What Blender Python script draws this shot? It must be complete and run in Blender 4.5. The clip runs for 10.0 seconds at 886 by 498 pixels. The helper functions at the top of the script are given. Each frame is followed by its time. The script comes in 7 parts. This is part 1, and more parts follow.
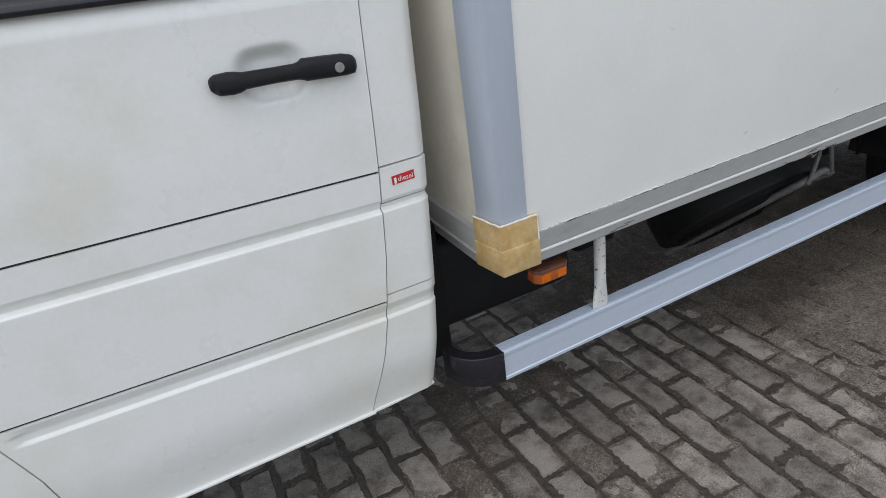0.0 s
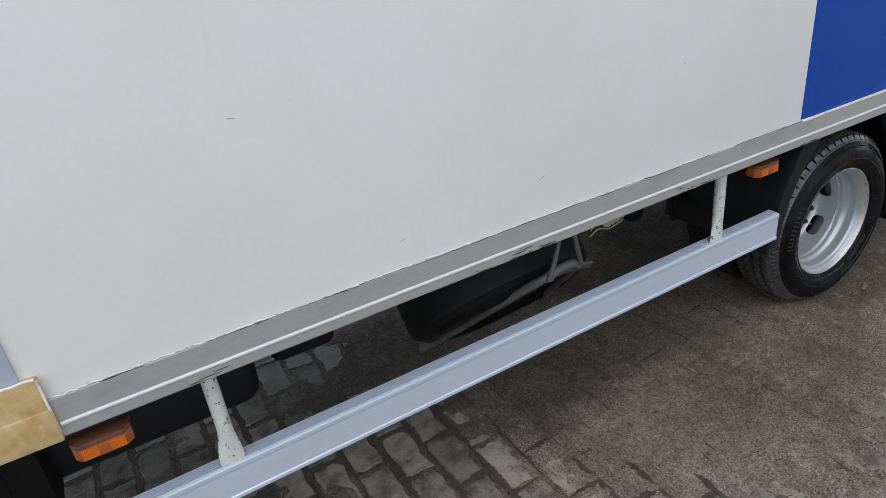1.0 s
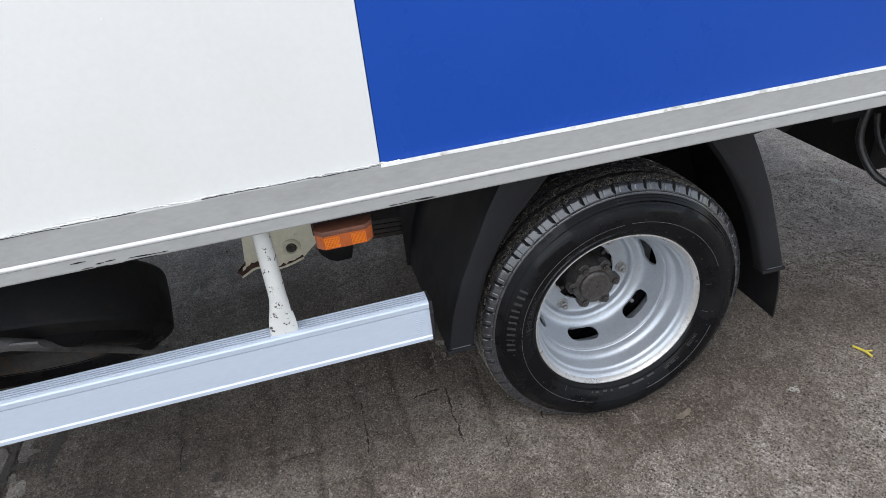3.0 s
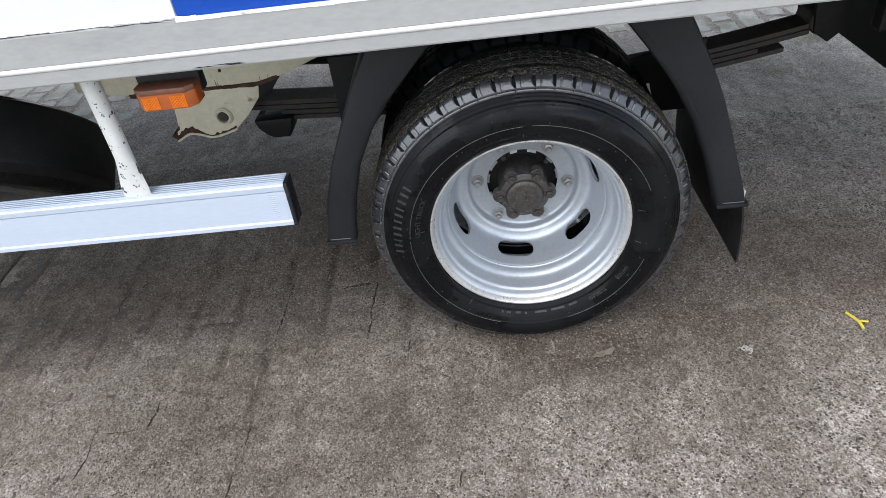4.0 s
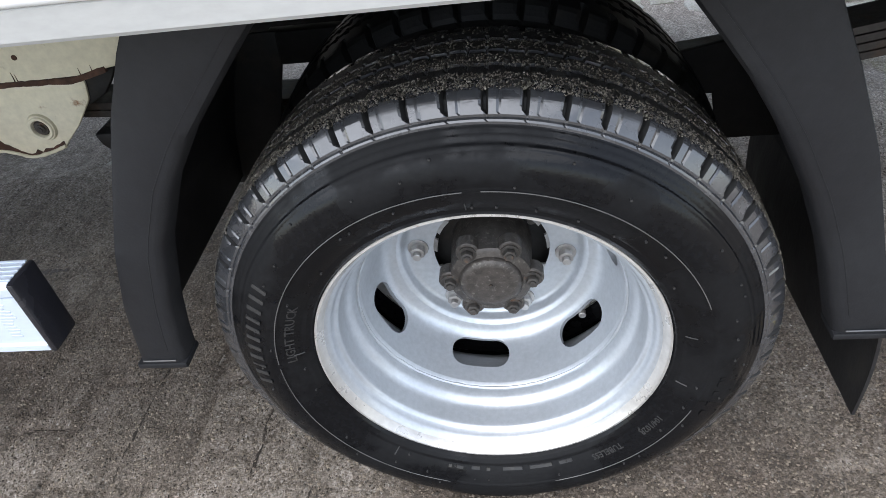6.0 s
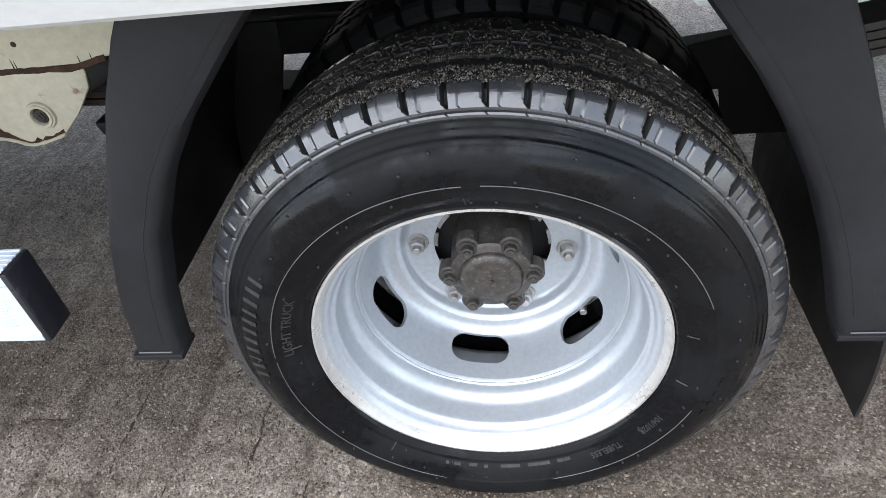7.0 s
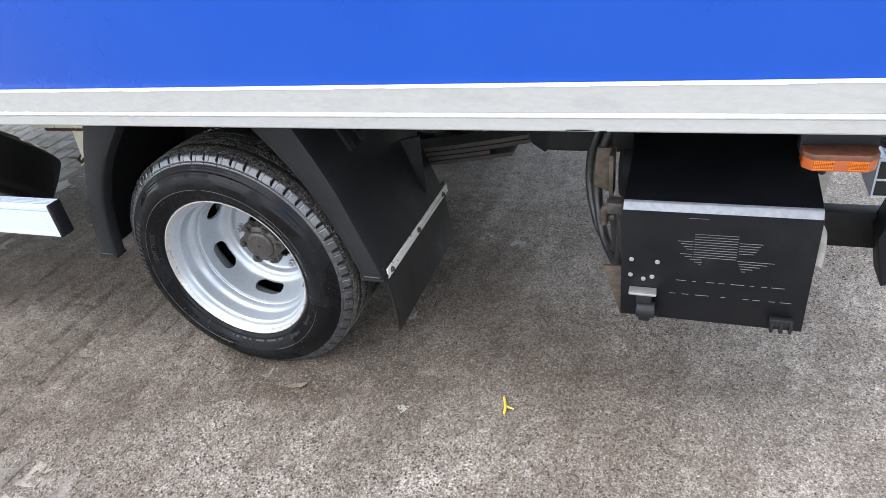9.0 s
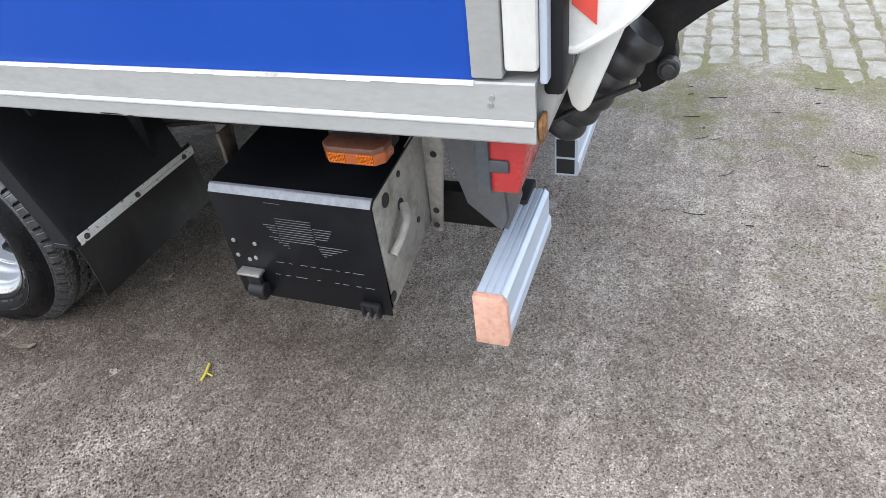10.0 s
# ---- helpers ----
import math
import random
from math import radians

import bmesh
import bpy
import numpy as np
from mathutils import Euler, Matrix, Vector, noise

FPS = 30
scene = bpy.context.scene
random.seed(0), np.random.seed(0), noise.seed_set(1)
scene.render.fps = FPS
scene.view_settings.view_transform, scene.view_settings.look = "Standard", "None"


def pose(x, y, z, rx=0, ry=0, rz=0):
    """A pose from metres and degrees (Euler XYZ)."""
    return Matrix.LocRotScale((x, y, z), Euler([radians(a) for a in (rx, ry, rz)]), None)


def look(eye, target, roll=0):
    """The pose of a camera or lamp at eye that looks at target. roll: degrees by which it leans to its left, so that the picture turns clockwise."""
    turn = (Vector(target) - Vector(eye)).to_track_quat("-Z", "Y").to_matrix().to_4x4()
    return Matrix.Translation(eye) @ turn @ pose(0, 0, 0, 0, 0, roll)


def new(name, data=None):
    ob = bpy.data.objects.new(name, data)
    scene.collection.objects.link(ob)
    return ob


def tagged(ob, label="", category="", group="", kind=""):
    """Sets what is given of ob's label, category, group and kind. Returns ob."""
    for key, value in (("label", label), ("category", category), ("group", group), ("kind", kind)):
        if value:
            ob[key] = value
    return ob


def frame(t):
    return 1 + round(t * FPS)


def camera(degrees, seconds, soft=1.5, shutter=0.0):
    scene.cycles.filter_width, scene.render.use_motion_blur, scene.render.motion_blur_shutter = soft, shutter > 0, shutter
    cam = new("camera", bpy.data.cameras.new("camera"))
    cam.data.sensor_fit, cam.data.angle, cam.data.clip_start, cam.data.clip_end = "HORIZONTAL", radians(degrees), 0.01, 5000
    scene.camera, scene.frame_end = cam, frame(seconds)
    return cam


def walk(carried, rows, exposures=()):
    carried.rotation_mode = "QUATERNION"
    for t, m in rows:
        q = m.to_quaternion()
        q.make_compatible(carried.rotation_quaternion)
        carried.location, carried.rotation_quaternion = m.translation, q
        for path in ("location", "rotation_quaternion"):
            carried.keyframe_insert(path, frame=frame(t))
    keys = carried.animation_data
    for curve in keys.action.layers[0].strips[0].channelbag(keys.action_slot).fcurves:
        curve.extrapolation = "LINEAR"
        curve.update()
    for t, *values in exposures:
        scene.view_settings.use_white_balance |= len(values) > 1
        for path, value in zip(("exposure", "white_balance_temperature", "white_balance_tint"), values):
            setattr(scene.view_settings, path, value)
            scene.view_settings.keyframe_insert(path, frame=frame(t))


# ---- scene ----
cam = camera(67.80, 10.0, soft=0.55)
PATH = [
    (0, (-3.197, -1.159, 1.538), (-2.483, 0.465, 0.616), -8.29),
    (0.5, (-2.745, -1.147, 1.526), (-1.940, 0.442, 0.617), -7.82),
    (1, (-2.248, -1.106, 1.480), (-1.440, 0.484, 0.575), -7.04),
    (1.5, (-1.813, -1.044, 1.392), (-1.026, 0.570, 0.510), -6.26),
    (2, (-1.387, -1.011, 1.330), (-0.650, 0.614, 0.425), -6.07),
    (2.5, (-0.989, -0.998, 1.278), (-0.419, 0.679, 0.348), -6.35),
    (2.7, (-0.834, -0.979, 1.271), (-0.349, 0.707, 0.310), -6.36),
    (3.8, (-0.149, -0.982, 1.155), (-0.234, 0.634, -0.021), -7.66),
    (4, (-0.080, -0.957, 1.120), (-0.224, 0.625, -0.094), -7.88),
    (4.5, (0.023, -0.740, 1.054), (-0.189, 0.802, -0.201), -8.86),
    (5, (0.034, -0.502, 0.973), (-0.194, 1.028, -0.294), -8.84),
    (5.5, (0.043, -0.391, 0.912), (-0.197, 1.138, -0.355), -8.74),
    (7, (0.054, -0.363, 0.892), (-0.204, 1.151, -0.388), -8.07),
    (7.5, (0.065, -0.369, 0.906), (-0.195, 1.127, -0.396), -7.51),
    (8, (0.270, -0.613, 1.070), (-0.065, 0.888, -0.209), -8.04),
    (8.5, (0.595, -0.894, 1.183), (0.046, 0.716, 0.131), -7.41),
    (9, (1.077, -0.974, 1.194), (0.403, 0.579, 0.130), -8.42),
    (9.5, (1.419, -0.867, 1.169), (0.757, 0.627, 0.015), -8.43),
    (10, (1.740, -0.690, 1.169), (1.091, 0.759, -0.046), -7.66),
]
EXPOSURES = [(0.0, 0.30), (1.2, 0.41), (2.0, 0.44), (2.7, 0.88), (4.0, 1.42), (4.5, 1.55), (5.0, 1.54), (5.5, 1.66), (7.0, 2.05), (7.5, 2.10), (8.0, 2.10), (8.5, 2.07), (9.0, 1.90), (9.5, 1.72), (10.0, 1.49)]
walk(cam, [(t, look(eye, target, roll)) for t, eye, target, roll in PATH], EXPOSURES)

# ---- world and light: a bright overcast sky ----
world = bpy.data.worlds.new("overcast_sky")
world.use_nodes = True
wn, wl = world.node_tree.nodes, world.node_tree.links
sky = wn.new("ShaderNodeTexSky")
sky.sky_type = "NISHITA"
sky.sun_disc = False
SUN_UP, SUN_TURN = radians(66), radians(218)
sky.sun_elevation, sky.sun_rotation = SUN_UP, SUN_TURN
pale = wn.new("ShaderNodeHueSaturation")
pale.inputs["Saturation"].default_value = 0.52
wl.new(sky.outputs[0], pale.inputs["Color"])
wl.new(pale.outputs[0], wn["Background"].inputs["Color"])
wn["Background"].inputs["Strength"].default_value = 0.15
scene.world = world
sun_data = bpy.data.lights.new("sun", "SUN")
sun_data.energy, sun_data.angle, sun_data.color = 1.12, radians(100), (1.0, 0.985, 0.965)
sun = new("sun", sun_data)
toward = Vector((math.sin(SUN_TURN) * math.cos(SUN_UP), math.cos(SUN_TURN) * math.cos(SUN_UP), math.sin(SUN_UP)))
sun.matrix_world = look(toward * 20, (0, 0, 0))

# ---- materials ----
def material(name, base, rough=0.5, metal=0.0, stain=None, stain_at=(0.55, 0.7), scale=6.0, grain=0.15, grain_scale=90.0, bump=0.1, bump_scale=180.0, coat=0.0, vary=0.0, shine=0.5, spread=0.12, stretch=(1, 1, 1), patch=(0.3, 0.7)):
    """A surface with broad stains, fine grain, uneven gloss and a fine relief, in metres."""
    m = bpy.data.materials.new(name)
    m.use_nodes = True
    n, l = m.node_tree.nodes, m.node_tree.links
    b = n["Principled BSDF"]
    geo = n.new("ShaderNodeNewGeometry")
    place = n.new("ShaderNodeMapping")
    place.inputs["Scale"].default_value = stretch
    l.new(geo.outputs["Position"], place.inputs["Vector"])

    def cloud(s, detail=6.0, roughness=0.6):
        t = n.new("ShaderNodeTexNoise")
        t.inputs["Scale"].default_value, t.inputs["Detail"].default_value, t.inputs["Roughness"].default_value = s, detail, roughness
        l.new(place.outputs[0], t.inputs["Vector"])
        return t.outputs["Fac"]

    def ramp(fac, lo, hi, a=0.0, z=1.0):
        r = n.new("ShaderNodeMapRange")
        for k, v in enumerate((lo, hi, a, z)):
            r.inputs[k + 1].default_value = v
        l.new(fac, r.inputs[0])
        return r.outputs[0]

    def blend(fac, a, c, kind="MIX"):
        x = n.new("ShaderNodeMix")
        x.data_type, x.blend_type = "RGBA", kind
        for k, v in ((0, fac), (6, a), (7, c)):
            if hasattr(v, "links"):
                l.new(v, x.inputs[k])
            else:
                x.inputs[k].default_value = v
        return x.outputs[2]

    colour = (*base, 1)
    broad, fine = cloud(scale), cloud(grain_scale, 3.0)
    if stain:
        colour = blend(ramp(broad, *stain_at), colour, (*stain, 1))
    shade = ramp(fine, 0.3, 0.7, 1 - grain, 1 + grain)
    if vary:
        info = n.new("ShaderNodeObjectInfo")
        each = ramp(info.outputs["Random"], 0, 1, 1 - vary, 1 + vary)
        both = n.new("ShaderNodeMath")
        both.operation = "MULTIPLY"
        l.new(shade, both.inputs[0]), l.new(each, both.inputs[1])
        shade = both.outputs[0]
    hsv = n.new("ShaderNodeHueSaturation")
    l.new(shade, hsv.inputs["Value"])
    if hasattr(colour, "links"):
        l.new(colour, hsv.inputs["Color"])
    else:
        hsv.inputs["Color"].default_value = colour
    l.new(hsv.outputs[0], b.inputs["Base Color"])
    l.new(ramp(broad, *patch, max(rough - spread, 0.02), min(rough + spread, 1)), b.inputs["Roughness"])
    b.inputs["Metallic"].default_value, b.inputs["Coat Weight"].default_value = metal, coat
    b.inputs["Coat Roughness"].default_value, b.inputs["Specular IOR Level"].default_value = 0.12, shine
    if bump:
        relief = n.new("ShaderNodeBump")
        relief.inputs["Strength"].default_value, relief.inputs["Distance"].default_value = bump, 0.002
        l.new(cloud(bump_scale, 4.0), relief.inputs["Height"])
        l.new(relief.outputs[0], b.inputs["Normal"])
    return m


WHITE = material("cab_white_paint", (0.755, 0.76, 0.735), 0.32, stain=(0.67, 0.655, 0.58), stain_at=(0.5, 0.75), scale=3.0, grain=0.02, bump=0.02, bump_scale=40, coat=0.3)
PANEL = material("white_box_panel", (0.81, 0.81, 0.782), 0.42, stain=(0.765, 0.762, 0.722), stain_at=(0.45, 0.75), scale=2.5, grain=0.015, bump=0.03, bump_scale=60)
CREAM = material("yellowed_front_panel", (0.74, 0.70, 0.60), 0.45, stain=(0.55, 0.50, 0.38), stain_at=(0.5, 0.8), scale=4.0, grain=0.03, bump=0.03, bump_scale=60)
BLUE = material("blue_vinyl_panel", (0.012, 0.067, 0.362), 0.30, shine=0.17, stain=(0.014, 0.073, 0.378), stain_at=(0.4, 0.7), scale=3.0, grain=0.02, bump=0.03, bump_scale=50)
RAIL = material("grey_aluminium_rail", (0.36, 0.36, 0.347), 0.45, metal=0.15, stain=(0.305, 0.305, 0.293), stain_at=(0.5, 0.75), scale=7.0, grain=0.05, grain_scale=60, bump=0.05, stretch=(1, 1, 3))
BEAD = material("bright_rail_bead", (0.66, 0.66, 0.65), 0.35, metal=0.1, stain=(0.6, 0.6, 0.58), stain_at=(0.6, 0.75), scale=9.0, grain=0.05)
POST = material("satin_aluminium_post", (0.51, 0.565, 0.65), 0.4, metal=0.2, stain=(0.475, 0.525, 0.60), stain_at=(0.4, 0.8), scale=5.0, grain=0.025, grain_scale=40, bump=0.03, stretch=(2, 2, 0.4))
ALU = material("anodised_aluminium", (0.58, 0.65, 0.75), 0.4, metal=0.3, stain=(0.53, 0.585, 0.67), stain_at=(0.45, 0.75), scale=6.0, grain=0.03, bump=0.03, stretch=(0.5, 1, 2))
CAP = material("yellowed_plastic_cap", (0.46, 0.30, 0.115), 0.5, stain=(0.56, 0.41, 0.20), stain_at=(0.42, 0.62), scale=22.0, grain=0.08, bump=0.08)
FRAME = material("grimy_white_frame", (0.64, 0.63, 0.59), 0.4, stain=(0.50, 0.48, 0.42), stain_at=(0.5, 0.72), scale=9.0, grain=0.05, bump=0.05, stretch=(1, 1, 0.4))
SEALANT = material("white_sealant", (0.78, 0.77, 0.73), 0.6, stain=(0.45, 0.43, 0.38), stain_at=(0.55, 0.68), scale=28.0, grain=0.1, bump=0.3)
GAP = material("dark_panel_gap", (0.02, 0.02, 0.02), 0.8, grain=0.1, bump=0)
BLACK = material("black_plastic", (0.0098, 0.0102, 0.0118), 0.55, stain=(0.0145, 0.015, 0.0165), stain_at=(0.5, 0.75), scale=9.0, grain=0.15, bump=0.2, bump_scale=420, shine=0.3)
GLOSS = material("glossy_black_plastic", (0.016, 0.016, 0.020), 0.22, stain=(0.03, 0.03, 0.034), stain_at=(0.55, 0.8), scale=12.0, grain=0.1, bump=0.04)
CHASSIS = material("black_chassis_paint", (0.008, 0.008, 0.008), 0.6, shine=0.25, stain=(0.022, 0.018, 0.014), stain_at=(0.55, 0.75), scale=12.0, grain=0.25, bump=0.2)
SPRING = material("rusty_leaf_steel", (0.03, 0.026, 0.023), 0.6, metal=0.2, stain=(0.075, 0.045, 0.028), stain_at=(0.5, 0.72), scale=18.0, grain=0.3, bump=0.3)
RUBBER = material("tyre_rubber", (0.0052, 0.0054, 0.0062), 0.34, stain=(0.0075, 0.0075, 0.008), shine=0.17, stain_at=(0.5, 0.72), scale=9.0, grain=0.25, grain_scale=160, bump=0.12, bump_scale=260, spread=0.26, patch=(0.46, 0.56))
# wet gloss, with the base lifted so that sky sheen sits in the colour
SHOULDER = material("wet_shoulder_sheen", (0.034, 0.035, 0.038), 0.17, stain=(0.052, 0.052, 0.055), stain_at=(0.5, 0.7), scale=30.0, grain=0.2, bump=0.15, bump_scale=140, coat=0.60, shine=0.7, spread=0.14, patch=(0.44, 0.58))
LINE = material("moulding_line_glint", (0.085, 0.083, 0.08), 0.4, stain=(0.08, 0.08, 0.075), stain_at=(0.5, 0.65), scale=40.0, grain=0.2, bump=0)
SCUFF = material("scuffed_rubber", (0.026, 0.0255, 0.025), 0.5, stain=(0.015, 0.015, 0.015), stain_at=(0.5, 0.65), scale=60.0, grain=0.2, bump=0.2)
TREAD = material("dirty_tread_rubber", (0.011, 0.0105, 0.0105), 0.55, stain=(0.034, 0.032, 0.029), stain_at=(0.5, 0.66), scale=95.0, grain=0.5, grain_scale=420, bump=0.6, bump_scale=330)
GRIT = material("tread_edge_mud", (0.12, 0.112, 0.088), 0.5, stain=(0.03, 0.027, 0.02), stain_at=(0.45, 0.6), scale=120.0, grain=0.4, grain_scale=300, bump=0.5)
SILVER = material("silver_rim_paint", (0.455, 0.482, 0.512), 0.34, metal=0.5, stain=(0.41, 0.436, 0.464), stain_at=(0.5, 0.75), scale=16.0, grain=0.07, grain_scale=150, bump=0.10, bump_scale=150, spread=0.04)
FLANGE = material("worn_rim_flange", (0.52, 0.505, 0.48), 0.32, metal=0.5, stain=(0.30, 0.22, 0.15), stain_at=(0.66, 0.74), scale=30.0, grain=0.1, bump=0.1)
IRON = material("greasy_hub_iron", (0.066, 0.058, 0.052), 0.42, metal=0.4, stain=(0.16, 0.15, 0.13), stain_at=(0.56, 0.72), scale=170.0, grain=0.3, bump=0.4)
CAVE = material("dark_rusty_hole", (0.022, 0.014, 0.010), 0.8, stain=(0.05, 0.028, 0.016), scale=60, grain=0.3, bump=0.4)
BROWN = material("brown_muddy_steel", (0.085, 0.064, 0.046), 0.6, metal=0.2, stain=(0.055, 0.042, 0.032), stain_at=(0.45, 0.65), scale=30.0, grain=0.3, bump=0.3)
RUSTY = material("rusty_bolt_steel", (0.065, 0.060, 0.055), 0.5, metal=0.4, stain=(0.15, 0.085, 0.05), stain_at=(0.55, 0.72), scale=60.0, grain=0.3, bump=0.3)
STEEL = material("zinc_plated_steel", (0.42, 0.41, 0.40), 0.38, metal=0.7, stain=(0.28, 0.26, 0.24), stain_at=(0.5, 0.7), scale=30.0, grain=0.1, bump=0.1)
BRACKET = material("cream_chassis_paint", (0.62, 0.575, 0.43), 0.5, stain=(0.22, 0.10, 0.04), stain_at=(0.62, 0.72), scale=24.0, grain=0.08, bump=0.15)
RUST = material("rust", (0.062, 0.026, 0.013), 0.85, stain=(0.038, 0.018, 0.011), stain_at=(0.4, 0.65), scale=50.0, grain=0.4, bump=0.6)
BRIGHT_RUST = material("orange_rust", (0.30, 0.14, 0.04), 0.85, stain=(0.14, 0.06, 0.025), stain_at=(0.4, 0.65), scale=70.0, grain=0.4, bump=0.6)
LEG = material("chipped_white_paint", (0.64, 0.64, 0.61), 0.45, stain=(0.07, 0.06, 0.052), stain_at=(0.605, 0.63), scale=85.0, grain=0.04, bump=0.08)
BAR = material("grey_carrier_paint", (0.105, 0.102, 0.098), 0.5, stain=(0.06, 0.055, 0.05), stain_at=(0.5, 0.7), scale=22.0, grain=0.2, bump=0.3)
AMBER = material("amber_lens", (0.70, 0.165, 0.008), 0.2, stain=(0.80, 0.17, 0.01), scale=25.0, grain=0.05, bump=0.0, coat=0.4)
AMBER_DARK = material("dark_amber_lens", (0.38, 0.085, 0.015), 0.25, stain=(0.30, 0.072, 0.018), scale=25.0, grain=0.05, bump=0.0, coat=0.4)
RED = material("red_lens", (0.42, 0.03, 0.03), 0.25, stain=(0.48, 0.04, 0.03), scale=20.0, grain=0.05, bump=0.0, coat=0.3)
RED_FOIL = material("red_reflective_foil", (0.62, 0.06, 0.04), 0.35, stain=(0.56, 0.07, 0.05), grain=0.05, bump=0.0)
WHITE_FOIL = material("white_reflective_foil", (0.74, 0.74, 0.71), 0.35, stain=(0.62, 0.61, 0.57), grain=0.05, bump=0.0)
LAMP_GREY = material("dark_lamp_housing", (0.060, 0.066, 0.075), 0.5, stain=(0.10, 0.095, 0.09), stain_at=(0.5, 0.7), scale=25.0, grain=0.15, bump=0.1)
GREY = material("grey_bracket_steel", (0.095, 0.098, 0.103), 0.45, metal=0.3, stain=(0.12, 0.10, 0.085), stain_at=(0.5, 0.75), scale=14.0, grain=0.1, bump=0.1)
PLATE = material("dusty_steel_plate", (0.36, 0.34, 0.305), 0.5, metal=0.3, stain=(0.17, 0.155, 0.13), stain_at=(0.45, 0.7), scale=16.0, grain=0.12, bump=0.15)
COVER = material("black_powder_coat", (0.0045, 0.0050, 0.0065), 0.42, shine=0.2, stain=(0.008, 0.0085, 0.010), stain_at=(0.45, 0.75), scale=10.0, grain=0.1, bump=0.12, bump_scale=500)
EDGE = material("worn_silver_edge", (0.20, 0.21, 0.23), 0.5, metal=0.1, stain=(0.25, 0.25, 0.27), stain_at=(0.5, 0.7), scale=40.0, grain=0.15, bump=0.1)
HOSE = material("rubber_hose", (0.02, 0.02, 0.021), 0.4, stain=(0.05, 0.046, 0.04), stain_at=(0.5, 0.7), scale=30.0, grain=0.2, bump=0.2)
FLAP = material("rubber_flap", (0.010, 0.010, 0.011), 0.40, stain=(0.028, 0.025, 0.021), stain_at=(0.55, 0.75), scale=20.0, grain=0.2, bump=0.2, stretch=(1, 1, 0.4))
PINK = material("sun_bleached_red_plastic", (0.60, 0.34, 0.25), 0.6, stain=(0.50, 0.25, 0.17), stain_at=(0.5, 0.7), scale=60.0, grain=0.1, bump=0.15)
GLASS = material("dark_window_glass", (0.012, 0.013, 0.014), 0.06, grain=0.02, bump=0.0)
STICKER = material("red_sticker", (0.52, 0.02, 0.025), 0.35, stain=(0.48, 0.03, 0.03), grain=0.03, bump=0.0)
LETTER = material("white_lettering", (0.78, 0.76, 0.74), 0.4, grain=0.03, bump=0.0)
SLIT = material("bare_slit_edges", (0.10, 0.103, 0.108), 0.45, metal=0.3, stain=(0.06, 0.06, 0.063), grain=0.1, bump=0)
PALE_PAVER = material("dry_concrete_paver", (0.40, 0.385, 0.345), 0.8, stain=(0.28, 0.265, 0.21), stain_at=(0.4, 0.64), scale=10.0, grain=0.3, grain_scale=200, bump=0.7, bump_scale=250)
PAVER = material("worn_concrete_paver", (0.262, 0.232, 0.199), 0.75, stain=(0.105, 0.087, 0.071), stain_at=(0.44, 0.66), scale=13.0, grain=0.5, grain_scale=260, bump=0.7, bump_scale=330, vary=0.28)
DUSTY_AMBER = material("dusty_lamp_top", (0.15, 0.055, 0.030), 0.5, stain=(0.10, 0.045, 0.03), stain_at=(0.4, 0.65), scale=60.0, grain=0.15, bump=0.1)


def stone_tones(m):
    """Gives each small stone a tone of its own."""
    n, l = m.node_tree.nodes, m.node_tree.links
    b = n["Principled BSDF"]
    first = b.inputs["Base Color"].links[0].from_socket
    geo, tone = n.new("ShaderNodeNewGeometry"), n.new("ShaderNodeValToRGB")
    ramp = tone.color_ramp
    ramp.elements[0].color, ramp.elements[1].color = (0.30, 0.28, 0.265, 1), (1.55, 1.48, 1.37, 1)
    for at, c in ((0.35, (0.55, 0.49, 0.44, 1)), (0.7, (1.1, 1.02, 0.92, 1)), (0.93, (1.5, 1.4, 1.25, 1))):
        ramp.elements.new(at).color = c
    l.new(geo.outputs["Random Per Island"], tone.inputs[0])
    mix = n.new("ShaderNodeMix")
    mix.data_type, mix.blend_type = "RGBA", "MULTIPLY"
    mix.inputs[0].default_value = 1.0
    l.new(first, mix.inputs[6]), l.new(tone.outputs[0], mix.inputs[7])
    l.new(mix.outputs[2], b.inputs["Base Color"])
    return m


def pebble_material():
    """Small stones, each with a tone of its own."""
    return stone_tones(material("grit_stones", (0.165, 0.147, 0.124), 0.7, stain=(0.100, 0.087, 0.073), stain_at=(0.4, 0.65), scale=60.0, grain=0.2, bump=0.2, shine=0.35))


TREAD_GRIT = stone_tones(material("grit_in_tread", (0.155, 0.150, 0.138), 0.45, stain=(0.03, 0.027, 0.02), stain_at=(0.45, 0.6), scale=120.0, grain=0.3, bump=0.3))


PEBBLE = pebble_material()
LEAF = material("withered_leaf", (0.17, 0.14, 0.105), 0.6, stain=(0.12, 0.09, 0.06), scale=60.0, grain=0.2, bump=0.3)
STRAW = material("yellow_straw", (0.62, 0.50, 0.06), 0.5, stain=(0.5, 0.42, 0.08), scale=60.0, grain=0.1, bump=0.1)


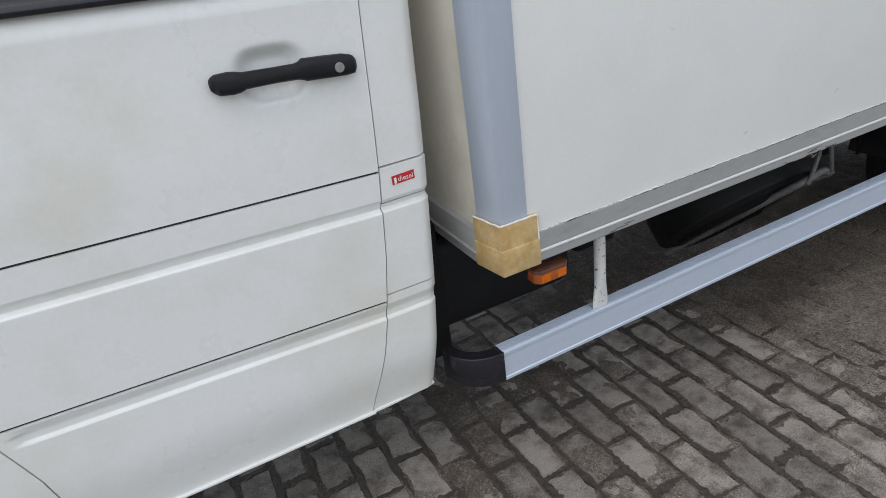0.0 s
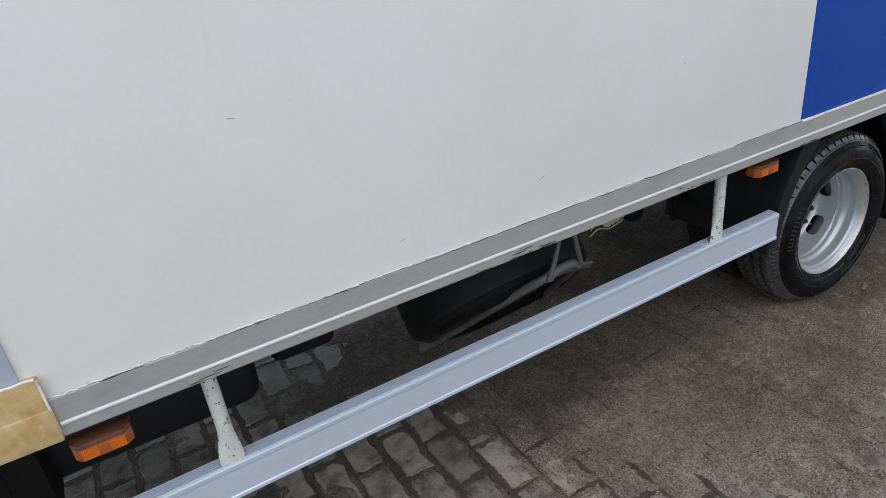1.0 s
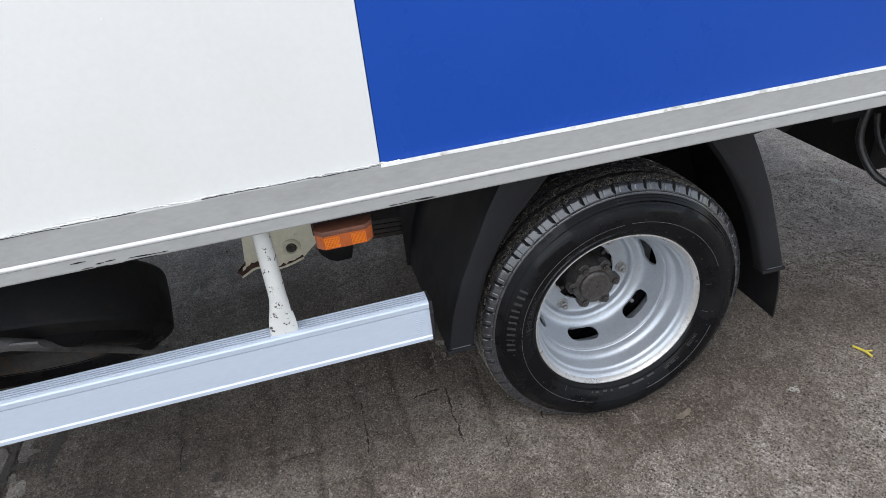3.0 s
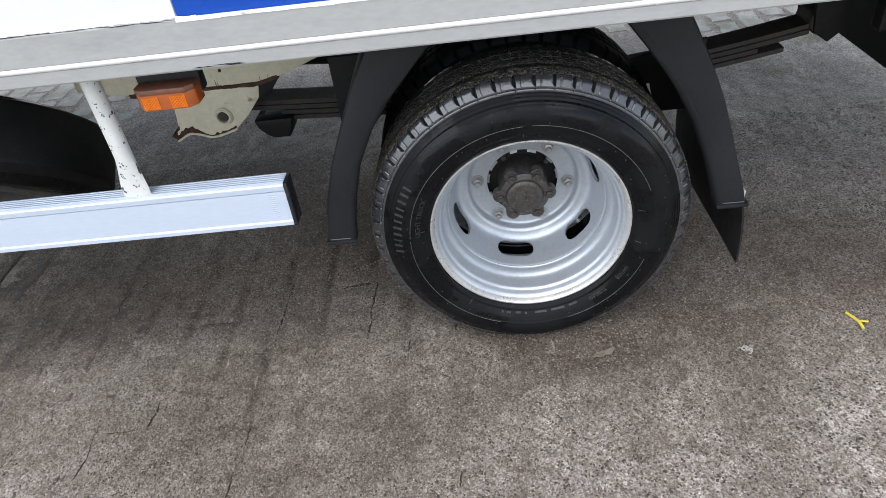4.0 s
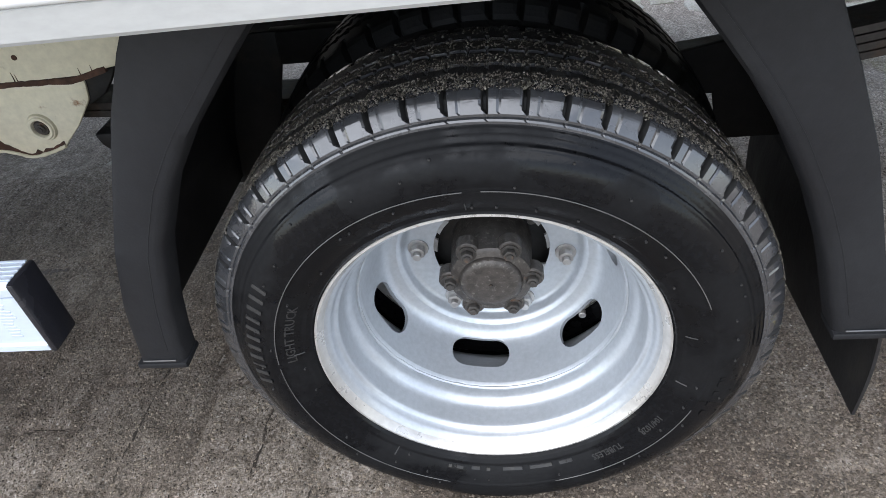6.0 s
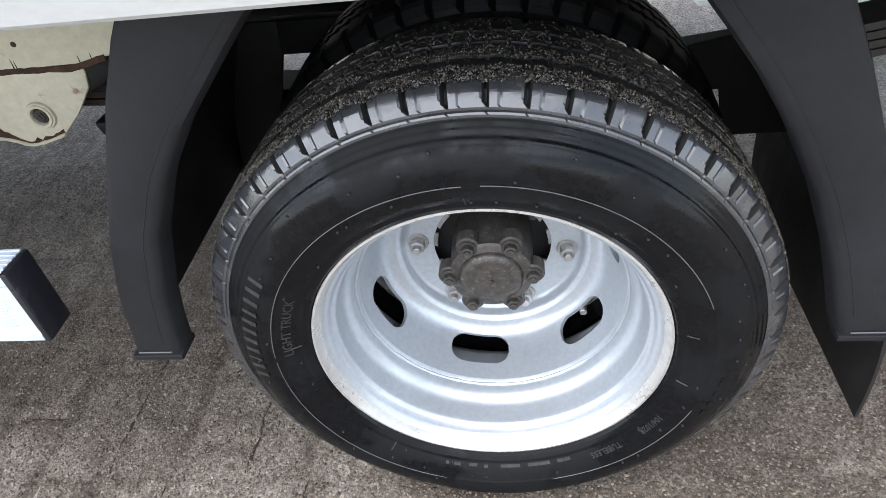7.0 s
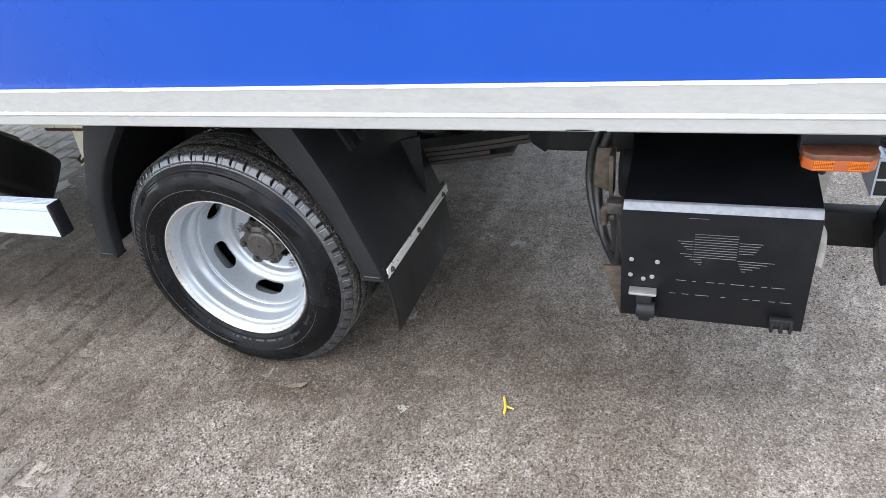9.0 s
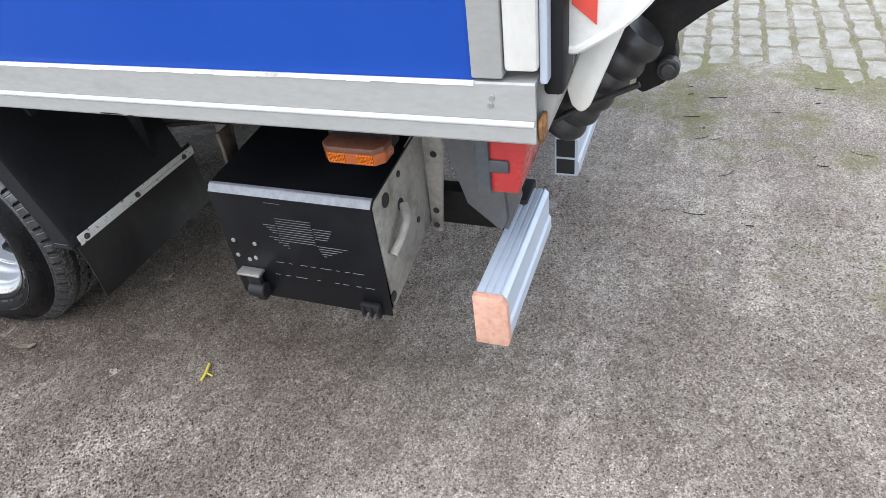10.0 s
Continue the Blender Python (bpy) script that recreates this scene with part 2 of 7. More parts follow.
def dirt_material():
    """Packed damp grit: dark soil, sandy patches, single pale stones, a little moss by the far paving."""
    m = material("packed_grit_ground", (0.0890, 0.0705, 0.0555), 0.78, stain=(0.128, 0.111, 0.091), stain_at=(0.38, 0.72), scale=2.6, grain=0.45, grain_scale=250, bump=1.0, bump_scale=330, spread=0.12, shine=0.3)
    n, l = m.node_tree.nodes, m.node_tree.links
    b = n["Principled BSDF"]
    first = b.inputs["Base Color"].links[0].from_socket
    geo = n.new("ShaderNodeNewGeometry")
    stones = n.new("ShaderNodeTexVoronoi")
    stones.inputs["Scale"].default_value = 190
    l.new(geo.outputs["Position"], stones.inputs["Vector"])
    pick = n.new("ShaderNodeSeparateColor")
    l.new(stones.outputs["Color"], pick.inputs[0])
    few = n.new("ShaderNodeMath")
    few.operation, few.inputs[1].default_value = "GREATER_THAN", 0.84
    l.new(pick.outputs[0], few.inputs[0])
    core = n.new("ShaderNodeMapRange")
    for k, v in enumerate((0.28, 0.42, 1.0, 0.0)):
        core.inputs[k + 1].default_value = v
    l.new(stones.outputs["Distance"], core.inputs[0])
    mask = n.new("ShaderNodeMath")
    mask.operation = "MULTIPLY"
    l.new(few.outputs[0], mask.inputs[0]), l.new(core.outputs[0], mask.inputs[1])
    tone = n.new("ShaderNodeMix")
    tone.data_type = "RGBA"
    tone.inputs[6].default_value, tone.inputs[7].default_value = (0.10, 0.09, 0.077, 1), (0.21, 0.195, 0.17, 1)
    l.new(pick.outputs[1], tone.inputs[0])
    mixed = n.new("ShaderNodeMix")
    mixed.data_type = "RGBA"
    l.new(mask.outputs[0], mixed.inputs[0]), l.new(first, mixed.inputs[6]), l.new(tone.outputs[2], mixed.inputs[7])
    # paler towards the rear of the yard
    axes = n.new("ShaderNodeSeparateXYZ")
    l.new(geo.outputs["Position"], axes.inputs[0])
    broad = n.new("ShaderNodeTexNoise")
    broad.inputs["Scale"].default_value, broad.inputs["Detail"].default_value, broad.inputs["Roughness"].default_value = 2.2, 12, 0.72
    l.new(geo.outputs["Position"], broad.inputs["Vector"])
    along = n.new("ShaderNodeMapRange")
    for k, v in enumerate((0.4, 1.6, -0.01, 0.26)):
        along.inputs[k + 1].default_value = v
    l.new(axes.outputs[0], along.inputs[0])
    # shade under the vehicle put into the colour: darker below, paler beside it
    under_shade = n.new("ShaderNodeMapRange")
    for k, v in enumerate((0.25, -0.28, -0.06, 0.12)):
        under_shade.inputs[k + 1].default_value = v
    l.new(axes.outputs[1], under_shade.inputs[0])
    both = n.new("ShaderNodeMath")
    l.new(along.outputs[0], both.inputs[0]), l.new(under_shade.outputs[0], both.inputs[1])
    # light from the far side put into the colour: paler towards that side
    lightened = n.new("ShaderNodeMapRange")
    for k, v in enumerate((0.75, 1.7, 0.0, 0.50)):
        lightened.inputs[k + 1].default_value = v
    l.new(axes.outputs[1], lightened.inputs[0])
    # and paler again towards the far rear end
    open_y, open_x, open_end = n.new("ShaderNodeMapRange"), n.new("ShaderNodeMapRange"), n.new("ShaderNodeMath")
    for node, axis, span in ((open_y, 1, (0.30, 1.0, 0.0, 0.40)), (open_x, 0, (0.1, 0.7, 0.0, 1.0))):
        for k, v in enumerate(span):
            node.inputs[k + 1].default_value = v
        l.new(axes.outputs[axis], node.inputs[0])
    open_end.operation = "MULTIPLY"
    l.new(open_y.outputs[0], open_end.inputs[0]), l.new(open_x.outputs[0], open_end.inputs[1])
    far_pale = n.new("ShaderNodeMath")
    l.new(lightened.outputs[0], far_pale.inputs[0]), l.new(open_end.outputs[0], far_pale.inputs[1])
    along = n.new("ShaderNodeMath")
    l.new(both.outputs[0], along.inputs[0]), l.new(far_pale.outputs[0], along.inputs[1])
    # broad noise plus these ramps sets how pale the ground turns
    mottled = n.new("ShaderNodeMath")
    l.new(broad.outputs["Fac"], mottled.inputs[0]), l.new(along.outputs[0], mottled.inputs[1])
    paled = n.new("ShaderNodeMapRange")
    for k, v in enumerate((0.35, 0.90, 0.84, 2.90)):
        paled.inputs[k + 1].default_value = v
    l.new(mottled.outputs[0], paled.inputs[0])
    # worn block tops showing pale through the grit here and there
    swap = n.new("ShaderNodeCombineXYZ")
    warp = n.new("ShaderNodeTexNoise")
    warp.inputs["Scale"].default_value, warp.inputs["Detail"].default_value = 22, 4
    l.new(geo.outputs["Position"], warp.inputs["Vector"])
    wob = n.new("ShaderNodeMapRange")
    for k, v in enumerate((0.3, 0.7, -0.022, 0.022)):
        wob.inputs[k + 1].default_value = v
    l.new(warp.outputs["Fac"], wob.inputs[0])
    for src, dst, off in ((1, 0, -PAVE_Y + PITCH_Y / 2), (0, 1, -PAVE_X)):
        a1 = n.new("ShaderNodeMath")
        a1.inputs[1].default_value = off
        l.new(axes.outputs[src], a1.inputs[0])
        a2 = n.new("ShaderNodeMath")
        l.new(a1.outputs[0], a2.inputs[0]), l.new(wob.outputs[0], a2.inputs[1])
        l.new(a2.outputs[0], swap.inputs[dst])
    blocks = n.new("ShaderNodeTexBrick")
    blocks.offset, blocks.squash = 0.5, 1.0
    blocks.inputs["Scale"].default_value, blocks.inputs["Brick Width"].default_value, blocks.inputs["Row Height"].default_value = 1.0, PITCH_Y, PITCH_X
    blocks.inputs["Mortar Size"].default_value, blocks.inputs["Mortar Smooth"].default_value = 0.024, 1.0
    for k, c in ((1, (0.25, 0.25, 0.25, 1)), (2, (1, 1, 1, 1)), (3, (0, 0, 0, 1))):
        blocks.inputs[k].default_value = c
    l.new(swap.outputs[0], blocks.inputs["Vector"])
    spots = n.new("ShaderNodeTexNoise")
    spots.inputs["Scale"].default_value, spots.inputs["Detail"].default_value, spots.inputs["Roughness"].default_value = 2.4, 9, 0.68
    long_way = n.new("ShaderNodeMapping")
    long_way.inputs["Scale"].default_value = (2.2, 0.6, 1.0)
    l.new(geo.outputs["Position"], long_way.inputs["Vector"]), l.new(long_way.outputs[0], spots.inputs["Vector"])
    where = n.new("ShaderNodeMapRange")
    for k, v in enumerate((0.42, 0.62, 0.0, 1.0)):
        where.inputs[k + 1].default_value = v
    l.new(spots.outputs["Fac"], where.inputs[0])
    tops = n.new("ShaderNodeMath")
    tops.operation = "MULTIPLY"
    l.new(blocks.outputs["Color"], tops.inputs[0]), l.new(where.outputs[0], tops.inputs[1])
    worn = n.new("ShaderNodeMapRange")
    for k, v in enumerate((0.0, 1.0, 0.92, 1.38)):
        worn.inputs[k + 1].default_value = v
    l.new(tops.outputs[0], worn.inputs[0])
    gain = n.new("ShaderNodeMath")
    gain.operation = "MULTIPLY"
    l.new(paled.outputs[0], gain.inputs[0]), l.new(worn.outputs[0], gain.inputs[1])
    # clods and scuffs a few centimetres across
    clods, clod_tone, clod_gain = n.new("ShaderNodeTexNoise"), n.new("ShaderNodeMapRange"), n.new("ShaderNodeMath")
    clods.inputs["Scale"].default_value, clods.inputs["Detail"].default_value, clods.inputs["Roughness"].default_value = 34, 5, 0.62
    l.new(geo.outputs["Position"], clods.inputs["Vector"])
    for k, v in enumerate((0.32, 0.68, 0.86, 1.14)):
        clod_tone.inputs[k + 1].default_value = v
    l.new(clods.outputs["Fac"], clod_tone.inputs[0])
    clod_gain.operation = "MULTIPLY"
    l.new(gain.outputs[0], clod_gain.inputs[0]), l.new(clod_tone.outputs[0], clod_gain.inputs[1])
    gain = clod_gain
    # single grains, each with a tone of its own, at two sizes
    for size, lo, hi in ((205, 0.64, 1.36), (430, 0.74, 1.28)):
        grains = n.new("ShaderNodeTexVoronoi")
        grains.inputs["Scale"].default_value = size
        l.new(geo.outputs["Position"], grains.inputs["Vector"])
        each, shade, total_gain = n.new("ShaderNodeSeparateColor"), n.new("ShaderNodeMapRange"), n.new("ShaderNodeMath")
        l.new(grains.outputs["Color"], each.inputs[0])
        for k, v in enumerate((0.0, 1.0, lo, hi)):
            shade.inputs[k + 1].default_value = v
        l.new(each.outputs[1], shade.inputs[0])
        total_gain.operation = "MULTIPLY"
        l.new(gain.outputs[0], total_gain.inputs[0]), l.new(shade.outputs[0], total_gain.inputs[1])
        gain = total_gain
    paled = gain
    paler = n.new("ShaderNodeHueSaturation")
    l.new(paled.outputs[0], paler.inputs["Value"]), l.new(mixed.outputs[2], paler.inputs["Color"])
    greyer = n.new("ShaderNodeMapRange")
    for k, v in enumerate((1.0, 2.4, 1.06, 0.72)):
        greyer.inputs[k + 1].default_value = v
    l.new(paled.outputs[0], greyer.inputs[0]), l.new(greyer.outputs[0], paler.inputs["Saturation"])
    moss = n.new("ShaderNodeTexNoise")
    moss.inputs["Scale"].default_value, moss.inputs["Detail"].default_value, moss.inputs["Roughness"].default_value = 3.2, 12, 0.72
    l.new(geo.outputs["Position"], moss.inputs["Vector"])
    far = n.new("ShaderNodeMapRange")
    for k, v in enumerate((0.2, 2.1, -0.07, 0.145)):
        far.inputs[k + 1].default_value = v
    l.new(axes.outputs[1], far.inputs[0])
    total = n.new("ShaderNodeMath")
    back = n.new("ShaderNodeMapRange")
    for k, v in enumerate((0.5, 1.9, -0.09, 0.05)):
        back.inputs[k + 1].default_value = v
    l.new(axes.outputs[0], back.inputs[0])
    damp_side = n.new("ShaderNodeMath")
    l.new(far.outputs[0], damp_side.inputs[0]), l.new(back.outputs[0], damp_side.inputs[1])
    l.new(moss.outputs["Fac"], total.inputs[0]), l.new(damp_side.outputs[0], total.inputs[1])
    green = n.new("ShaderNodeMapRange")
    for k, v in enumerate((0.60, 0.76, 0.0, 0.70)):
        green.inputs[k + 1].default_value = v
    l.new(total.outputs[0], green.inputs[0])
    last = n.new("ShaderNodeMix")
    last.data_type = "RGBA"
    last.inputs[7].default_value = (0.15, 0.155, 0.042, 1)
    l.new(green.outputs[0], last.inputs[0]), l.new(paler.outputs[0], last.inputs[6])
    l.new(last.outputs[2], b.inputs["Base Color"])
    return m


PITCH_X, PITCH_Y, PAVE_X, PAVE_Y = 0.1145, 0.2165, -2.460, 0.368
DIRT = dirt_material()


# ---- mesh kit ----
ROOT = {}
# where the group of parts being built sits against its drawing
STAND = Vector((0, 0, 0))


def stand(x=0.0, y=0.0, z=0.0):
    STAND[:] = (x, y, z)


def thing(name, at, label, category, group="", kind=""):
    """An empty at the base of a thing that parents its parts."""
    ob = new(name)
    ob.location, ob.empty_display_size = at, 0.2
    ROOT[ob] = Matrix.Translation(at)
    return tagged(ob, label, category, group, kind)


def holder(name, at, parent, label=""):
    """An empty for a part that has pieces of its own; its pieces are built round its origin."""
    ob = new(name)
    ob.parent, ob.matrix_parent_inverse = parent, ROOT[parent].inverted()
    ob.location, ob.empty_display_size = Vector(at) + STAND, 0.1
    return tagged(ob, label)


def part(name, bm, mat, parent=None, label="", smooth=False, local=False):
    """Links a bmesh as one mesh object under a thing or a part. Places are the world's, or the parent's if local."""
    bmesh.ops.recalc_face_normals(bm, faces=bm.faces)
    me = bpy.data.meshes.new(name)
    bm.to_mesh(me)
    bm.free()
    if smooth:
        me.polygons.foreach_set("use_smooth", [True] * len(me.polygons))
        me.set_sharp_from_angle(angle=radians(40))
    for k in (mat if isinstance(mat, (list, tuple)) else [mat]):
        me.materials.append(k)
    ob = new(name, me)
    if parent:
        ob.parent = parent
        if parent in ROOT and not local:
            ob.matrix_parent_inverse = ROOT[parent].inverted()
            ob.location = STAND
    return tagged(ob, label)


def again(ob, m):
    """One more piece on the same mesh, at the pose m."""
    o = ob.copy()
    scene.collection.objects.link(o)
    o.matrix_basis = m
    return o


def box(bm, x0, x1, y0, y1, z0, z1, bevel=0.0, segments=2, turn=None, mat=0):
    """A box between the given faces, with rounded edges; turn: a matrix applied about its centre."""
    made = bmesh.ops.create_cube(bm, size=1)["verts"]
    c = Vector(((x0 + x1) / 2, (y0 + y1) / 2, (z0 + z1) / 2))
    for v in made:
        v.co = Vector((v.co.x * (x1 - x0), v.co.y * (y1 - y0), v.co.z * (z1 - z0)))
    faces = list({f for v in made for f in v.link_faces})
    if bevel:
        edges = list({e for v in made for e in v.link_edges})
        out = bmesh.ops.bevel(bm, geom=edges, offset=bevel, segments=segments, profile=0.5, affect="EDGES")
        made = list({v for f in out["faces"] for v in f.verts} | {v for v in made if v.is_valid})
        faces = list({f for v in made for f in v.link_faces})
    for v in made:
        v.co = (turn @ v.co if turn else v.co) + c
    for f in faces:
        f.material_index = mat
    return made


def prism(bm, outline, a, b, axis="x", bevel=0.0, mat=0):
    """An outline drawn out from a to b along an axis. The outline's pairs are the two other axes, in xyz order."""
    def at(p, d):
        u, w = p
        return {"x": (d, u, w), "y": (u, d, w), "z": (u, w, d)}[axis]
    lo, hi = [bm.verts.new(at(p, a)) for p in outline], [bm.verts.new(at(p, b)) for p in outline]
    n = len(outline)
    made = [bm.faces.new(lo), bm.faces.new(hi[::-1])]
    made += [bm.faces.new((lo[k], hi[k], hi[(k + 1) % n], lo[(k + 1) % n])) for k in range(n)]
    for f in made:
        f.material_index = mat
    if bevel:
        edges = list({e for f in made for e in f.edges})
        out = bmesh.ops.bevel(bm, geom=edges, offset=bevel, segments=2, profile=0.5, affect="EDGES")
        return list({v for f in out["faces"] for v in f.verts} | set(v for v in lo + hi if v.is_valid))
    return lo + hi


def lathe(bm, profile, segments, centre=(0, 0, 0), closed=False, mat=0):
    """Turns pairs of radius and depth (along y) about an axis along y."""
    rings = []
    for r, y in profile:
        rings.append([bm.verts.new((centre[0] + r * math.cos(k * math.tau / segments), centre[1] + y, centre[2] + r * math.sin(k * math.tau / segments))) for k in range(segments)])
    if closed:
        rings.append(rings[0])
    for p, q in zip(rings, rings[1:]):
        for k in range(segments):
            bm.faces.new((p[k], p[(k + 1) % segments], q[(k + 1) % segments], q[k])).material_index = mat
    return rings


def drum(bm, r, y0, y1, centre=(0, 0, 0), segments=20, soft=0.0, axis="y"):
    """A closed disc or pin with softened rims, along an axis."""
    s = soft or min(r, abs(y1 - y0)) * 0.12
    d = 1 if y1 > y0 else -1
    rings = lathe(bm, [(r - s, y0), (r, y0 + d * s), (r, y1 - d * s), (r - s, y1)], segments)
    bm.faces.new(rings[0][::-1]), bm.faces.new(rings[-1])
    made = [v for ring in rings for v in ring]
    for v in made:
        x, y, z = v.co
        v.co = Vector({"y": (x, y, z), "x": (y, x, z), "z": (x, z, y)}[axis]) + Vector(centre)
    return made


def tube(bm, points, r, segments=10, loop=False, mat=0, wave=None):
    """A pipe along points, closed at its ends; wave(k) scales its radius."""
    pts = [Vector(p) for p in points]
    rings, up = [], Vector((0.13, 0.31, 0.94))
    for k, p in enumerate(pts):
        d = (pts[min(k + 1, len(pts) - 1)] - pts[max(k - 1, 0)]).normalized()
        side = d.cross(up).normalized()
        over = side.cross(d).normalized()
        rr = r * (wave(k) if wave else 1)
        rings.append([bm.verts.new(p + (side * math.cos(a) + over * math.sin(a)) * rr) for a in (math.tau * j / segments for j in range(segments))])
    for a, b in zip(rings, rings[1:]):
        for j in range(segments):
            bm.faces.new((a[j], a[(j + 1) % segments], b[(j + 1) % segments], b[j])).material_index = mat
    bm.faces.new(rings[0][::-1]).material_index = mat
    bm.faces.new(rings[-1]).material_index = mat


def curve_points(points, steps=8):
    """A smooth line through a few points."""
    p = [Vector(q) for q in points]
    out = []
    for k in range(len(p) - 1):
        a, b, c, d = p[max(k - 1, 0)], p[k], p[k + 1], p[min(k + 2, len(p) - 1)]
        for j in range(steps):
            t = j / steps
            out.append(0.5 * (2 * b + (c - a) * t + (2 * a - 5 * b + 4 * c - d) * t * t + (3 * b - a - 3 * c + d) * t ** 3))
    return out + [p[-1]]


def lerp_table(table, z):
    """A value read from rows of (z, value), the z falling or rising."""
    rows = sorted(table)
    return float(np.interp(z, [r[0] for r in rows], [r[1] for r in rows]))


def smooth_step(a, b, v):
    t = min(max((v - a) / (b - a), 0), 1)
    return t * t * (3 - 2 * t)


def hexagon(r, turn=0.0):
    return [(r * math.cos(turn + k * math.tau / 6), r * math.sin(turn + k * math.tau / 6)) for k in range(6)]


def bolt_mesh(bm, r, depth, centre, axis="y", stud=0.0):
    """A hexagon head on a washer, facing down the axis, with a stud if wanted."""
    made = drum(bm, r * 1.35, 0, -depth * 0.22, segments=16)
    made += prism(bm, hexagon(r), -depth * 0.22, -depth, "y", bevel=r * 0.12)
    if stud:
        made += drum(bm, r * 0.55, -depth, -depth - stud, segments=12)
    for v in set(made):
        x, y, z = v.co
        v.co = Vector({"y": (x, y, z), "x": (-y, x, z), "-x": (y, x, z), "z": (x, z, y)}[axis]) + Vector(centre)


def letters(text, size, depth):
    """The outline of a text as points and faces in its own plane, from Blender's own font."""
    data = bpy.data.curves.new("lettering", "FONT")
    data.body, data.size, data.extrude, data.resolution_u = text, size, depth, 2
    data.align_x = "CENTER"
    ob = bpy.data.objects.new("lettering", data)
    scene.collection.objects.link(ob)
    bpy.context.view_layer.update()
    me = ob.evaluated_get(bpy.context.evaluated_depsgraph_get()).to_mesh()
    points, faces = [tuple(v.co) for v in me.vertices], [tuple(f.vertices) for f in me.polygons]
    bpy.data.objects.remove(ob)
    return points, faces


def fill(bm, points, faces, mat=0):
    vs = [bm.verts.new(p) for p in points]
    for f in faces:
        if len(set(f)) > 2:
            try:
                bm.faces.new([vs[k] for k in f]).material_index = mat
            except ValueError:
                pass


# ---- the ground: one sheet of packed grit over block paving ----
def value_noise(x, y, size, seed):
    gx, gy = np.floor(x / size).astype(np.int64), np.floor(y / size).astype(np.int64)
    fx, fy = x / size - gx, y / size - gy
    fx, fy = fx * fx * (3 - 2 * fx), fy * fy * (3 - 2 * fy)

    def h(i, j):
        n = (i * 374761393 + j * 668265263 + seed * 974634777) & 0xFFFFFFFF
        n = ((n ^ (n >> 13)) * 1274126177) & 0xFFFFFFFF
        return ((n ^ (n >> 16)) & 0xFFFF) / 65535.0
    return (h(gx, gy) * (1 - fx) + h(gx + 1, gy) * fx) * (1 - fy) + (h(gx, gy + 1) * (1 - fx) + h(gx + 1, gy + 1) * fx) * fy


def ramp_np(a, b, v):
    t = np.clip((v - a) / (b - a), 0, 1)
    return t * t * (3 - 2 * t)


def swept(x, y):
    """How far the paving is free of grit, from 0 to 1."""
    blotch = ramp_np(0.28, 0.62, 0.6 * value_noise(x + 3, y, 0.21, 9) + 0.4 * value_noise(x, y + 5, 0.07, 19))
    front = ramp_np(-1.05, -1.65, x + 0.35 * (value_noise(x, y, 0.4, 3) - 0.5) + 0.2 * y) * (0.62 + 0.38 * blotch)
    beside = ramp_np(-0.16, -0.40, y + 0.22 * (value_noise(x, y, 0.3, 5) - 0.5)) * (0.22 + 0.42 * blotch)
    spot = 0.42 * np.exp(-((x + 0.51) / 0.13) ** 2 - ((y - 0.425) / 0.11) ** 2)
    rear = ramp_np(1.75, 2.15, y + 0.5 * (value_noise(x, y, 0.4, 4) - 0.5) - 0.25 * ramp_np(1.9, 2.4, x))
    return np.clip(np.maximum.reduce([front, beside, spot, rear]), 0, 1)


def joint_lines(x, y):
    """Washed-out joints of the paving below: 1 in a joint, 0 between."""
    wob = 0.016 * (value_noise(x, y, 0.06, 23) - 0.5)
    u = (x + wob - PAVE_X) / PITCH_X
    row = np.floor(u)
    du = np.abs(u - np.round(u)) * PITCH_X
    v = (y + wob - PAVE_Y) / PITCH_Y - 0.5 * (row % 2) + 0.5
    dv = np.abs(v - np.round(v)) * PITCH_Y
    return np.maximum(np.exp(-(du / 0.011) ** 2), 0.6 * np.exp(-(dv / 0.010) ** 2))


def grit_height(x, y):
    e = swept(x, y)
    rough = 0.0066 * (value_noise(x, y, 0.17, 11) - 0.5) + 0.0058 * (value_noise(x, y, 0.055, 12) - 0.5) + 0.0040 * (value_noise(x, y, 0.021, 13) - 0.5)
    rough = rough * (1 - 0.45 * ramp_np(-1.2, -1.6, x)) * (1 - 0.75 * ramp_np(1.9, 2.3, y))
    # joints washed out deeper, here and there also under the grit
    near = np.exp(-((x + 1) / 40.0) ** 2 - (y / 40.0) ** 2)
    worn = 0.25 + 0.75 * ramp_np(0.45, 0.7, value_noise(x, y, 0.26, 21))
    return near * (0.0060 * (1 - e) - 0.0050 * e + rough - 0.0030 * joint_lines(x, y) * worn * (0.35 + 0.65 * ramp_np(0.9, -0.3, np.abs(y))) - 0.0150 * joint_lines(x, y) * ramp_np(0.30, 0.55, value_noise(x, y, 0.12, 27)) * np.exp(-((x + 0.55) / 0.33) ** 2 - ((y - 0.2) / 0.38) ** 2))


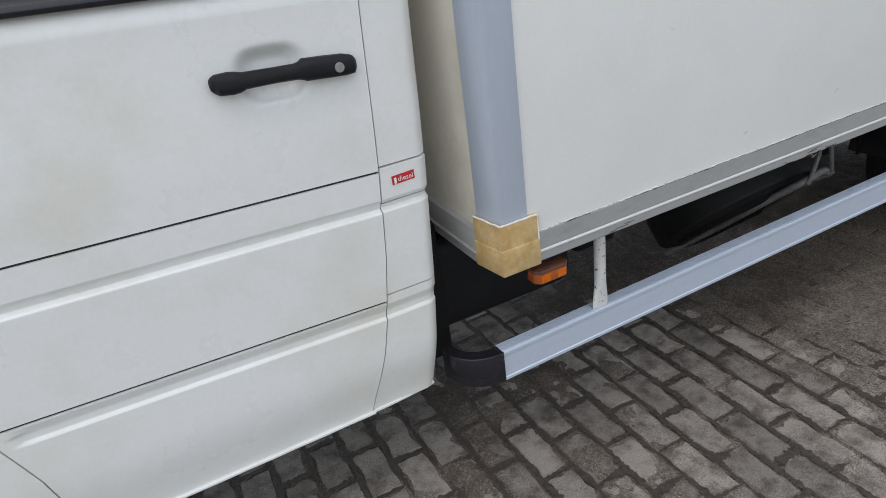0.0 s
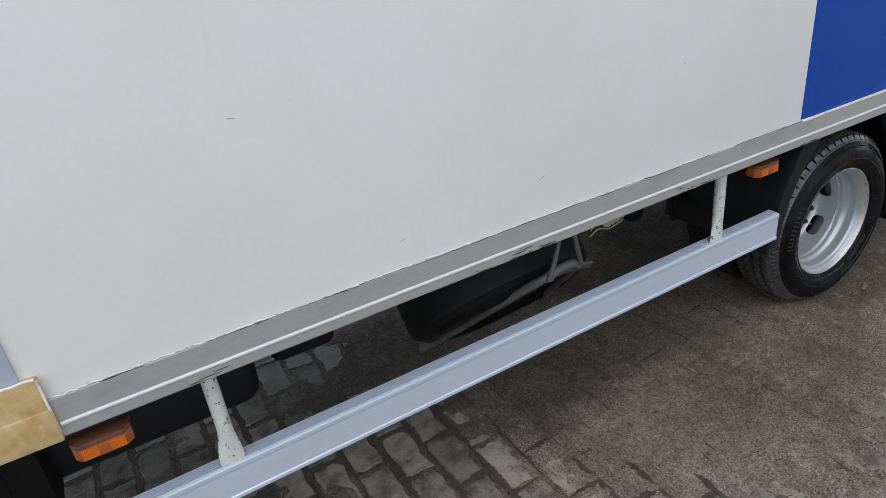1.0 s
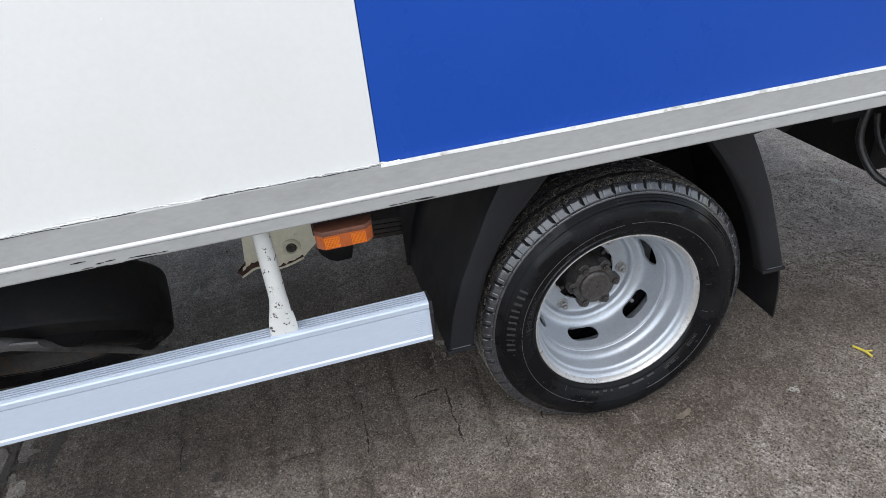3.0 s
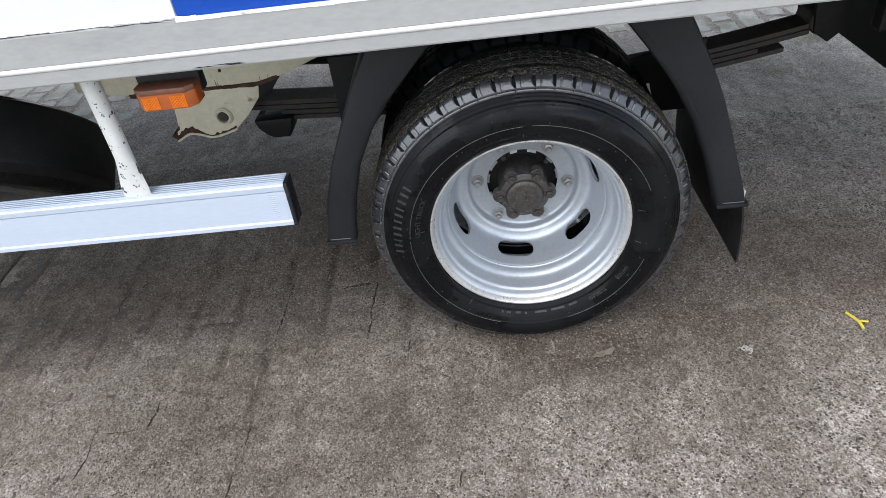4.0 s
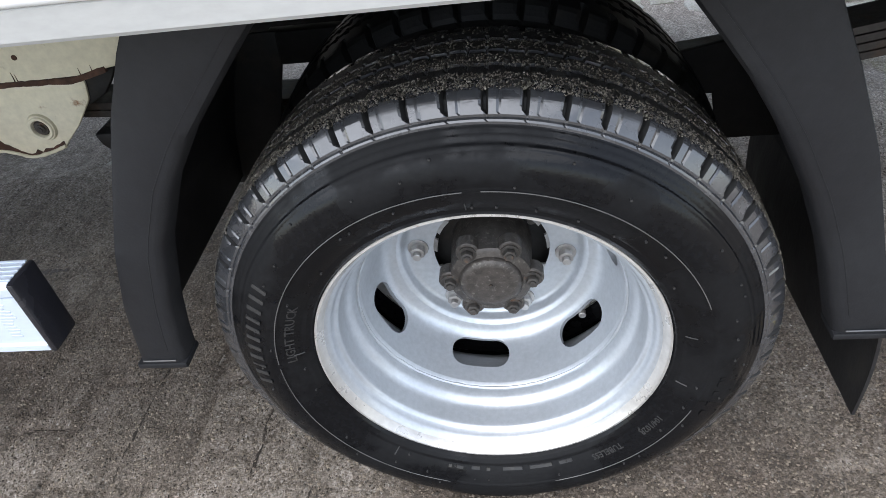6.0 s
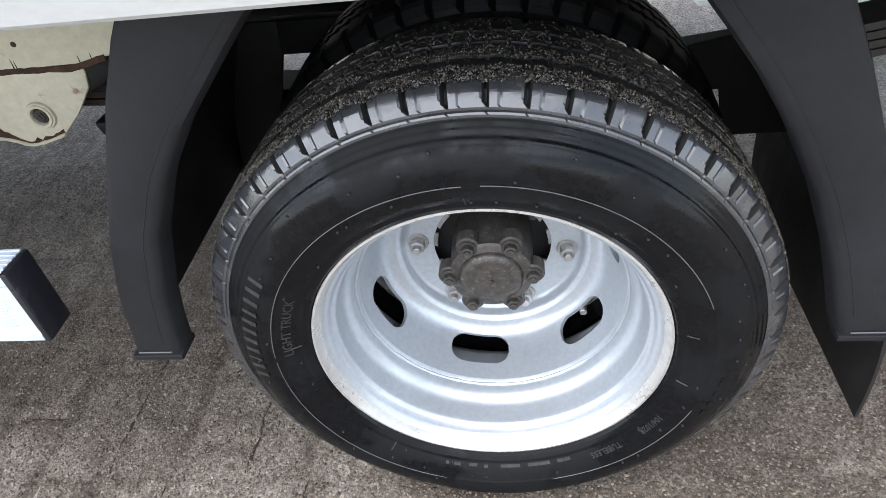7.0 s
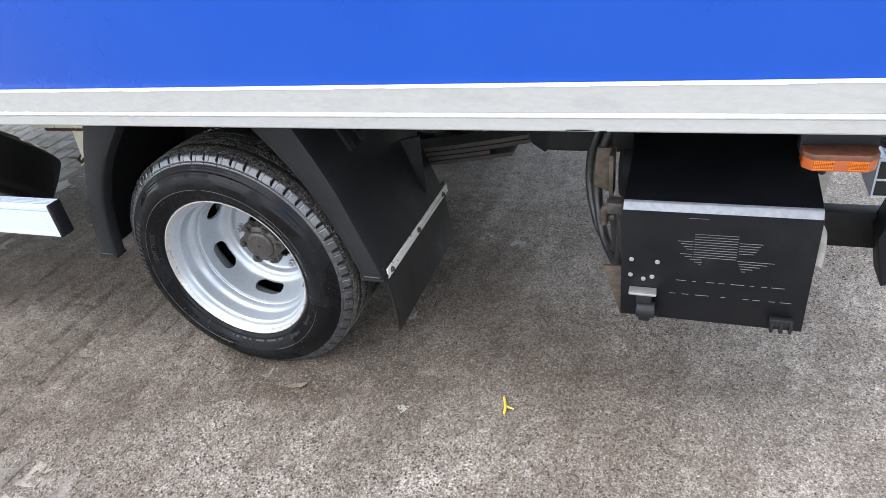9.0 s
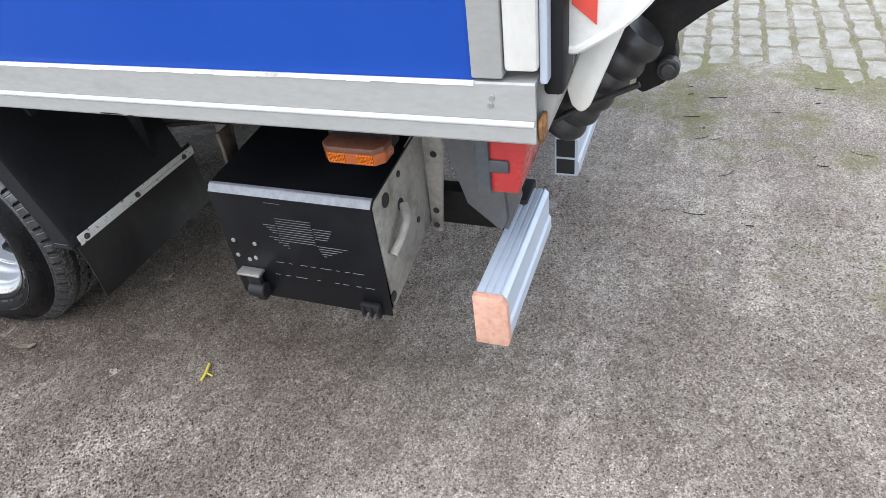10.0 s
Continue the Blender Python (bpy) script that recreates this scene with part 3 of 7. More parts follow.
def ground_sheet():
    far = [0.25, 0.6, 1.2, 2.5, 5, 10, 22, 50, 120, 300]
    xs = np.r_[[-3.7 - d for d in far[::-1]], np.arange(-3.7, 2.9, 0.0095), [2.9 + d for d in far]]
    ys = np.r_[[-0.95 - d for d in far[::-1]], np.arange(-0.95, 0.75, 0.0095), np.arange(0.75, 1.6, 0.014), np.arange(1.6, 4.0, 0.022), [4.0 + d for d in far]]
    gx, gy = np.meshgrid(xs, ys)
    z = grit_height(gx, gy)
    # flat under the wheels
    for wx, wy in ((0.004, 0.2), (0.004, 0.45)):
        press = np.exp(-(((gx - wx) / 0.09) ** 2 + ((gy - wy) / 0.1) ** 2) ** 2)
        z = z * (1 - press) + 0.0012 * press
    me = bpy.data.meshes.new("ground")
    nx, ny = len(xs), len(ys)
    me.vertices.add(nx * ny)
    me.vertices.foreach_set("co", np.c_[gx.ravel(), gy.ravel(), z.ravel()].ravel())
    k = (np.arange(ny - 1)[:, None] * nx + np.arange(nx - 1)[None, :]).ravel()
    quads = np.c_[k, k + 1, k + nx + 1, k + nx].ravel()
    me.loops.add(len(quads))
    me.loops.foreach_set("vertex_index", quads)
    me.polygons.add(len(k))
    me.polygons.foreach_set("loop_start", np.arange(len(k)) * 4)
    me.polygons.foreach_set("use_smooth", np.ones(len(k), bool))
    me.update(calc_edges=True)
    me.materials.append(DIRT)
    return tagged(new("ground", me), "packed damp grit over worn concrete block paving", "ground", kind="structure")


ground = ground_sheet()

# ---- the truck ----
truck = thing("box_truck", (-1.4, 1.05, 0.0), "white van-based box truck with a blue rear panel, parked", "truck")

# cab side: where the door ends and the cab ends, by height
DOOR_END = [(0.40, -2.862), (0.50, -2.832), (0.60, -2.800), (0.69, -2.778), (0.85, -2.752), (1.05, -2.731), (1.40, -2.705), (1.60, -2.692)]
CAB_END = [(0.40, -2.675), (0.45, -2.666), (0.75, -2.633), (1.05, -2.612), (1.38, -2.592), (1.60, -2.580)]


def lean(bm):
    """The cab stands nose up by a little against the ground."""
    for v in bm.verts:
        v.co.z -= 0.041 * (v.co.x + 2.74) * smooth_step(0.40, 0.70, v.co.z)
    return bm
DOOR_FRONT = [(0.40, -3.515), (0.53, -3.532), (0.60, -3.548), (0.72, -3.595), (0.80, -3.65), (0.95, -3.76), (1.60, -3.80)]


def cab_depth(z, x):
    """How far in the cab's skin lies at a height: pressed lines, a curved sill and a shoulder under the window."""
    y = 0.108
    y += 0.030 * smooth_step(0.62, 0.41, z) ** 1.5
    y += 0.010 * smooth_step(1.10, 1.40, z) + 0.020 * smooth_step(1.405, 1.47, z)
    # upper pressed line: a facet that turns down, then a ledge that catches the sky
    lift = 0.963
    if lift < z < lift + 0.022:
        y += 0.010 * (1 - (z - lift) / 0.022)
    elif lift - 0.007 < z <= lift:
        y += 0.010 * (z - lift + 0.007) / 0.007
    y += 0.004 * smooth_step(lift - 0.01, lift + 0.0, z)
    low = 0.694
    if x > -3.55:
        if low < z < low + 0.034:
            y += 0.007 * min(1, (low + 0.034 - z) / 0.02)
        elif low - 0.007 < z <= low:
            y += 0.007 * (z - low + 0.007) / 0.007
    return y


def cab_skin(x_from, x_to, z0, z1, columns, dent=None, gap=0.0018, cuts=()):
    """A curved sheet of the cab's side between two upright edges, with folded rims."""
    bm = bmesh.new()
    levels = sorted(set([z0, z1] + [round(z0 + (z1 - z0) * k / 96, 5) for k in range(97)] + [z for z in (0.955, 0.9625, 0.964, 0.9855, 0.686, 0.6935, 0.695, 0.728, 1.405) if z0 < z < z1] + list(cuts)))
    rows = []
    for z in levels:
        a, b = lerp_table(x_from, z) + gap, lerp_table(x_to, z) - gap
        row = []
        for k in range(columns + 1):
            x = a + (b - a) * k / columns
            y = cab_depth(z, x) + (dent(x, z) if dent else 0)
            row.append(bm.verts.new((x, y, z)))
        # folded rims at both ends
        rows.append([bm.verts.new((a - 0.001, row[0].co.y + 0.012, z))] + row + [bm.verts.new((b + 0.001, row[-1].co.y + 0.012, z))])
    for p, q in zip(rows, rows[1:]):
        for k in range(len(p) - 1):
            bm.faces.new((p[k], p[k + 1], q[k + 1], q[k]))
    for row, s in ((rows[0], -1), (rows[-1], 1)):
        back = [bm.verts.new(v.co + Vector((0, 0.012, 0.001 * s))) for v in row]
        for k in range(len(row) - 1):
            bm.faces.new((row[k], row[k + 1], back[k + 1], back[k]))
    return bm


def pad(x, z, cx, cz, hx, hz, r):
    """Distance outside a rounded rectangle."""
    dx, dz = abs(x - cx) - hx + r, abs(z - cz) - hz + r
    return math.hypot(max(dx, 0), max(dz, 0)) + min(max(dx, dz), 0) - r


def door_dent(x, z):
    d = pad(x, z, -2.902, 1.291, 0.067, 0.054, 0.042)
    return 0.024 * smooth_step(0.004, -0.030, d)


stand(-0.028, 0.003, -0.003)
# the door is pressed in three bands with a narrow seam between them
door = part("door", lean(cab_skin(DOOR_FRONT, DOOR_END, 1.0525, 1.462, 110, door_dent)), WHITE, truck, "white painted cab door, closed", smooth=True)
part("door_band", lean(cab_skin(DOOR_FRONT, DOOR_END, 0.7375, 1.0465, 60)), WHITE, door, smooth=True)
part("door_foot", lean(cab_skin(DOOR_FRONT, DOOR_END, 0.422, 0.7312, 60)), WHITE, door, smooth=True)
bm = bmesh.new()
for z0, z1 in ((0.43, 0.45),):
    tube(bm, [(-3.52 + k * 0.067, 0.136 + 0.001 * (k % 2), 0.421) for k in range(11)], 0.006, 8)
part("sill_seam", bm, WHITE, door, smooth=True)

bm = bmesh.new()
tube(bm, [(-2.850 + 0.022 * k, 0.142 + 0.0008 * k * k / 4, 0.4205) for k in range(9)], 0.0058, 8)
part("corner_sill", bm, WHITE, truck, "white lip under the rear cab corner", smooth=True)

# dark block behind the panels: the seams' shade is put into its colour
bm = bmesh.new()
prism(bm, [(0.152, 1.48), (0.146, 1.30), (0.140, 0.95), (0.142, 0.62), (0.164, 0.43), (0.20, 0.40), (0.20, 1.48)], -4.2, -2.690, "x")
part("body_shell", bm, GAP, truck, "dark gaps between the cab's panels")

# dark strips set behind the door's seams in place of their shade
for z, h in ((1.0495, 0.012), (0.7343, 0.010)):
    bm = bmesh.new()
    x0, x1 = lerp_table(DOOR_FRONT, z) + 0.01, lerp_table(DOOR_END, z) - 0.004
    n = 24
    for k in range(n):
        a, b = x0 + (x1 - x0) * k / n, x0 + (x1 - x0) * (k + 1) / n
        box(bm, a, b, cab_depth(z, a) + 0.005, cab_depth(z, a) + 0.008, z - h / 2, z + h / 2)
    part("door_seam", lean(bm), GAP, door, "dark seam between the door's pressings")
bm = bmesh.new()
for k in range(40):
    z = 0.43 + 0.026 * k
    x = lerp_table(DOOR_END, z)
    x2 = lerp_table(DOOR_END, z + 0.026)
    made = box(bm, x - 0.012, x + 0.012, 0.0, 0.003, z, z + 0.026)
    for v in made:
        v.co.x += (x2 - x) * (v.co.z - z) / 0.026
        v.co.y += max(cab_depth(z, x), cab_depth(z + 0.026, x), 0.112) + 0.014
part("door_seam", bm, GAP, door, "dark seam at the door's rear edge")

# rear cab corner in four pieces
for name, z0, z1 in (("corner_panel", 1.060, 1.60), ("filler_panel", 0.977, 1.055), ("corner_panel", 0.7530, 0.972), ("corner_panel", 0.4195, 0.7490)):
    bm = cab_skin(DOOR_END, CAB_END, z0, z1, 14)
    # the corner turns in towards the back
    for v in bm.verts:
        b = lerp_table(CAB_END, v.co.z)
        v.co.y += 0.004 + 0.018 * smooth_step(b - 0.030, b + 0.004, v.co.x) ** 2 - (0.004 if name == "filler_panel" else 0)
    part(name, bm, WHITE, truck, "white painted rear cab corner panel" if name == "corner_panel" else "white painted filler cover", smooth=True)

# back wall, roof and front end close the cab
bm = bmesh.new()
prism(bm, [(-2.76, 0.43), (-2.700, 0.43), (-2.656, 0.75), (-2.630, 1.05), (-2.607, 1.40), (-2.600, 2.25), (-2.76, 2.25)], 0.146, 1.93, "y", bevel=0.012)
part("cab_back_wall", bm, WHITE, truck, smooth=True)
bm = bmesh.new()
prism(bm, [(-4.75, 0.45), (-4.75, 0.95), (-4.45, 1.18), (-3.90, 1.40), (-3.45, 2.20), (-3.2, 2.32), (-2.72, 2.32), (-2.72, 1.60), (-3.80, 1.50), (-3.80, 0.45)], 0.20, 1.90, "y", bevel=0.03)
part("cab_front", bm, WHITE, truck, smooth=True)
part("front_fender", lean(cab_skin([(0.40, -4.5), (1.6, -4.5)], DOOR_FRONT, 0.45, 1.40, 30)), WHITE, truck, "white painted front fender", smooth=True)

# window above the door
bm = bmesh.new()
prism(bm, [(-3.80, 1.470), (-2.80, 1.460), (-2.80, 2.10), (-3.40, 2.10)], 0.150, 0.156, "y")
window = part("side_window", bm, GLASS, truck, "dark side window glass")
bm = bmesh.new()
prism(bm, [(0.118, 1.446), (0.113, 1.454), (0.116, 1.464), (0.140, 1.486), (0.150, 1.486), (0.150, 1.446)], -3.80, -2.80, "x", bevel=0.002)
part("window_seal", lean(bm), GLOSS, window, "black rubber window seal", smooth=True)
bm = bmesh.new()
prism(bm, [(-2.80, 1.47), (-2.72, 1.47), (-2.72, 2.20), (-3.40, 2.20), (-3.42, 2.10), (-2.80, 2.10)], 0.130, 0.16, "y", bevel=0.004)
part("window_frame", bm, WHITE, window, smooth=True)


def door_handle():
    """Black pull handle: a round foot, a slim grip and a broad end with the lock."""
    shape = [(-3.022, 0.000, 0.006), (-3.0205, 0.000, 0.010), (-3.0165, 0.000, 0.0145), (-3.009, 0.000, 0.0182), (-2.985, 0.000, 0.020), (-2.972, 0.0, 0.0185), (-2.960, 0.001, 0.0145), (-2.90, 0.002, 0.0135), (-2.862, 0.002, 0.0140), (-2.852, 0.002, 0.0165), (-2.845, 0.003, 0.0205), (-2.80, 0.002, 0.0205), (-2.765, 0.001, 0.0200), (-2.748, 0.000, 0.0170), (-2.741, 0.000, 0.0110)]
    bm = bmesh.new()
    rings = []
    for x, lift, h in shape:
        z = 1.3035 + lift - 0.060 * (x + 3.03)
        out = 0.086 if -2.97 < x < -2.85 else 0.088
        if x < -3.015 or x > -2.743:
            out = 0.098
        base = 0.112
        rings.append([bm.verts.new(p) for p in ((x, base, z - h), (x, out + 0.008, z - h), (x, out + 0.002, z - h * 0.75), (x, out, z - h * 0.3), (x, out, z + h * 0.3), (x, out + 0.002, z + h * 0.75), (x, out + 0.008, z + h), (x, base, z + h))])
    for a, b in zip(rings, rings[1:]):
        for k in range(7):
            bm.faces.new((a[k], a[k + 1], b[k + 1], b[k]))
    bm.faces.new(rings[0]), bm.faces.new(rings[-1])
    handle = part("door_handle", bm, BLACK, door, "black plastic door handle", smooth=True)
    return handle


handle = door_handle()
bm = bmesh.new()
drum(bm, 0.0095, 0.0895, 0.0845, (-2.780, 0, 1.288), 24)
box(bm, -2.7815, -2.7785, 0.0836, 0.0850, 1.2815, 1.2945)
part("lock_barrel", bm, STEEL, door, "bright steel lock barrel", smooth=True)

# fuel sticker on the filler cover
bm = bmesh.new()
prism(bm, [(-2.706, 1.012), (-2.652, 1.014), (-2.652, 1.034), (-2.706, 1.032)], 0.1005, 0.1020, "y")
for v in bm.verts:
    v.co.y = cab_depth(v.co.z, v.co.x) - 0.0014 + (0.0012 if v.co.y > 0.1015 else 0)
sticker = part("fuel_sticker", bm, STICKER, truck, "small red fuel sticker with white lettering")
points, faces = letters("diesel", 0.0165, 0.0002)
bm = bmesh.new()
fill(bm, [(-2.674 + p[0], cab_depth(1.02, -2.68) - 0.0022 + p[2], 1.0175 + p[1]) for p in points], faces)
part("lettering", bm, LETTER, sticker)
bm = bmesh.new()
box(bm, -2.7035, -2.6975, 0.1042, 0.1052, 1.016, 1.030, 0.0005)
part("pump_mark", bm, LETTER, sticker)

# ---- the box body ----
stand()
BX0, BX1, BW, BTOP = -2.559, 1.573, 2.10, 2.95
SPLIT, POST_X, REAR_X = -0.505, -2.471, 1.500


def rail_z(x, z):
    """The rail rises slightly towards the rear."""
    return z - 0.0052 + 0.0033 * x


def slab(name, mat, label, *size, bevel=0.003):
    bm = bmesh.new()
    box(bm, *size, bevel)
    return part(name, bm, mat, truck, label, smooth=True)


slab("side_panel", PANEL, "white side panel with small chips", POST_X - 0.03, SPLIT, 0.0, 0.03, 0.80, BTOP)
slab("side_panel", BLUE, "blue side panel", SPLIT + 0.0006, REAR_X - 0.0005, -0.0004, 0.03, 0.80, BTOP)
slab("front_wall", CREAM, "cream front wall with grime streaks", BX0 + 0.012, BX0 + 0.045, 0.070, BW - 0.03, 0.80, BTOP)
slab("far_side_panel", PANEL, "white side panel", BX0 + 0.05, BX1 - 0.05, BW - 0.03, BW, 0.80, BTOP)
slab("rear_doors", PANEL, "white rear doors", BX1 - 0.05, BX1 - 0.015, 0.05, BW - 0.05, 0.82, BTOP)
slab("roof", PANEL, "white roof", BX0, BX1, 0.0, BW, BTOP, BTOP + 0.04)
slab("box_floor", CHASSIS, "black underside of the load floor", BX0 + 0.06, BX1 - 0.07, 0.035, BW - 0.05, 0.776, 0.80)

# white foil edge under the blue
bm = bmesh.new()
for k in range(60):
    a, b = SPLIT + k * (REAR_X - SPLIT) / 60, SPLIT + (k + 1) * (REAR_X - SPLIT) / 60
    h = 0.0040 + 0.0014 * random.random()
    box(bm, a, b, -0.0066, -0.0030, rail_z(a, 0.8532) - h, rail_z(a, 0.8536))
part("panel_edge", bm, SEALANT, truck, "ragged white edge line under the blue panel")

# small chips and scratches on the white panel
bm = bmesh.new()
rng = random.Random(5)
for k in range(26):
    x, z, s = rng.uniform(-2.38, -0.6), rng.uniform(0.9, 1.5), rng.uniform(0.0012, 0.003)
    prism(bm, [(x + s * math.cos(a) * rng.uniform(0.5, 1), z + s * math.sin(a) * rng.uniform(0.5, 1)) for a in (0, 1.2, 2.4, 3.6, 4.9)], -0.0009, 0.001, "y")
tagged(part("paint_chips", bm, WHITE_FOIL, truck, "tiny pale chips in the panel"), kind="stuff")
bm = bmesh.new()
for x, z, dx, dz in ((-0.99, 1.10, 0.003, 0.003), (-1.43, 0.93, 0.016, 0.008), (-2.05, 1.22, 0.012, -0.003), (-1.78, 0.90, 0.012, 0.004), (0.95, 1.09, 0.022, 0.002), (0.55, 1.02, 0.012, 0.001), (1.42, 0.985, 0.07, 0.003)):
    prism(bm, [(x, z), (x + dx, z + dz), (x + dx, z + dz + 0.0010), (x, z + 0.0008)], -0.0012, 0.001, "y")
tagged(part("scratches", bm, RAIL, truck, "thin dark scratches in the panels"), kind="stuff")

# lower side rail: a flat face, a bright bead and a lower lip
bm = bmesh.new()
outline = [(0.028, 0.8530), (-0.0040, 0.8530), (-0.0055, 0.8505), (-0.0055, 0.8065), (-0.0040, 0.8050), (-0.0040, 0.7972), (-0.0055, 0.7957), (-0.0055, 0.7770), (-0.0040, 0.7745), (0.030, 0.7745), (0.030, 0.7785), (0.0, 0.7805), (0.0, 0.845), (0.028, 0.850)]
made = prism(bm, outline, POST_X + 0.024, BX1, "x")
for v in bm.verts:
    v.co.z = rail_z(v.co.x, v.co.z)
side_rail = part("side_rail", bm, RAIL, truck, "grey aluminium lower rail, scuffed")
bm = bmesh.new()
bead = [(-0.002, 0.7966), (-0.0062, 0.7972), (-0.0078, 0.7988), (-0.0084, 0.8010), (-0.0078, 0.8032), (-0.0062, 0.8048), (-0.002, 0.8054)]
prism(bm, bead, POST_X + 0.026, BX1 - 0.002, "x")
for v in bm.verts:
    v.co.z = rail_z(v.co.x, v.co.z)
part("bead", bm, BEAD, side_rail, "bright raised bead along the rail", smooth=True)
# scraped spots on the lower lip
bm = bmesh.new()
rng = random.Random(9)
for cx, n, w in ((-1.52, 16, 0.10), (-0.93, 9, 0.07), (-0.50, 4, 0.05), (0.9, 3, 0.05), (-2.2, 3, 0.04)):
    for k in range(n):
        x, z, L = cx + rng.uniform(-w, w), rng.choice((rng.uniform(0.7755, 0.781), rng.uniform(0.777, 0.793))), rng.uniform(0.008, 0.05)
        h = rng.uniform(0.0003, 0.0010)
        prism(bm, [(x, rail_z(x, z)), (x + L * 0.4, rail_z(x, z) - h), (x + L, rail_z(x, z)), (x + L * 0.5, rail_z(x, z) + h)], -0.0068, -0.004, "y")
tagged(part("scrapes", bm, CHASSIS, side_rail, "dark scrape marks"), kind="stuff")
# lumpy sealant along the panel's foot
bm = bmesh.new()
rng = random.Random(3)
x = POST_X + 0.03
while x < SPLIT:
    step = rng.uniform(0.015, 0.05)
    r = rng.uniform(0.0008, 0.0019) * (1.0 if x < -0.9 else 0.7)
    n = 5
    tube(bm, [(x + step * k / n, -0.0035, rail_z(x, 0.8540) + rng.uniform(-0.0010, 0.0016)) for k in range(n + 1)], r, 6, wave=lambda k: rng.uniform(0.6, 1.25))
    x += step + (rng.uniform(0, 0.01) if rng.random() < 0.1 else -0.003)
dark = bmesh.new()
x = POST_X + 0.03
while x < SPLIT:
    L = rng.uniform(0.02, 0.12)
    z = rail_z(x, 0.8519) + rng.uniform(-0.0006, 0.0022)
    if rng.random() < 0.75:
        tube(dark, [(x + L * k / 4, -0.0056, z + rng.uniform(-0.0006, 0.0006)) for k in range(5)], rng.uniform(0.0005, 0.0009), 5, wave=lambda k: rng.uniform(0.4, 1.3))
    x += L
tagged(part("dirt_line", dark, GAP, truck, "dark line in the torn sealant"), kind="stuff")
tagged(part("sealant", bm, SEALANT, truck, "lumpy old white sealant line"), kind="stuff")

# front corner post, chamfered, with its yellowed foot cap
bm = bmesh.new()
prism(bm, [(-2.5580, 0.078), (-2.5430, -0.007), (POST_X, -0.007), (POST_X, 0.004), (-2.5280, 0.060), (-2.5280, 0.078)], 0.870, BTOP, "z", bevel=0.0035)
part("corner_post", bm, POST, truck, "satin aluminium corner post", smooth=True)
bm = bmesh.new()
prism(bm, [(-2.5645, 0.086), (-2.5495, -0.0125), (POST_X + 0.022, -0.0125), (POST_X + 0.022, 0.03), (-2.5280, 0.086)], 0.766, 0.889, "z", bevel=0.003)
prism(bm, [(-2.5675, 0.086), (-2.5520, -0.0155), (POST_X + 0.024, -0.0155), (POST_X + 0.024, 0.03), (-2.5280, 0.086)], 0.760, 0.827, "z", bevel=0.003)
corner_cap = part("corner_cap", bm, CAP, truck, "yellowed plastic corner cap", smooth=True)
bm = bmesh.new()
rng = random.Random(8)
tube(bm, [(-2.5490 + (POST_X + 0.020 + 2.549) * k / 6, -0.0110, 0.8890 + 0.0012 * math.sin(3 * k)) for k in range(7)], 0.0024, 6)
tube(bm, [(-2.5495 - 0.0024 * k, -0.010 + 0.0155 * k, 0.8890 + 0.001 * math.sin(2 * k)) for k in range(7)], 0.0022, 6)
tube(bm, [(POST_X + 0.0225, -0.0115, 0.885 - 0.022 * k) for k in range(6)], 0.0022, 6)
part("cap_sealant", bm, SEALANT, corner_cap)

# front rail below the front wall
bm = bmesh.new()
prism(bm, [(BX0 - 0.004, 0.850), (BX0 - 0.004, 0.795), (BX0 - 0.010, 0.793), (BX0 - 0.010, 0.788), (BX0 - 0.004, 0.786), (BX0 - 0.004, 0.760), (BX0 + 0.04, 0.760), (BX0 + 0.04, 0.850)], 0.084, BW - 0.02, "y", bevel=0.0015)
part("front_rail", bm, RAIL, truck, "grey aluminium front rail", smooth=True)

stand(-0.0125, 0.0, -0.002)
# rear corner: aluminium edge, white door frame, rubber seal
bm = bmesh.new()
box(bm, 1.510, 1.548, -0.006, 0.03, 0.8585, BTOP, 0.003)
part("corner_post", bm, RAIL, truck, "grey aluminium rear edge", smooth=True)
bm = bmesh.new()
box(bm, 1.549, 1.588, -0.004, 0.05, 0.867, BTOP, 0.005)
rear_frame = part("rear_frame", bm, FRAME, truck, "white rear door frame", smooth=True)
bm = bmesh.new()
box(bm, 1.5885, 1.598, 0.004, 0.05, 0.850, BTOP, 0.003)
part("frame_edge", bm, POST, rear_frame, smooth=True)
bm = bmesh.new()
box(bm, 1.5885, 1.6125, 0.022, 0.085, 0.828, BTOP, 0.006)
part("rubber_seal", bm, BLACK, rear_frame, "black rubber buffer strip", smooth=True)
bm = bmesh.new()
prism(bm, [(1.570, 0.856), (1.610, 0.840), (1.590, 0.772), (1.570, 0.772)], 0.03, BW - 0.03, "y", bevel=0.003)
part("rear_sill", bm, [RAIL, RUST], truck, "grey rear sill, rusty at its end", smooth=True)
bm = bmesh.new()
box(bm, 1.5865, 1.592, 0.0, 0.030, 0.775, 0.806, 0.002)
part("rust_patch", bm, BRIGHT_RUST, truck, "rusty sill end", smooth=True)
bm = bmesh.new()
drum(bm, 0.0034, -0.0055, -0.0072, (1.534, 0, 0.836), 14)
part("rivet", bm, STEEL, truck, smooth=True)
bm = bmesh.new()
drum(bm, 0.0034, -0.0055, -0.0070, (1.532, 0, 0.826), 14)
part("rivet", bm, STEEL, truck, smooth=True)

# ---- side guard ----
stand()
GX0, GX1, GY = -2.533, -0.448, 0.063


def guard_z(x, z):
    """The guard hangs a little lower at its front end; z counts from its lower edge."""
    return 0.399 + 0.0115 * (x - GX0) + 0.97 * z


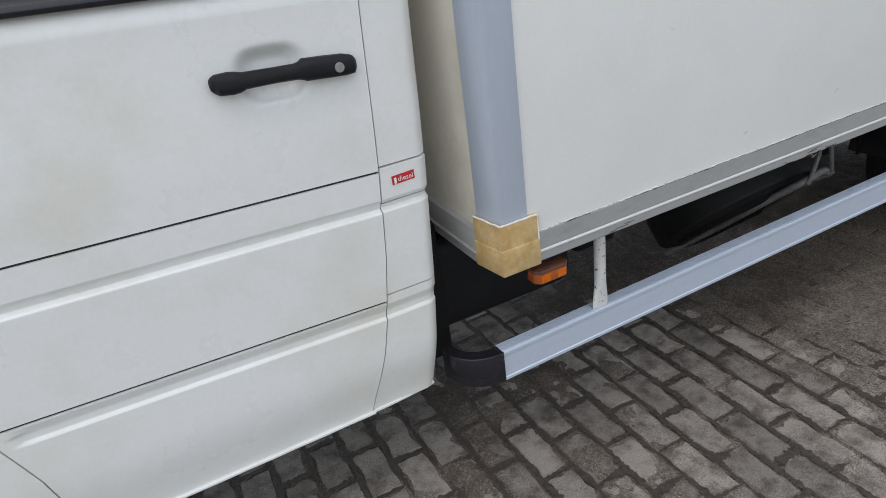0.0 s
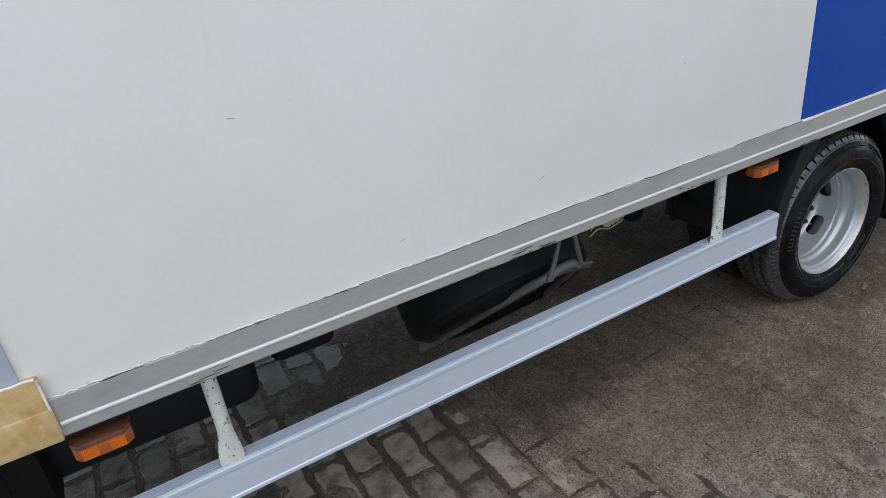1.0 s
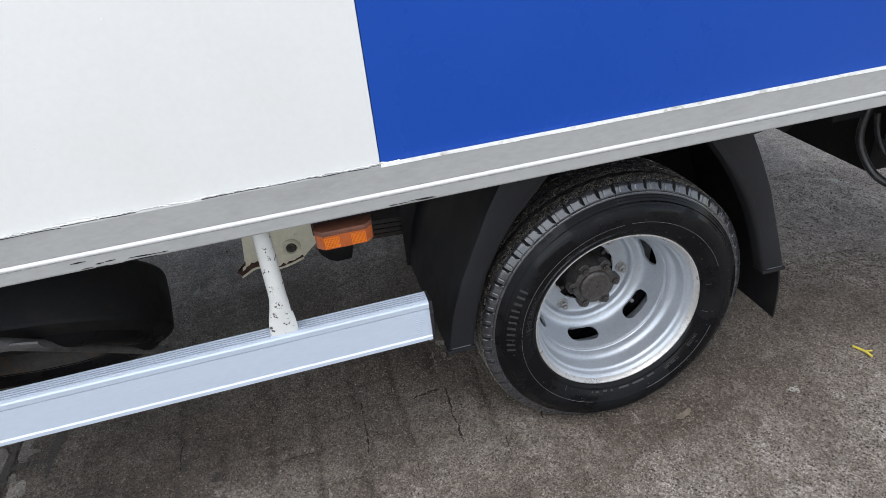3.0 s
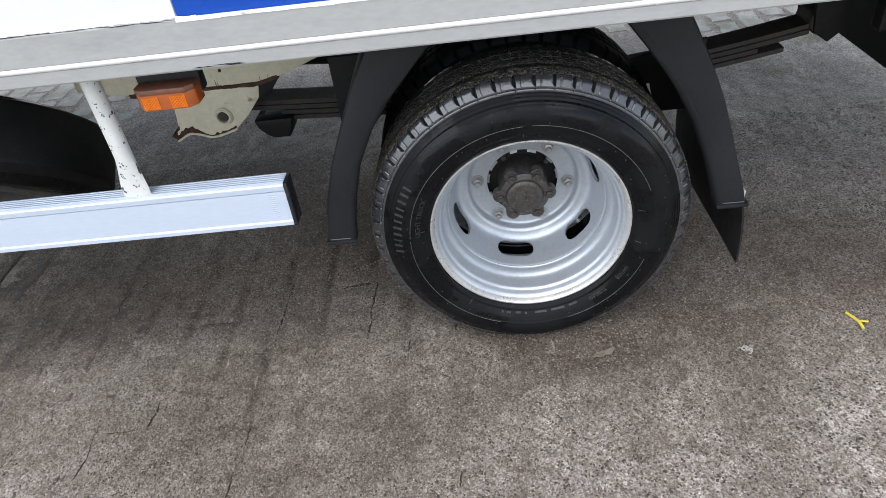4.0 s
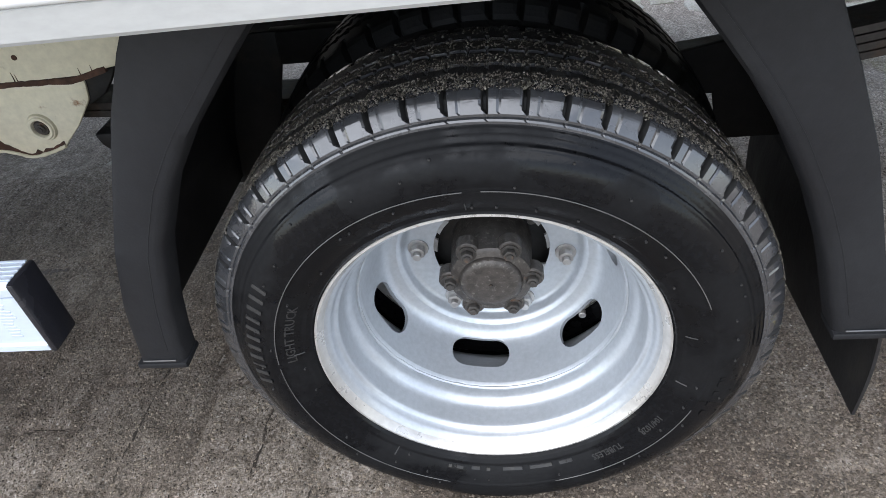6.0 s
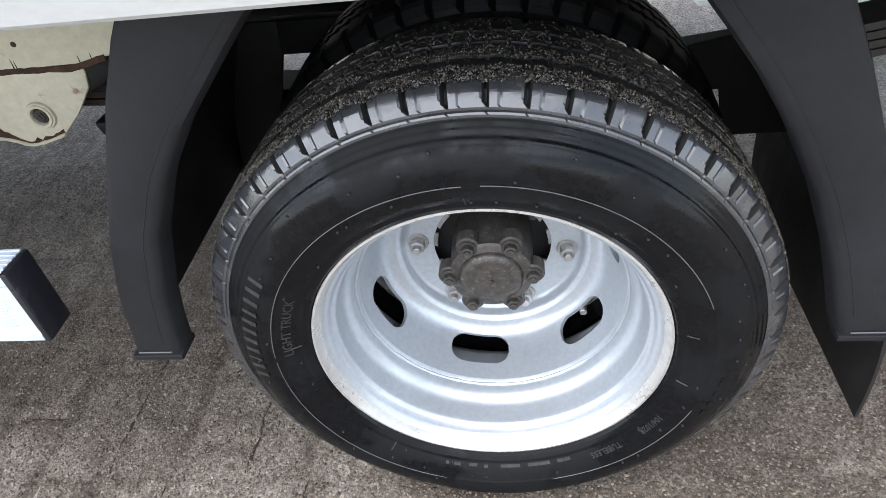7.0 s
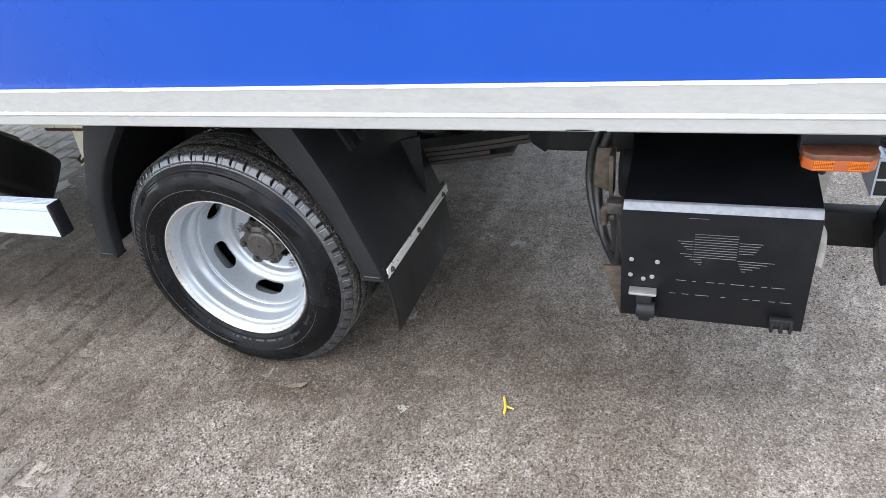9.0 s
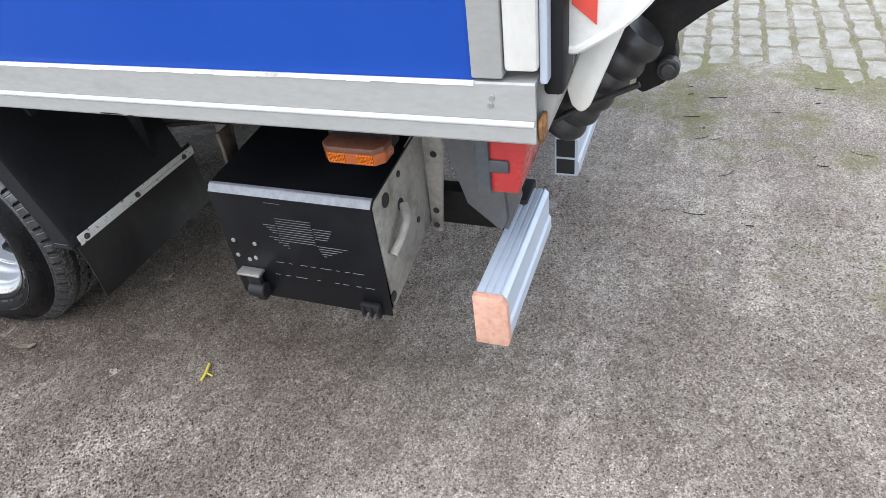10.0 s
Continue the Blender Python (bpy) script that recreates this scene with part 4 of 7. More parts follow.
def guard_profile():
    # face with a shallow field, a grooved top and a lower lip
    out = [(GY, 0.002), (GY, 0.010), (GY + 0.0025, 0.0125), (GY + 0.0025, 0.0780), (GY + 0.0052, 0.0786), (GY + 0.0052, 0.0800), (GY + 0.0012, 0.0806), (GY + 0.0005, 0.091), (GY + 0.002, 0.0945)]
    y = GY + 0.002
    for k in range(5):
        out += [(y + 0.0045, 0.0970), (y + 0.0052, 0.0950), (y + 0.0065, 0.0950), (y + 0.0072, 0.0970)]
        y += 0.0068
    return out + [(y + 0.003, 0.097), (y + 0.003, 0.093), (GY + 0.006, 0.090), (GY + 0.006, 0.006), (y, 0.005), (y, 0.001)]


bm = bmesh.new()
prism(bm, guard_profile(), GX0, GX1, "x")
for v in bm.verts:
    v.co.z = guard_z(v.co.x, v.co.z)
guard = part("side_guard", bm, ALU, truck, "silver anodised aluminium side guard rail")
me = guard.data
me.polygons.foreach_set("use_smooth", [False] * len(me.polygons))

# curved black front end of the guard
bm = bmesh.new()
rows = []
for k in range(13):
    a = radians(90) * k / 12
    x, y = GX0 - 0.125 * math.sin(a) * 0.98, GY + 0.115 * (1 - math.cos(a)) ** 1.05
    t = k / 12
    top, depth = guard_z(GX0, 0.096 - 0.006 * t), 0.034
    nx, ny = -math.sin(a) , math.cos(a)
    rows.append([bm.verts.new(p) for p in ((x, y, guard_z(GX0, 0.0)), (x - 0.002, y - 0.002, guard_z(GX0, 0.006)), (x - 0.002, y - 0.002, top - 0.006), (x, y, top), (x + depth * math.sin(a) * 0.9, y + depth * (math.cos(a) * 0.9 + 0.1), top), (x + depth * math.sin(a) * 0.9, y + depth * (math.cos(a) * 0.9 + 0.1), guard_z(GX0, 0.0)))])
for a, b in zip(rows, rows[1:]):
    for k in range(6):
        bm.faces.new((a[k], a[(k + 1) % 6], b[(k + 1) % 6], b[k]))
bm.faces.new(rows[0]), bm.faces.new(rows[-1])
for v in bm.verts:
    v.co.x += 0.002
part("front_end_cap", bm, GLOSS, guard, "curved black plastic end cap", smooth=True)
bm = bmesh.new()
box(bm, GX1, GX1 + 0.008, GY - 0.001, GY + 0.040, guard_z(GX1, 0.0), guard_z(GX1, 0.0975), 0.003)
part("rear_end_cap", bm, GLOSS, guard, "black plastic end cap", smooth=True)
# printed label bars near the end
bm = bmesh.new()
rng = random.Random(4)
for k in range(12):
    z = 0.022 + 0.0045 * k
    box(bm, GX1 - 0.034, GX1 - 0.034 + rng.uniform(0.010, 0.020), GY + 0.0019, GY + 0.0030, guard_z(GX1, z), guard_z(GX1, z + 0.0018))
part("label_print", bm, POST, guard, "faint printed label bars")


def guard_leg(cx):
    """A white tube from the floor to the guard, pressed flat and broad at the foot."""
    bm = bmesh.new()
    rows = []
    foot = guard_z(cx, 0.0955)
    for k in range(21):
        t = k / 20
        z = 0.775 + (foot - 0.775) * t
        flat = smooth_step(0.66, 0.96, t)
        w, d = 0.0160 + 0.0100 * flat, 0.0160 - 0.0110 * flat
        y = 0.079 - 0.004 * flat
        rows.append([bm.verts.new((cx - 0.004 * flat + w * math.cos(a), y + d * math.sin(a), z)) for a in (math.tau * j / 16 for j in range(16))])
    for a, b in zip(rows, rows[1:]):
        for k in range(16):
            bm.faces.new((a[k], a[(k + 1) % 16], b[(k + 1) % 16], b[k]))
    bm.faces.new(rows[0]), bm.faces.new(rows[-1])
    leg = part("guard_leg", bm, LEG, guard, "white painted steel leg with chipped paint", smooth=True)
    return leg


guard_leg(-2.201)
guard_leg(-0.722)


def marker_light(cx, cz, cy, up=0.018):
    """An amber side marker: dark-topped lens with two bright fields."""
    bm = bmesh.new()
    prism(bm, [(cx - 0.050, cy + 0.045), (cx - 0.050, cy + 0.013), (cx - 0.037, cy), (cx + 0.037, cy), (cx + 0.050, cy + 0.013), (cx + 0.050, cy + 0.045)], cz - 0.018, cz + up, "z", bevel=0.003)
    lamp = part("marker_light", bm, AMBER_DARK, truck, "amber side marker lamp", smooth=True)
    bm = bmesh.new()
    prism(bm, [(cx - 0.0506, cy + 0.043), (cx - 0.0506, cy + 0.0128), (cx - 0.0372, cy - 0.0006), (cx + 0.0372, cy - 0.0006), (cx + 0.0506, cy + 0.0128), (cx + 0.0506, cy + 0.043)], cz + up - 0.0105, cz + up + 0.0006, "z", bevel=0.003)
    part("lamp_top", bm, DUSTY_AMBER, lamp, "dusty brown upper edge", smooth=True)
    for s in (-1, 1):
        bm = bmesh.new()
        x0, x1 = (cx - 0.036, cx - 0.009) if s < 0 else (cx + 0.010, cx + 0.036)
        n = 11
        for k in range(n):
            a = x0 + (x1 - x0) * k / n
            for j in range(6):
                z = cz - 0.0145 + 0.0034 * j * (up + 0.0065) / 0.0245
                box(bm, a + 0.0003, a + (x1 - x0) / n - 0.0003, cy - 0.0012, cy + 0.002, z + 0.0002, z + 0.0032)
        part("lens_field", bm, AMBER, lamp, "bright amber reflector field")
    bm = bmesh.new()
    box(bm, cx - 0.053, cx + 0.053, cy + 0.038, cy + 0.062, cz - 0.006, cz + 0.030, 0.003)
    part("lamp_holder", bm, BLACK, lamp, smooth=True)


marker_light(-2.402, 0.707, 0.004)
marker_light(-0.582, 0.714, 0.024)
marker_light(1.290, 0.715, 0.034, 0.0095)

# ---- wheels ----
WX, WZ = 0.0043, 0.3095
TYRE_R, TYRE_W = 0.3305, 0.198
LUGS, LUG_TURN = 55, 0.197


def groove_gap(s, a, lugs=LUGS):
    """How far a place on the tread lies from the nearest zigzag groove."""
    zig = 0.0034 * (4 * abs((a * lugs) % 1 - 0.5) - 1)
    return min(abs(s - zig - c) for c in (0.431, 0.5, 0.569))


def tyre_height(s, a, lugs=LUGS):
    """Relief of the tyre over its section (s from 0 outside to 1 inside) and round it (in turns)."""
    h = 0.0
    u = a * lugs - LUG_TURN
    f = u - math.floor(u)
    if 0.252 < s < 0.372 or 0.628 < s < 0.748:
        # shoulder blocks: a deep notch from the tread half way down, a thin seam below it, fine slits
        t = 0.5 - abs(s - 0.5)
        notch = 0.15 * smooth_step(0.281, 0.296, t) + 0.03
        if t > 0.283 and f < notch:
            h -= 0.0100 * min(1, min(f, notch - f) / 0.02)
        elif f < 0.07 and t > 0.268:
            h -= 0.0008
        if t > 0.284 and (abs(f - 0.46) < 0.020 or abs(f - 0.74) < 0.020):
            h -= 0.0008
        if 0.2765 < t < 0.2795 or 0.262 < t < 0.2650:
            h -= 0.0009
    if 0.372 <= s <= 0.628:
        # ribs parted by zigzag grooves, with short slits running into them
        off = groove_gap(s, a)
        if off < 0.0065:
            h -= 0.0060
        elif off < 0.024 and (f < 0.06 or 0.5 <= f < 0.555):
            h -= 0.0035
    return h


def tyre(parent, turns, rows, y0, fine=True, plain=False):
    """One tyre round the origin: section from the outer bead over the tread to the inner bead, flat where it stands."""
    w, r = TYRE_W, TYRE_R
    # the even section gives the measure along it, the bulging one its shape
    even = curve_points([(0.200, 0.012, 0), (0.212, 0.004, 0), (0.232, -0.002, 0), (0.255, -0.0035, 0), (0.276, 0.002, 0), (0.291, 0.0115, 0), (0.302, 0.0165, 0), (0.316, 0.0213, 0), (0.3240, 0.0250, 0), (0.3272, 0.0300, 0), (0.3285, 0.045, 0), (0.3297, 0.070, 0), (0.3305, w / 2, 0), (0.3297, w - 0.070, 0), (0.3285, w - 0.045, 0), (0.3272, w - 0.030, 0), (0.3240, w - 0.025, 0), (0.316, w - 0.0213, 0), (0.302, w - 0.0165, 0), (0.276, w - 0.002, 0), (0.255, w + 0.0035, 0), (0.232, w + 0.002, 0), (0.212, w - 0.004, 0), (0.200, w - 0.012, 0)], 40)
    section = curve_points([(0.2, 0.012, 0), (0.212, 0.002, 0), (0.232, -0.0095, 0), (0.255, -0.015, 0), (0.276, -0.0105, 0), (0.291, 0.0015, 0), (0.302, 0.009, 0), (0.316, 0.0175, 0), (0.324, 0.0235, 0), (0.3272, 0.0300, 0), (0.3285, 0.045, 0), (0.3297, 0.070, 0), (0.3305, w / 2, 0), (0.3297, w - 0.070, 0), (0.3285, w - 0.045, 0), (0.3272, w - 0.030, 0), (0.3240, w - 0.025, 0), (0.316, w - 0.0213, 0), (0.302, w - 0.0165, 0), (0.276, w - 0.002, 0), (0.255, w + 0.0035, 0), (0.232, w + 0.002, 0), (0.212, w - 0.004, 0), (0.200, w - 0.012, 0)], 40)
    length = np.r_[0, np.cumsum([(even[k + 1] - even[k]).length for k in range(len(even) - 1)])]
    length /= length[-1]
    sr, sy = np.array([p.x for p in section]), np.array([p.y for p in section])
    ss = np.interp(np.linspace(0, 1, rows), (0, 0.30, 0.70, 1), (0, 0.372, 0.628, 1)) if fine and rows > 150 else np.linspace(0, 1, rows)
    R, Y = np.interp(ss, length, sr), np.interp(ss, length, sy)
    tr, ty = np.gradient(R), np.gradient(Y)
    norm = np.hypot(tr, ty)
    nr, ny = ty / norm, -tr / norm
    verts = np.empty((turns, rows, 3))
    ang = np.arange(turns) / turns
    for i, a in enumerate(ang):
        h = np.array([tyre_height(s, a) for s in ss]) if fine else np.zeros(rows)
        # raised rings on the outer wall
        h += 0.0011 * (np.abs(R - 0.2865) < 0.0009) * (Y < 0.05) + 0.0006 * (np.abs(R - 0.2925) < 0.0012) * (Y < 0.05) + 0.0010 * (np.abs(R - 0.2465) < 0.0007) * (Y < 0.05) + 0.0022 * (np.abs(R - 0.2125) < 0.004) * (Y < 0.05)
        rr, yy = R + nr * h, Y + ny * h
        c, s_ = math.cos(a * math.tau), math.sin(a * math.tau)
        verts[i, :, 0], verts[i, :, 1], verts[i, :, 2] = rr * c, yy + y0, rr * s_
    # flattened where it stands, the wall bulging a little
    low = -WZ + 0.0015
    near = np.clip((-verts[:, :, 2] - 0.20) / 0.12, 0, 1) * np.exp(-(verts[:, :, 0] / 0.11) ** 2)
    verts[:, :, 1] += np.where(Y < w * 0.3, -1, np.where(Y > w * 0.7, 1, 0))[None, :] * near * 0.007 * np.sin(np.clip(ss * 3.0, 0, 1) * math.pi)[None, :]
    verts[:, :, 2] = np.maximum(verts[:, :, 2], low)
    me = bpy.data.meshes.new("tyre")
    me.vertices.add(turns * rows)
    me.vertices.foreach_set("co", verts.reshape(-1))
    i, j = np.meshgrid(np.arange(turns), np.arange(rows - 1), indexing="ij")
    i2 = (i + 1) % turns
    quads = np.stack([i * rows + j, i * rows + j + 1, i2 * rows + j + 1, i2 * rows + j], -1).reshape(-1)
    n = turns * (rows - 1)
    me.loops.add(len(quads)), me.loops.foreach_set("vertex_index", quads)
    me.polygons.add(n)
    me.polygons.foreach_set("loop_start", np.arange(n) * 4)
    mid = (ss[:-1] + ss[1:]) / 2
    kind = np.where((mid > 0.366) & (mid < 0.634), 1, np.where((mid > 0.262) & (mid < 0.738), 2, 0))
    kinds = np.tile(kind, (turns, 1))
    # the gaps between the shoulder blocks are dull and dark
    part_of = ((np.arange(turns) + 0.5) / turns * LUGS - LUG_TURN) % 1
    gaps = (part_of[:, None] < (0.04 + 0.14 * ramp_np(0.281, 0.296, 0.5 - np.abs(mid - 0.5)))[None, :]) & (np.abs(mid - 0.5) < 0.217)[None, :] & (kinds == 2)
    kinds = np.where(gaps, 3, kinds)
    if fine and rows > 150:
        # grooves in the paler wet shoulder rubber: lit far walls put into the colour
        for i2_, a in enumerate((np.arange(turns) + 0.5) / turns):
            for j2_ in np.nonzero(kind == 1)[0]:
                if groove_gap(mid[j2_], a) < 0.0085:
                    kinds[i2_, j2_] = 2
    kinds = kinds.reshape(-1)
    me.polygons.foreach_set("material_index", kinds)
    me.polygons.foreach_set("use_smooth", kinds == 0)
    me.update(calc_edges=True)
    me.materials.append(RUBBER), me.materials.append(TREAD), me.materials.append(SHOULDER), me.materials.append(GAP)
    # tyres under the body get flat black, their shade put into the colour
    if plain:
        me.materials[1] = CHASSIS
        me.materials[2] = CHASSIS
        me.materials[3] = CHASSIS
    ob = new("tyre", me)
    ob.parent = parent
    return tagged(ob, "black rubber tyre, grit caked in its tread")


def rim(parent, y0=0.0):
    """A pressed steel rim: rolled flange, stepped barrel, cupped disc with six slots and a bore."""
    bm = bmesh.new()
    barrel = [(0.1985, 0.018), (0.2010, 0.010), (0.2035, 0.006), (0.2055, 0.0065), (0.2062, 0.0095), (0.2050, 0.0125), (0.2000, 0.0140), (0.1955, 0.0165), (0.1920, 0.0205), (0.1898, 0.0255), (0.1888, 0.0310), (0.1872, 0.0330), (0.1848, 0.0352), (0.1838, 0.0385), (0.1836, 0.0430), (0.1828, 0.0520), (0.1820, 0.0610), (0.1808, 0.0665), (0.1780, 0.0705), (0.1745, 0.0745), (0.1722, 0.0800), (0.1708, 0.0870), (0.1702, 0.0950), (0.1702, 0.108), (0.1725, 0.125), (0.1800, 0.145), (0.1900, 0.160), (0.2020, 0.178), (0.2060, 0.182)]
    lathe(bm, barrel + [(0.2010, 0.180), (0.186, 0.160), (0.177, 0.128), (0.1745, 0.108), (0.1755, 0.092), (0.186, 0.066), (0.192, 0.040), (0.199, 0.022)], 128, (0, y0, 0), closed=True)
    ob = part("rim", bm, SILVER, parent, "silver painted steel rim, six oval slots", smooth=True, local=True)
    # disc: a flat seat round the bore and a steep wall with six oval slots
    bm = bmesh.new()
    prof = [(0.0800, 0.1975), (0.1130, 0.1970), (0.1180, 0.1955), (0.1212, 0.1915), (0.1232, 0.1850), (0.1262, 0.1806), (0.1310, 0.1780), (0.1375, 0.1765), (0.1435, 0.1740), (0.1485, 0.1695), (0.1525, 0.1630), (0.1558, 0.1535), (0.1592, 0.1405), (0.1622, 0.1255), (0.1648, 0.1110), (0.1668, 0.0985), (0.1692, 0.0925), (0.1702, 0.0915)]
    along = np.r_[0, np.cumsum([math.dist(p, q) for p, q in zip(prof, prof[1:])])]
    shape = lambda d: (float(np.interp(d, along, [p[0] for p in prof])), y0 + float(np.interp(d, along, [p[1] for p in prof])))
    d0, d1, seg, half_long, half_high = along[6], along[15], 144, 0.0425, 0.0225
    middle = along[11] + 0.0085
    lathe(bm, [p for p in prof[:7]], seg, (0, y0, 0))
    lathe(bm, [p for p in prof[15:]], seg, (0, y0, 0))
    arc = 0.1590
    loop = [(-30 + 60 * k / 24, d0) for k in range(24)] + [(30, d0 + (d1 - d0) * k / 10) for k in range(10)] + [(30 - 60 * k / 24, d1) for k in range(24)] + [(-30, d1 - (d1 - d0) * k / 10) for k in range(10)]
    for sector in range(6):
        turned = 20.5 + 60 * sector
        rings = []
        for step in range(9):
            t = (step / 8) ** 0.8
            ring = []
            for deg, d in loop:
                u, w = radians(deg) * arc, d - middle
                lo, hi = 0.0, 1.0
                for _ in range(24):
                    m = (lo + hi) / 2
                    if pad(u * m, w * m, 0, 0, half_long, half_high, 0.0205) < 0:
                        lo = m
                    else:
                        hi = m
                k = 1 + (lo - 1) * t
                rr, yy = shape(middle + w * k)
                a = radians(turned) + u * k / arc
                ring.append(bm.verts.new((rr * math.cos(a), yy, rr * math.sin(a))))
            rings.append(ring)
        # the slot's edge turns outwards, away from the axle
        for dr, dy in ((0.0022, 0.0008), (0.0060, 0.0020)):
            rings.append([bm.verts.new((v.co.x * (1 + dr / arc), v.co.y + dy, v.co.z * (1 + dr / arc))) for v in rings[8]])
        n = len(loop)
        for p, q in zip(rings, rings[1:]):
            for k in range(n):
                bm.faces.new((p[k], p[(k + 1) % n], q[(k + 1) % n], q[k]))
    bmesh.ops.remove_doubles(bm, verts=bm.verts, dist=0.0002)
    bmesh.ops.recalc_face_normals(bm, faces=bm.faces)
    part("rim_disc", bm, SILVER, parent, smooth=True, local=True)
    # rough weld bead where the disc meets the barrel
    bm = bmesh.new()
    rng = random.Random(12)
    pts = [(0.1695 * math.cos(k * math.tau / 160), y0 + 0.0912 + rng.uniform(-0.0003, 0.0003), 0.1695 * math.sin(k * math.tau / 160)) for k in range(161)]
    tube(bm, pts, 0.0020, 6, wave=lambda k: rng.uniform(0.7, 1.3))
    part("weld_bead", bm, SILVER, parent, "rough silver weld bead", smooth=True, local=True)
    # worn bright lip
    bm = bmesh.new()
    lathe(bm, [(0.1962, 0.0172), (0.1980, 0.0132), (0.2002, 0.0085), (0.2030, 0.0046), (0.2058, 0.0050), (0.2070, 0.0095), (0.2054, 0.0130), (0.2030, 0.0130), (0.1990, 0.0165)], 128, (0, y0, 0), closed=True)
    part("flange_lip", bm, FLANGE, parent, "worn bright rim lip with rust specks", smooth=True, local=True)
    return ob


def hub(parent):
    """Greasy iron hub: flange, body, a bolted cover with a domed cap."""
    bm = bmesh.new()
    lathe(bm, [(0.0, 0.205), (0.056, 0.205), (0.055, 0.165), (0.054, 0.150), (0.053, 0.138), (0.053, 0.128), (0.0, 0.128)], 48)
    lathe(bm, [(0.0, 0.118), (0.050, 0.118), (0.054, 0.121), (0.055, 0.127), (0.055, 0.140)], 48)
    lathe(bm, [(0.0, 0.1085), (0.012, 0.1088), (0.030, 0.1095), (0.038, 0.1110), (0.0415, 0.1150), (0.042, 0.120)], 40)
    ob = part("hub", bm, IRON, parent, "greasy dark iron hub", smooth=True, local=True)
    bm = bmesh.new()
    lathe(bm, [(0.0, 0.23), (0.11, 0.23), (0.11, 0.206), (0.060, 0.204), (0.0, 0.204)], 48)
    part("brake_drum", bm, CHASSIS, parent, "black brake drum behind the rim", smooth=True, local=True)
    bm = bmesh.new()
    drum(bm, 0.006, 0.19, 0.206, (0, 0, 0), 12)
    stud = part("drum_stud", bm, RUSTY, parent, "steel stud in the bore", smooth=True, local=True)
    for k in range(4):
        a = radians(35 + 90 * k)
        m = pose(0.069 * math.cos(a), 0, 0.069 * math.sin(a))
        if k:
            again(stud, m)
        else:
            stud.matrix_basis = m
    bm = bmesh.new()
    drum(bm, 0.0030, 0.1088, 0.1060, (0, 0, 0), 12)
    part("cap_pin", bm, RUSTY, parent, smooth=True, local=True)
    bm = bmesh.new()
    drum(bm, 0.0155, 0.120, 0.142, (0, 0, 0), 20, 0.002)
    boss = part("hub_boss", bm, IRON, parent, "round hub boss", smooth=True, local=True)
    for k in range(6):
        a = radians(0 + 60 * k)
        m = pose(0.054 * math.cos(a), 0, 0.054 * math.sin(a))
        if k:
            again(boss, m)
        else:
            boss.matrix_basis = m
    bm = bmesh.new()
    bolt_mesh(bm, 0.0088, 0.010, (0, 0, 0), stud=0.003)
    first = part("hub_bolt", bm, RUSTY, parent, "rusty hub bolt", smooth=True, local=True)
    for k in range(6):
        a = radians(0 + 60 * k)
        m = pose(0.054 * math.cos(a), 0.120, 0.054 * math.sin(a), 0, 14 * k, 0)
        if k:
            again(first, m)
        else:
            first.matrix_basis = m
    return ob


def wheel(at):
    """The near outer wheel with its tyre in full detail."""
    w = holder("wheel", at, truck, "rear wheel with silver steel rim")
    tyre(w, LUGS * 16, 270, 0.0)
    rim(w)
    return w


outer = wheel((WX, 0.135, WZ))
hub(outer)
for ob in outer.children:
    if ob.name.split(".")[0] in ("hub", "brake_drum", "drum_stud", "cap_pin", "hub_boss", "hub_bolt"):
        ob.location.y += 0.0145
bm = bmesh.new()
bolt_mesh(bm, 0.0108, 0.0150, (0, 0, 0), stud=0.0085)
nut = part("wheel_nut", bm, STEEL, outer, "zinc wheel nut", smooth=True, local=True)
for k in range(6):
    a = radians(54.5 + 60 * k)
    m = pose(0.1020 * math.cos(a), 0.1972, 0.1020 * math.sin(a), 0, 17 * k, 0)
    if k:
        again(nut, m)
    else:
        nut.matrix_basis = m
# bright worn edge of the bore, broken by notches
rng = random.Random(61)
for k in range(11):
    bm = bmesh.new()
    a0 = math.tau * k / 11 + rng.uniform(-0.08, 0.08)
    span, r0, r1 = rng.uniform(0.16, 0.42), 0.0758 + rng.uniform(-0.0010, 0.0010), 0.0806
    ring = []
    for j in range(7):
        a = a0 + span * j / 6
        ring.append([bm.verts.new((r * math.cos(a), y, r * math.sin(a))) for r, y in ((r1, 0.1966), (r0, 0.1935), (r0 - 0.0006, 0.1985), (r1, 0.1995))])
    for p, q in zip(ring, ring[1:]):
        for j in range(4):
            bm.faces.new((p[j], p[(j + 1) % 4], q[(j + 1) % 4], q[j]))
    bm.faces.new(ring[0]), bm.faces.new(ring[-1])
    part("bore_edge", bm, STEEL, outer, "bright notched edge of the bore", smooth=True, local=True)
# valve showing in a slot
bm = bmesh.new()
drum(bm, 0.0042, 0.150, 0.182, (0, 0, 0), 12)
drum(bm, 0.0052, 0.142, 0.153, (0, 0, 0), 12)
valve = part("valve", bm, STEEL, outer, "steel tyre valve", smooth=True, local=True)
valve.location = (0.161 * math.cos(radians(-40)), 0.022, 0.161 * math.sin(radians(-40)))

# raised marks on the outer wall: the maker's name as plain blocks, the rest lettered
def arc_marks(marks, r, start, size, mat=SCUFF, label="raised lettering on the tyre wall"):
    points, faces = marks
    bm = bmesh.new()
    out = []
    for px, py, pz in points:
        rr = r + py
        a = start - px / r
        out.append((rr * math.cos(a), tyre_wall(rr) - pz, rr * math.sin(a)))
    fill(bm, out, faces)
    return part("tyre_lettering", bm, mat, outer, label, local=True)


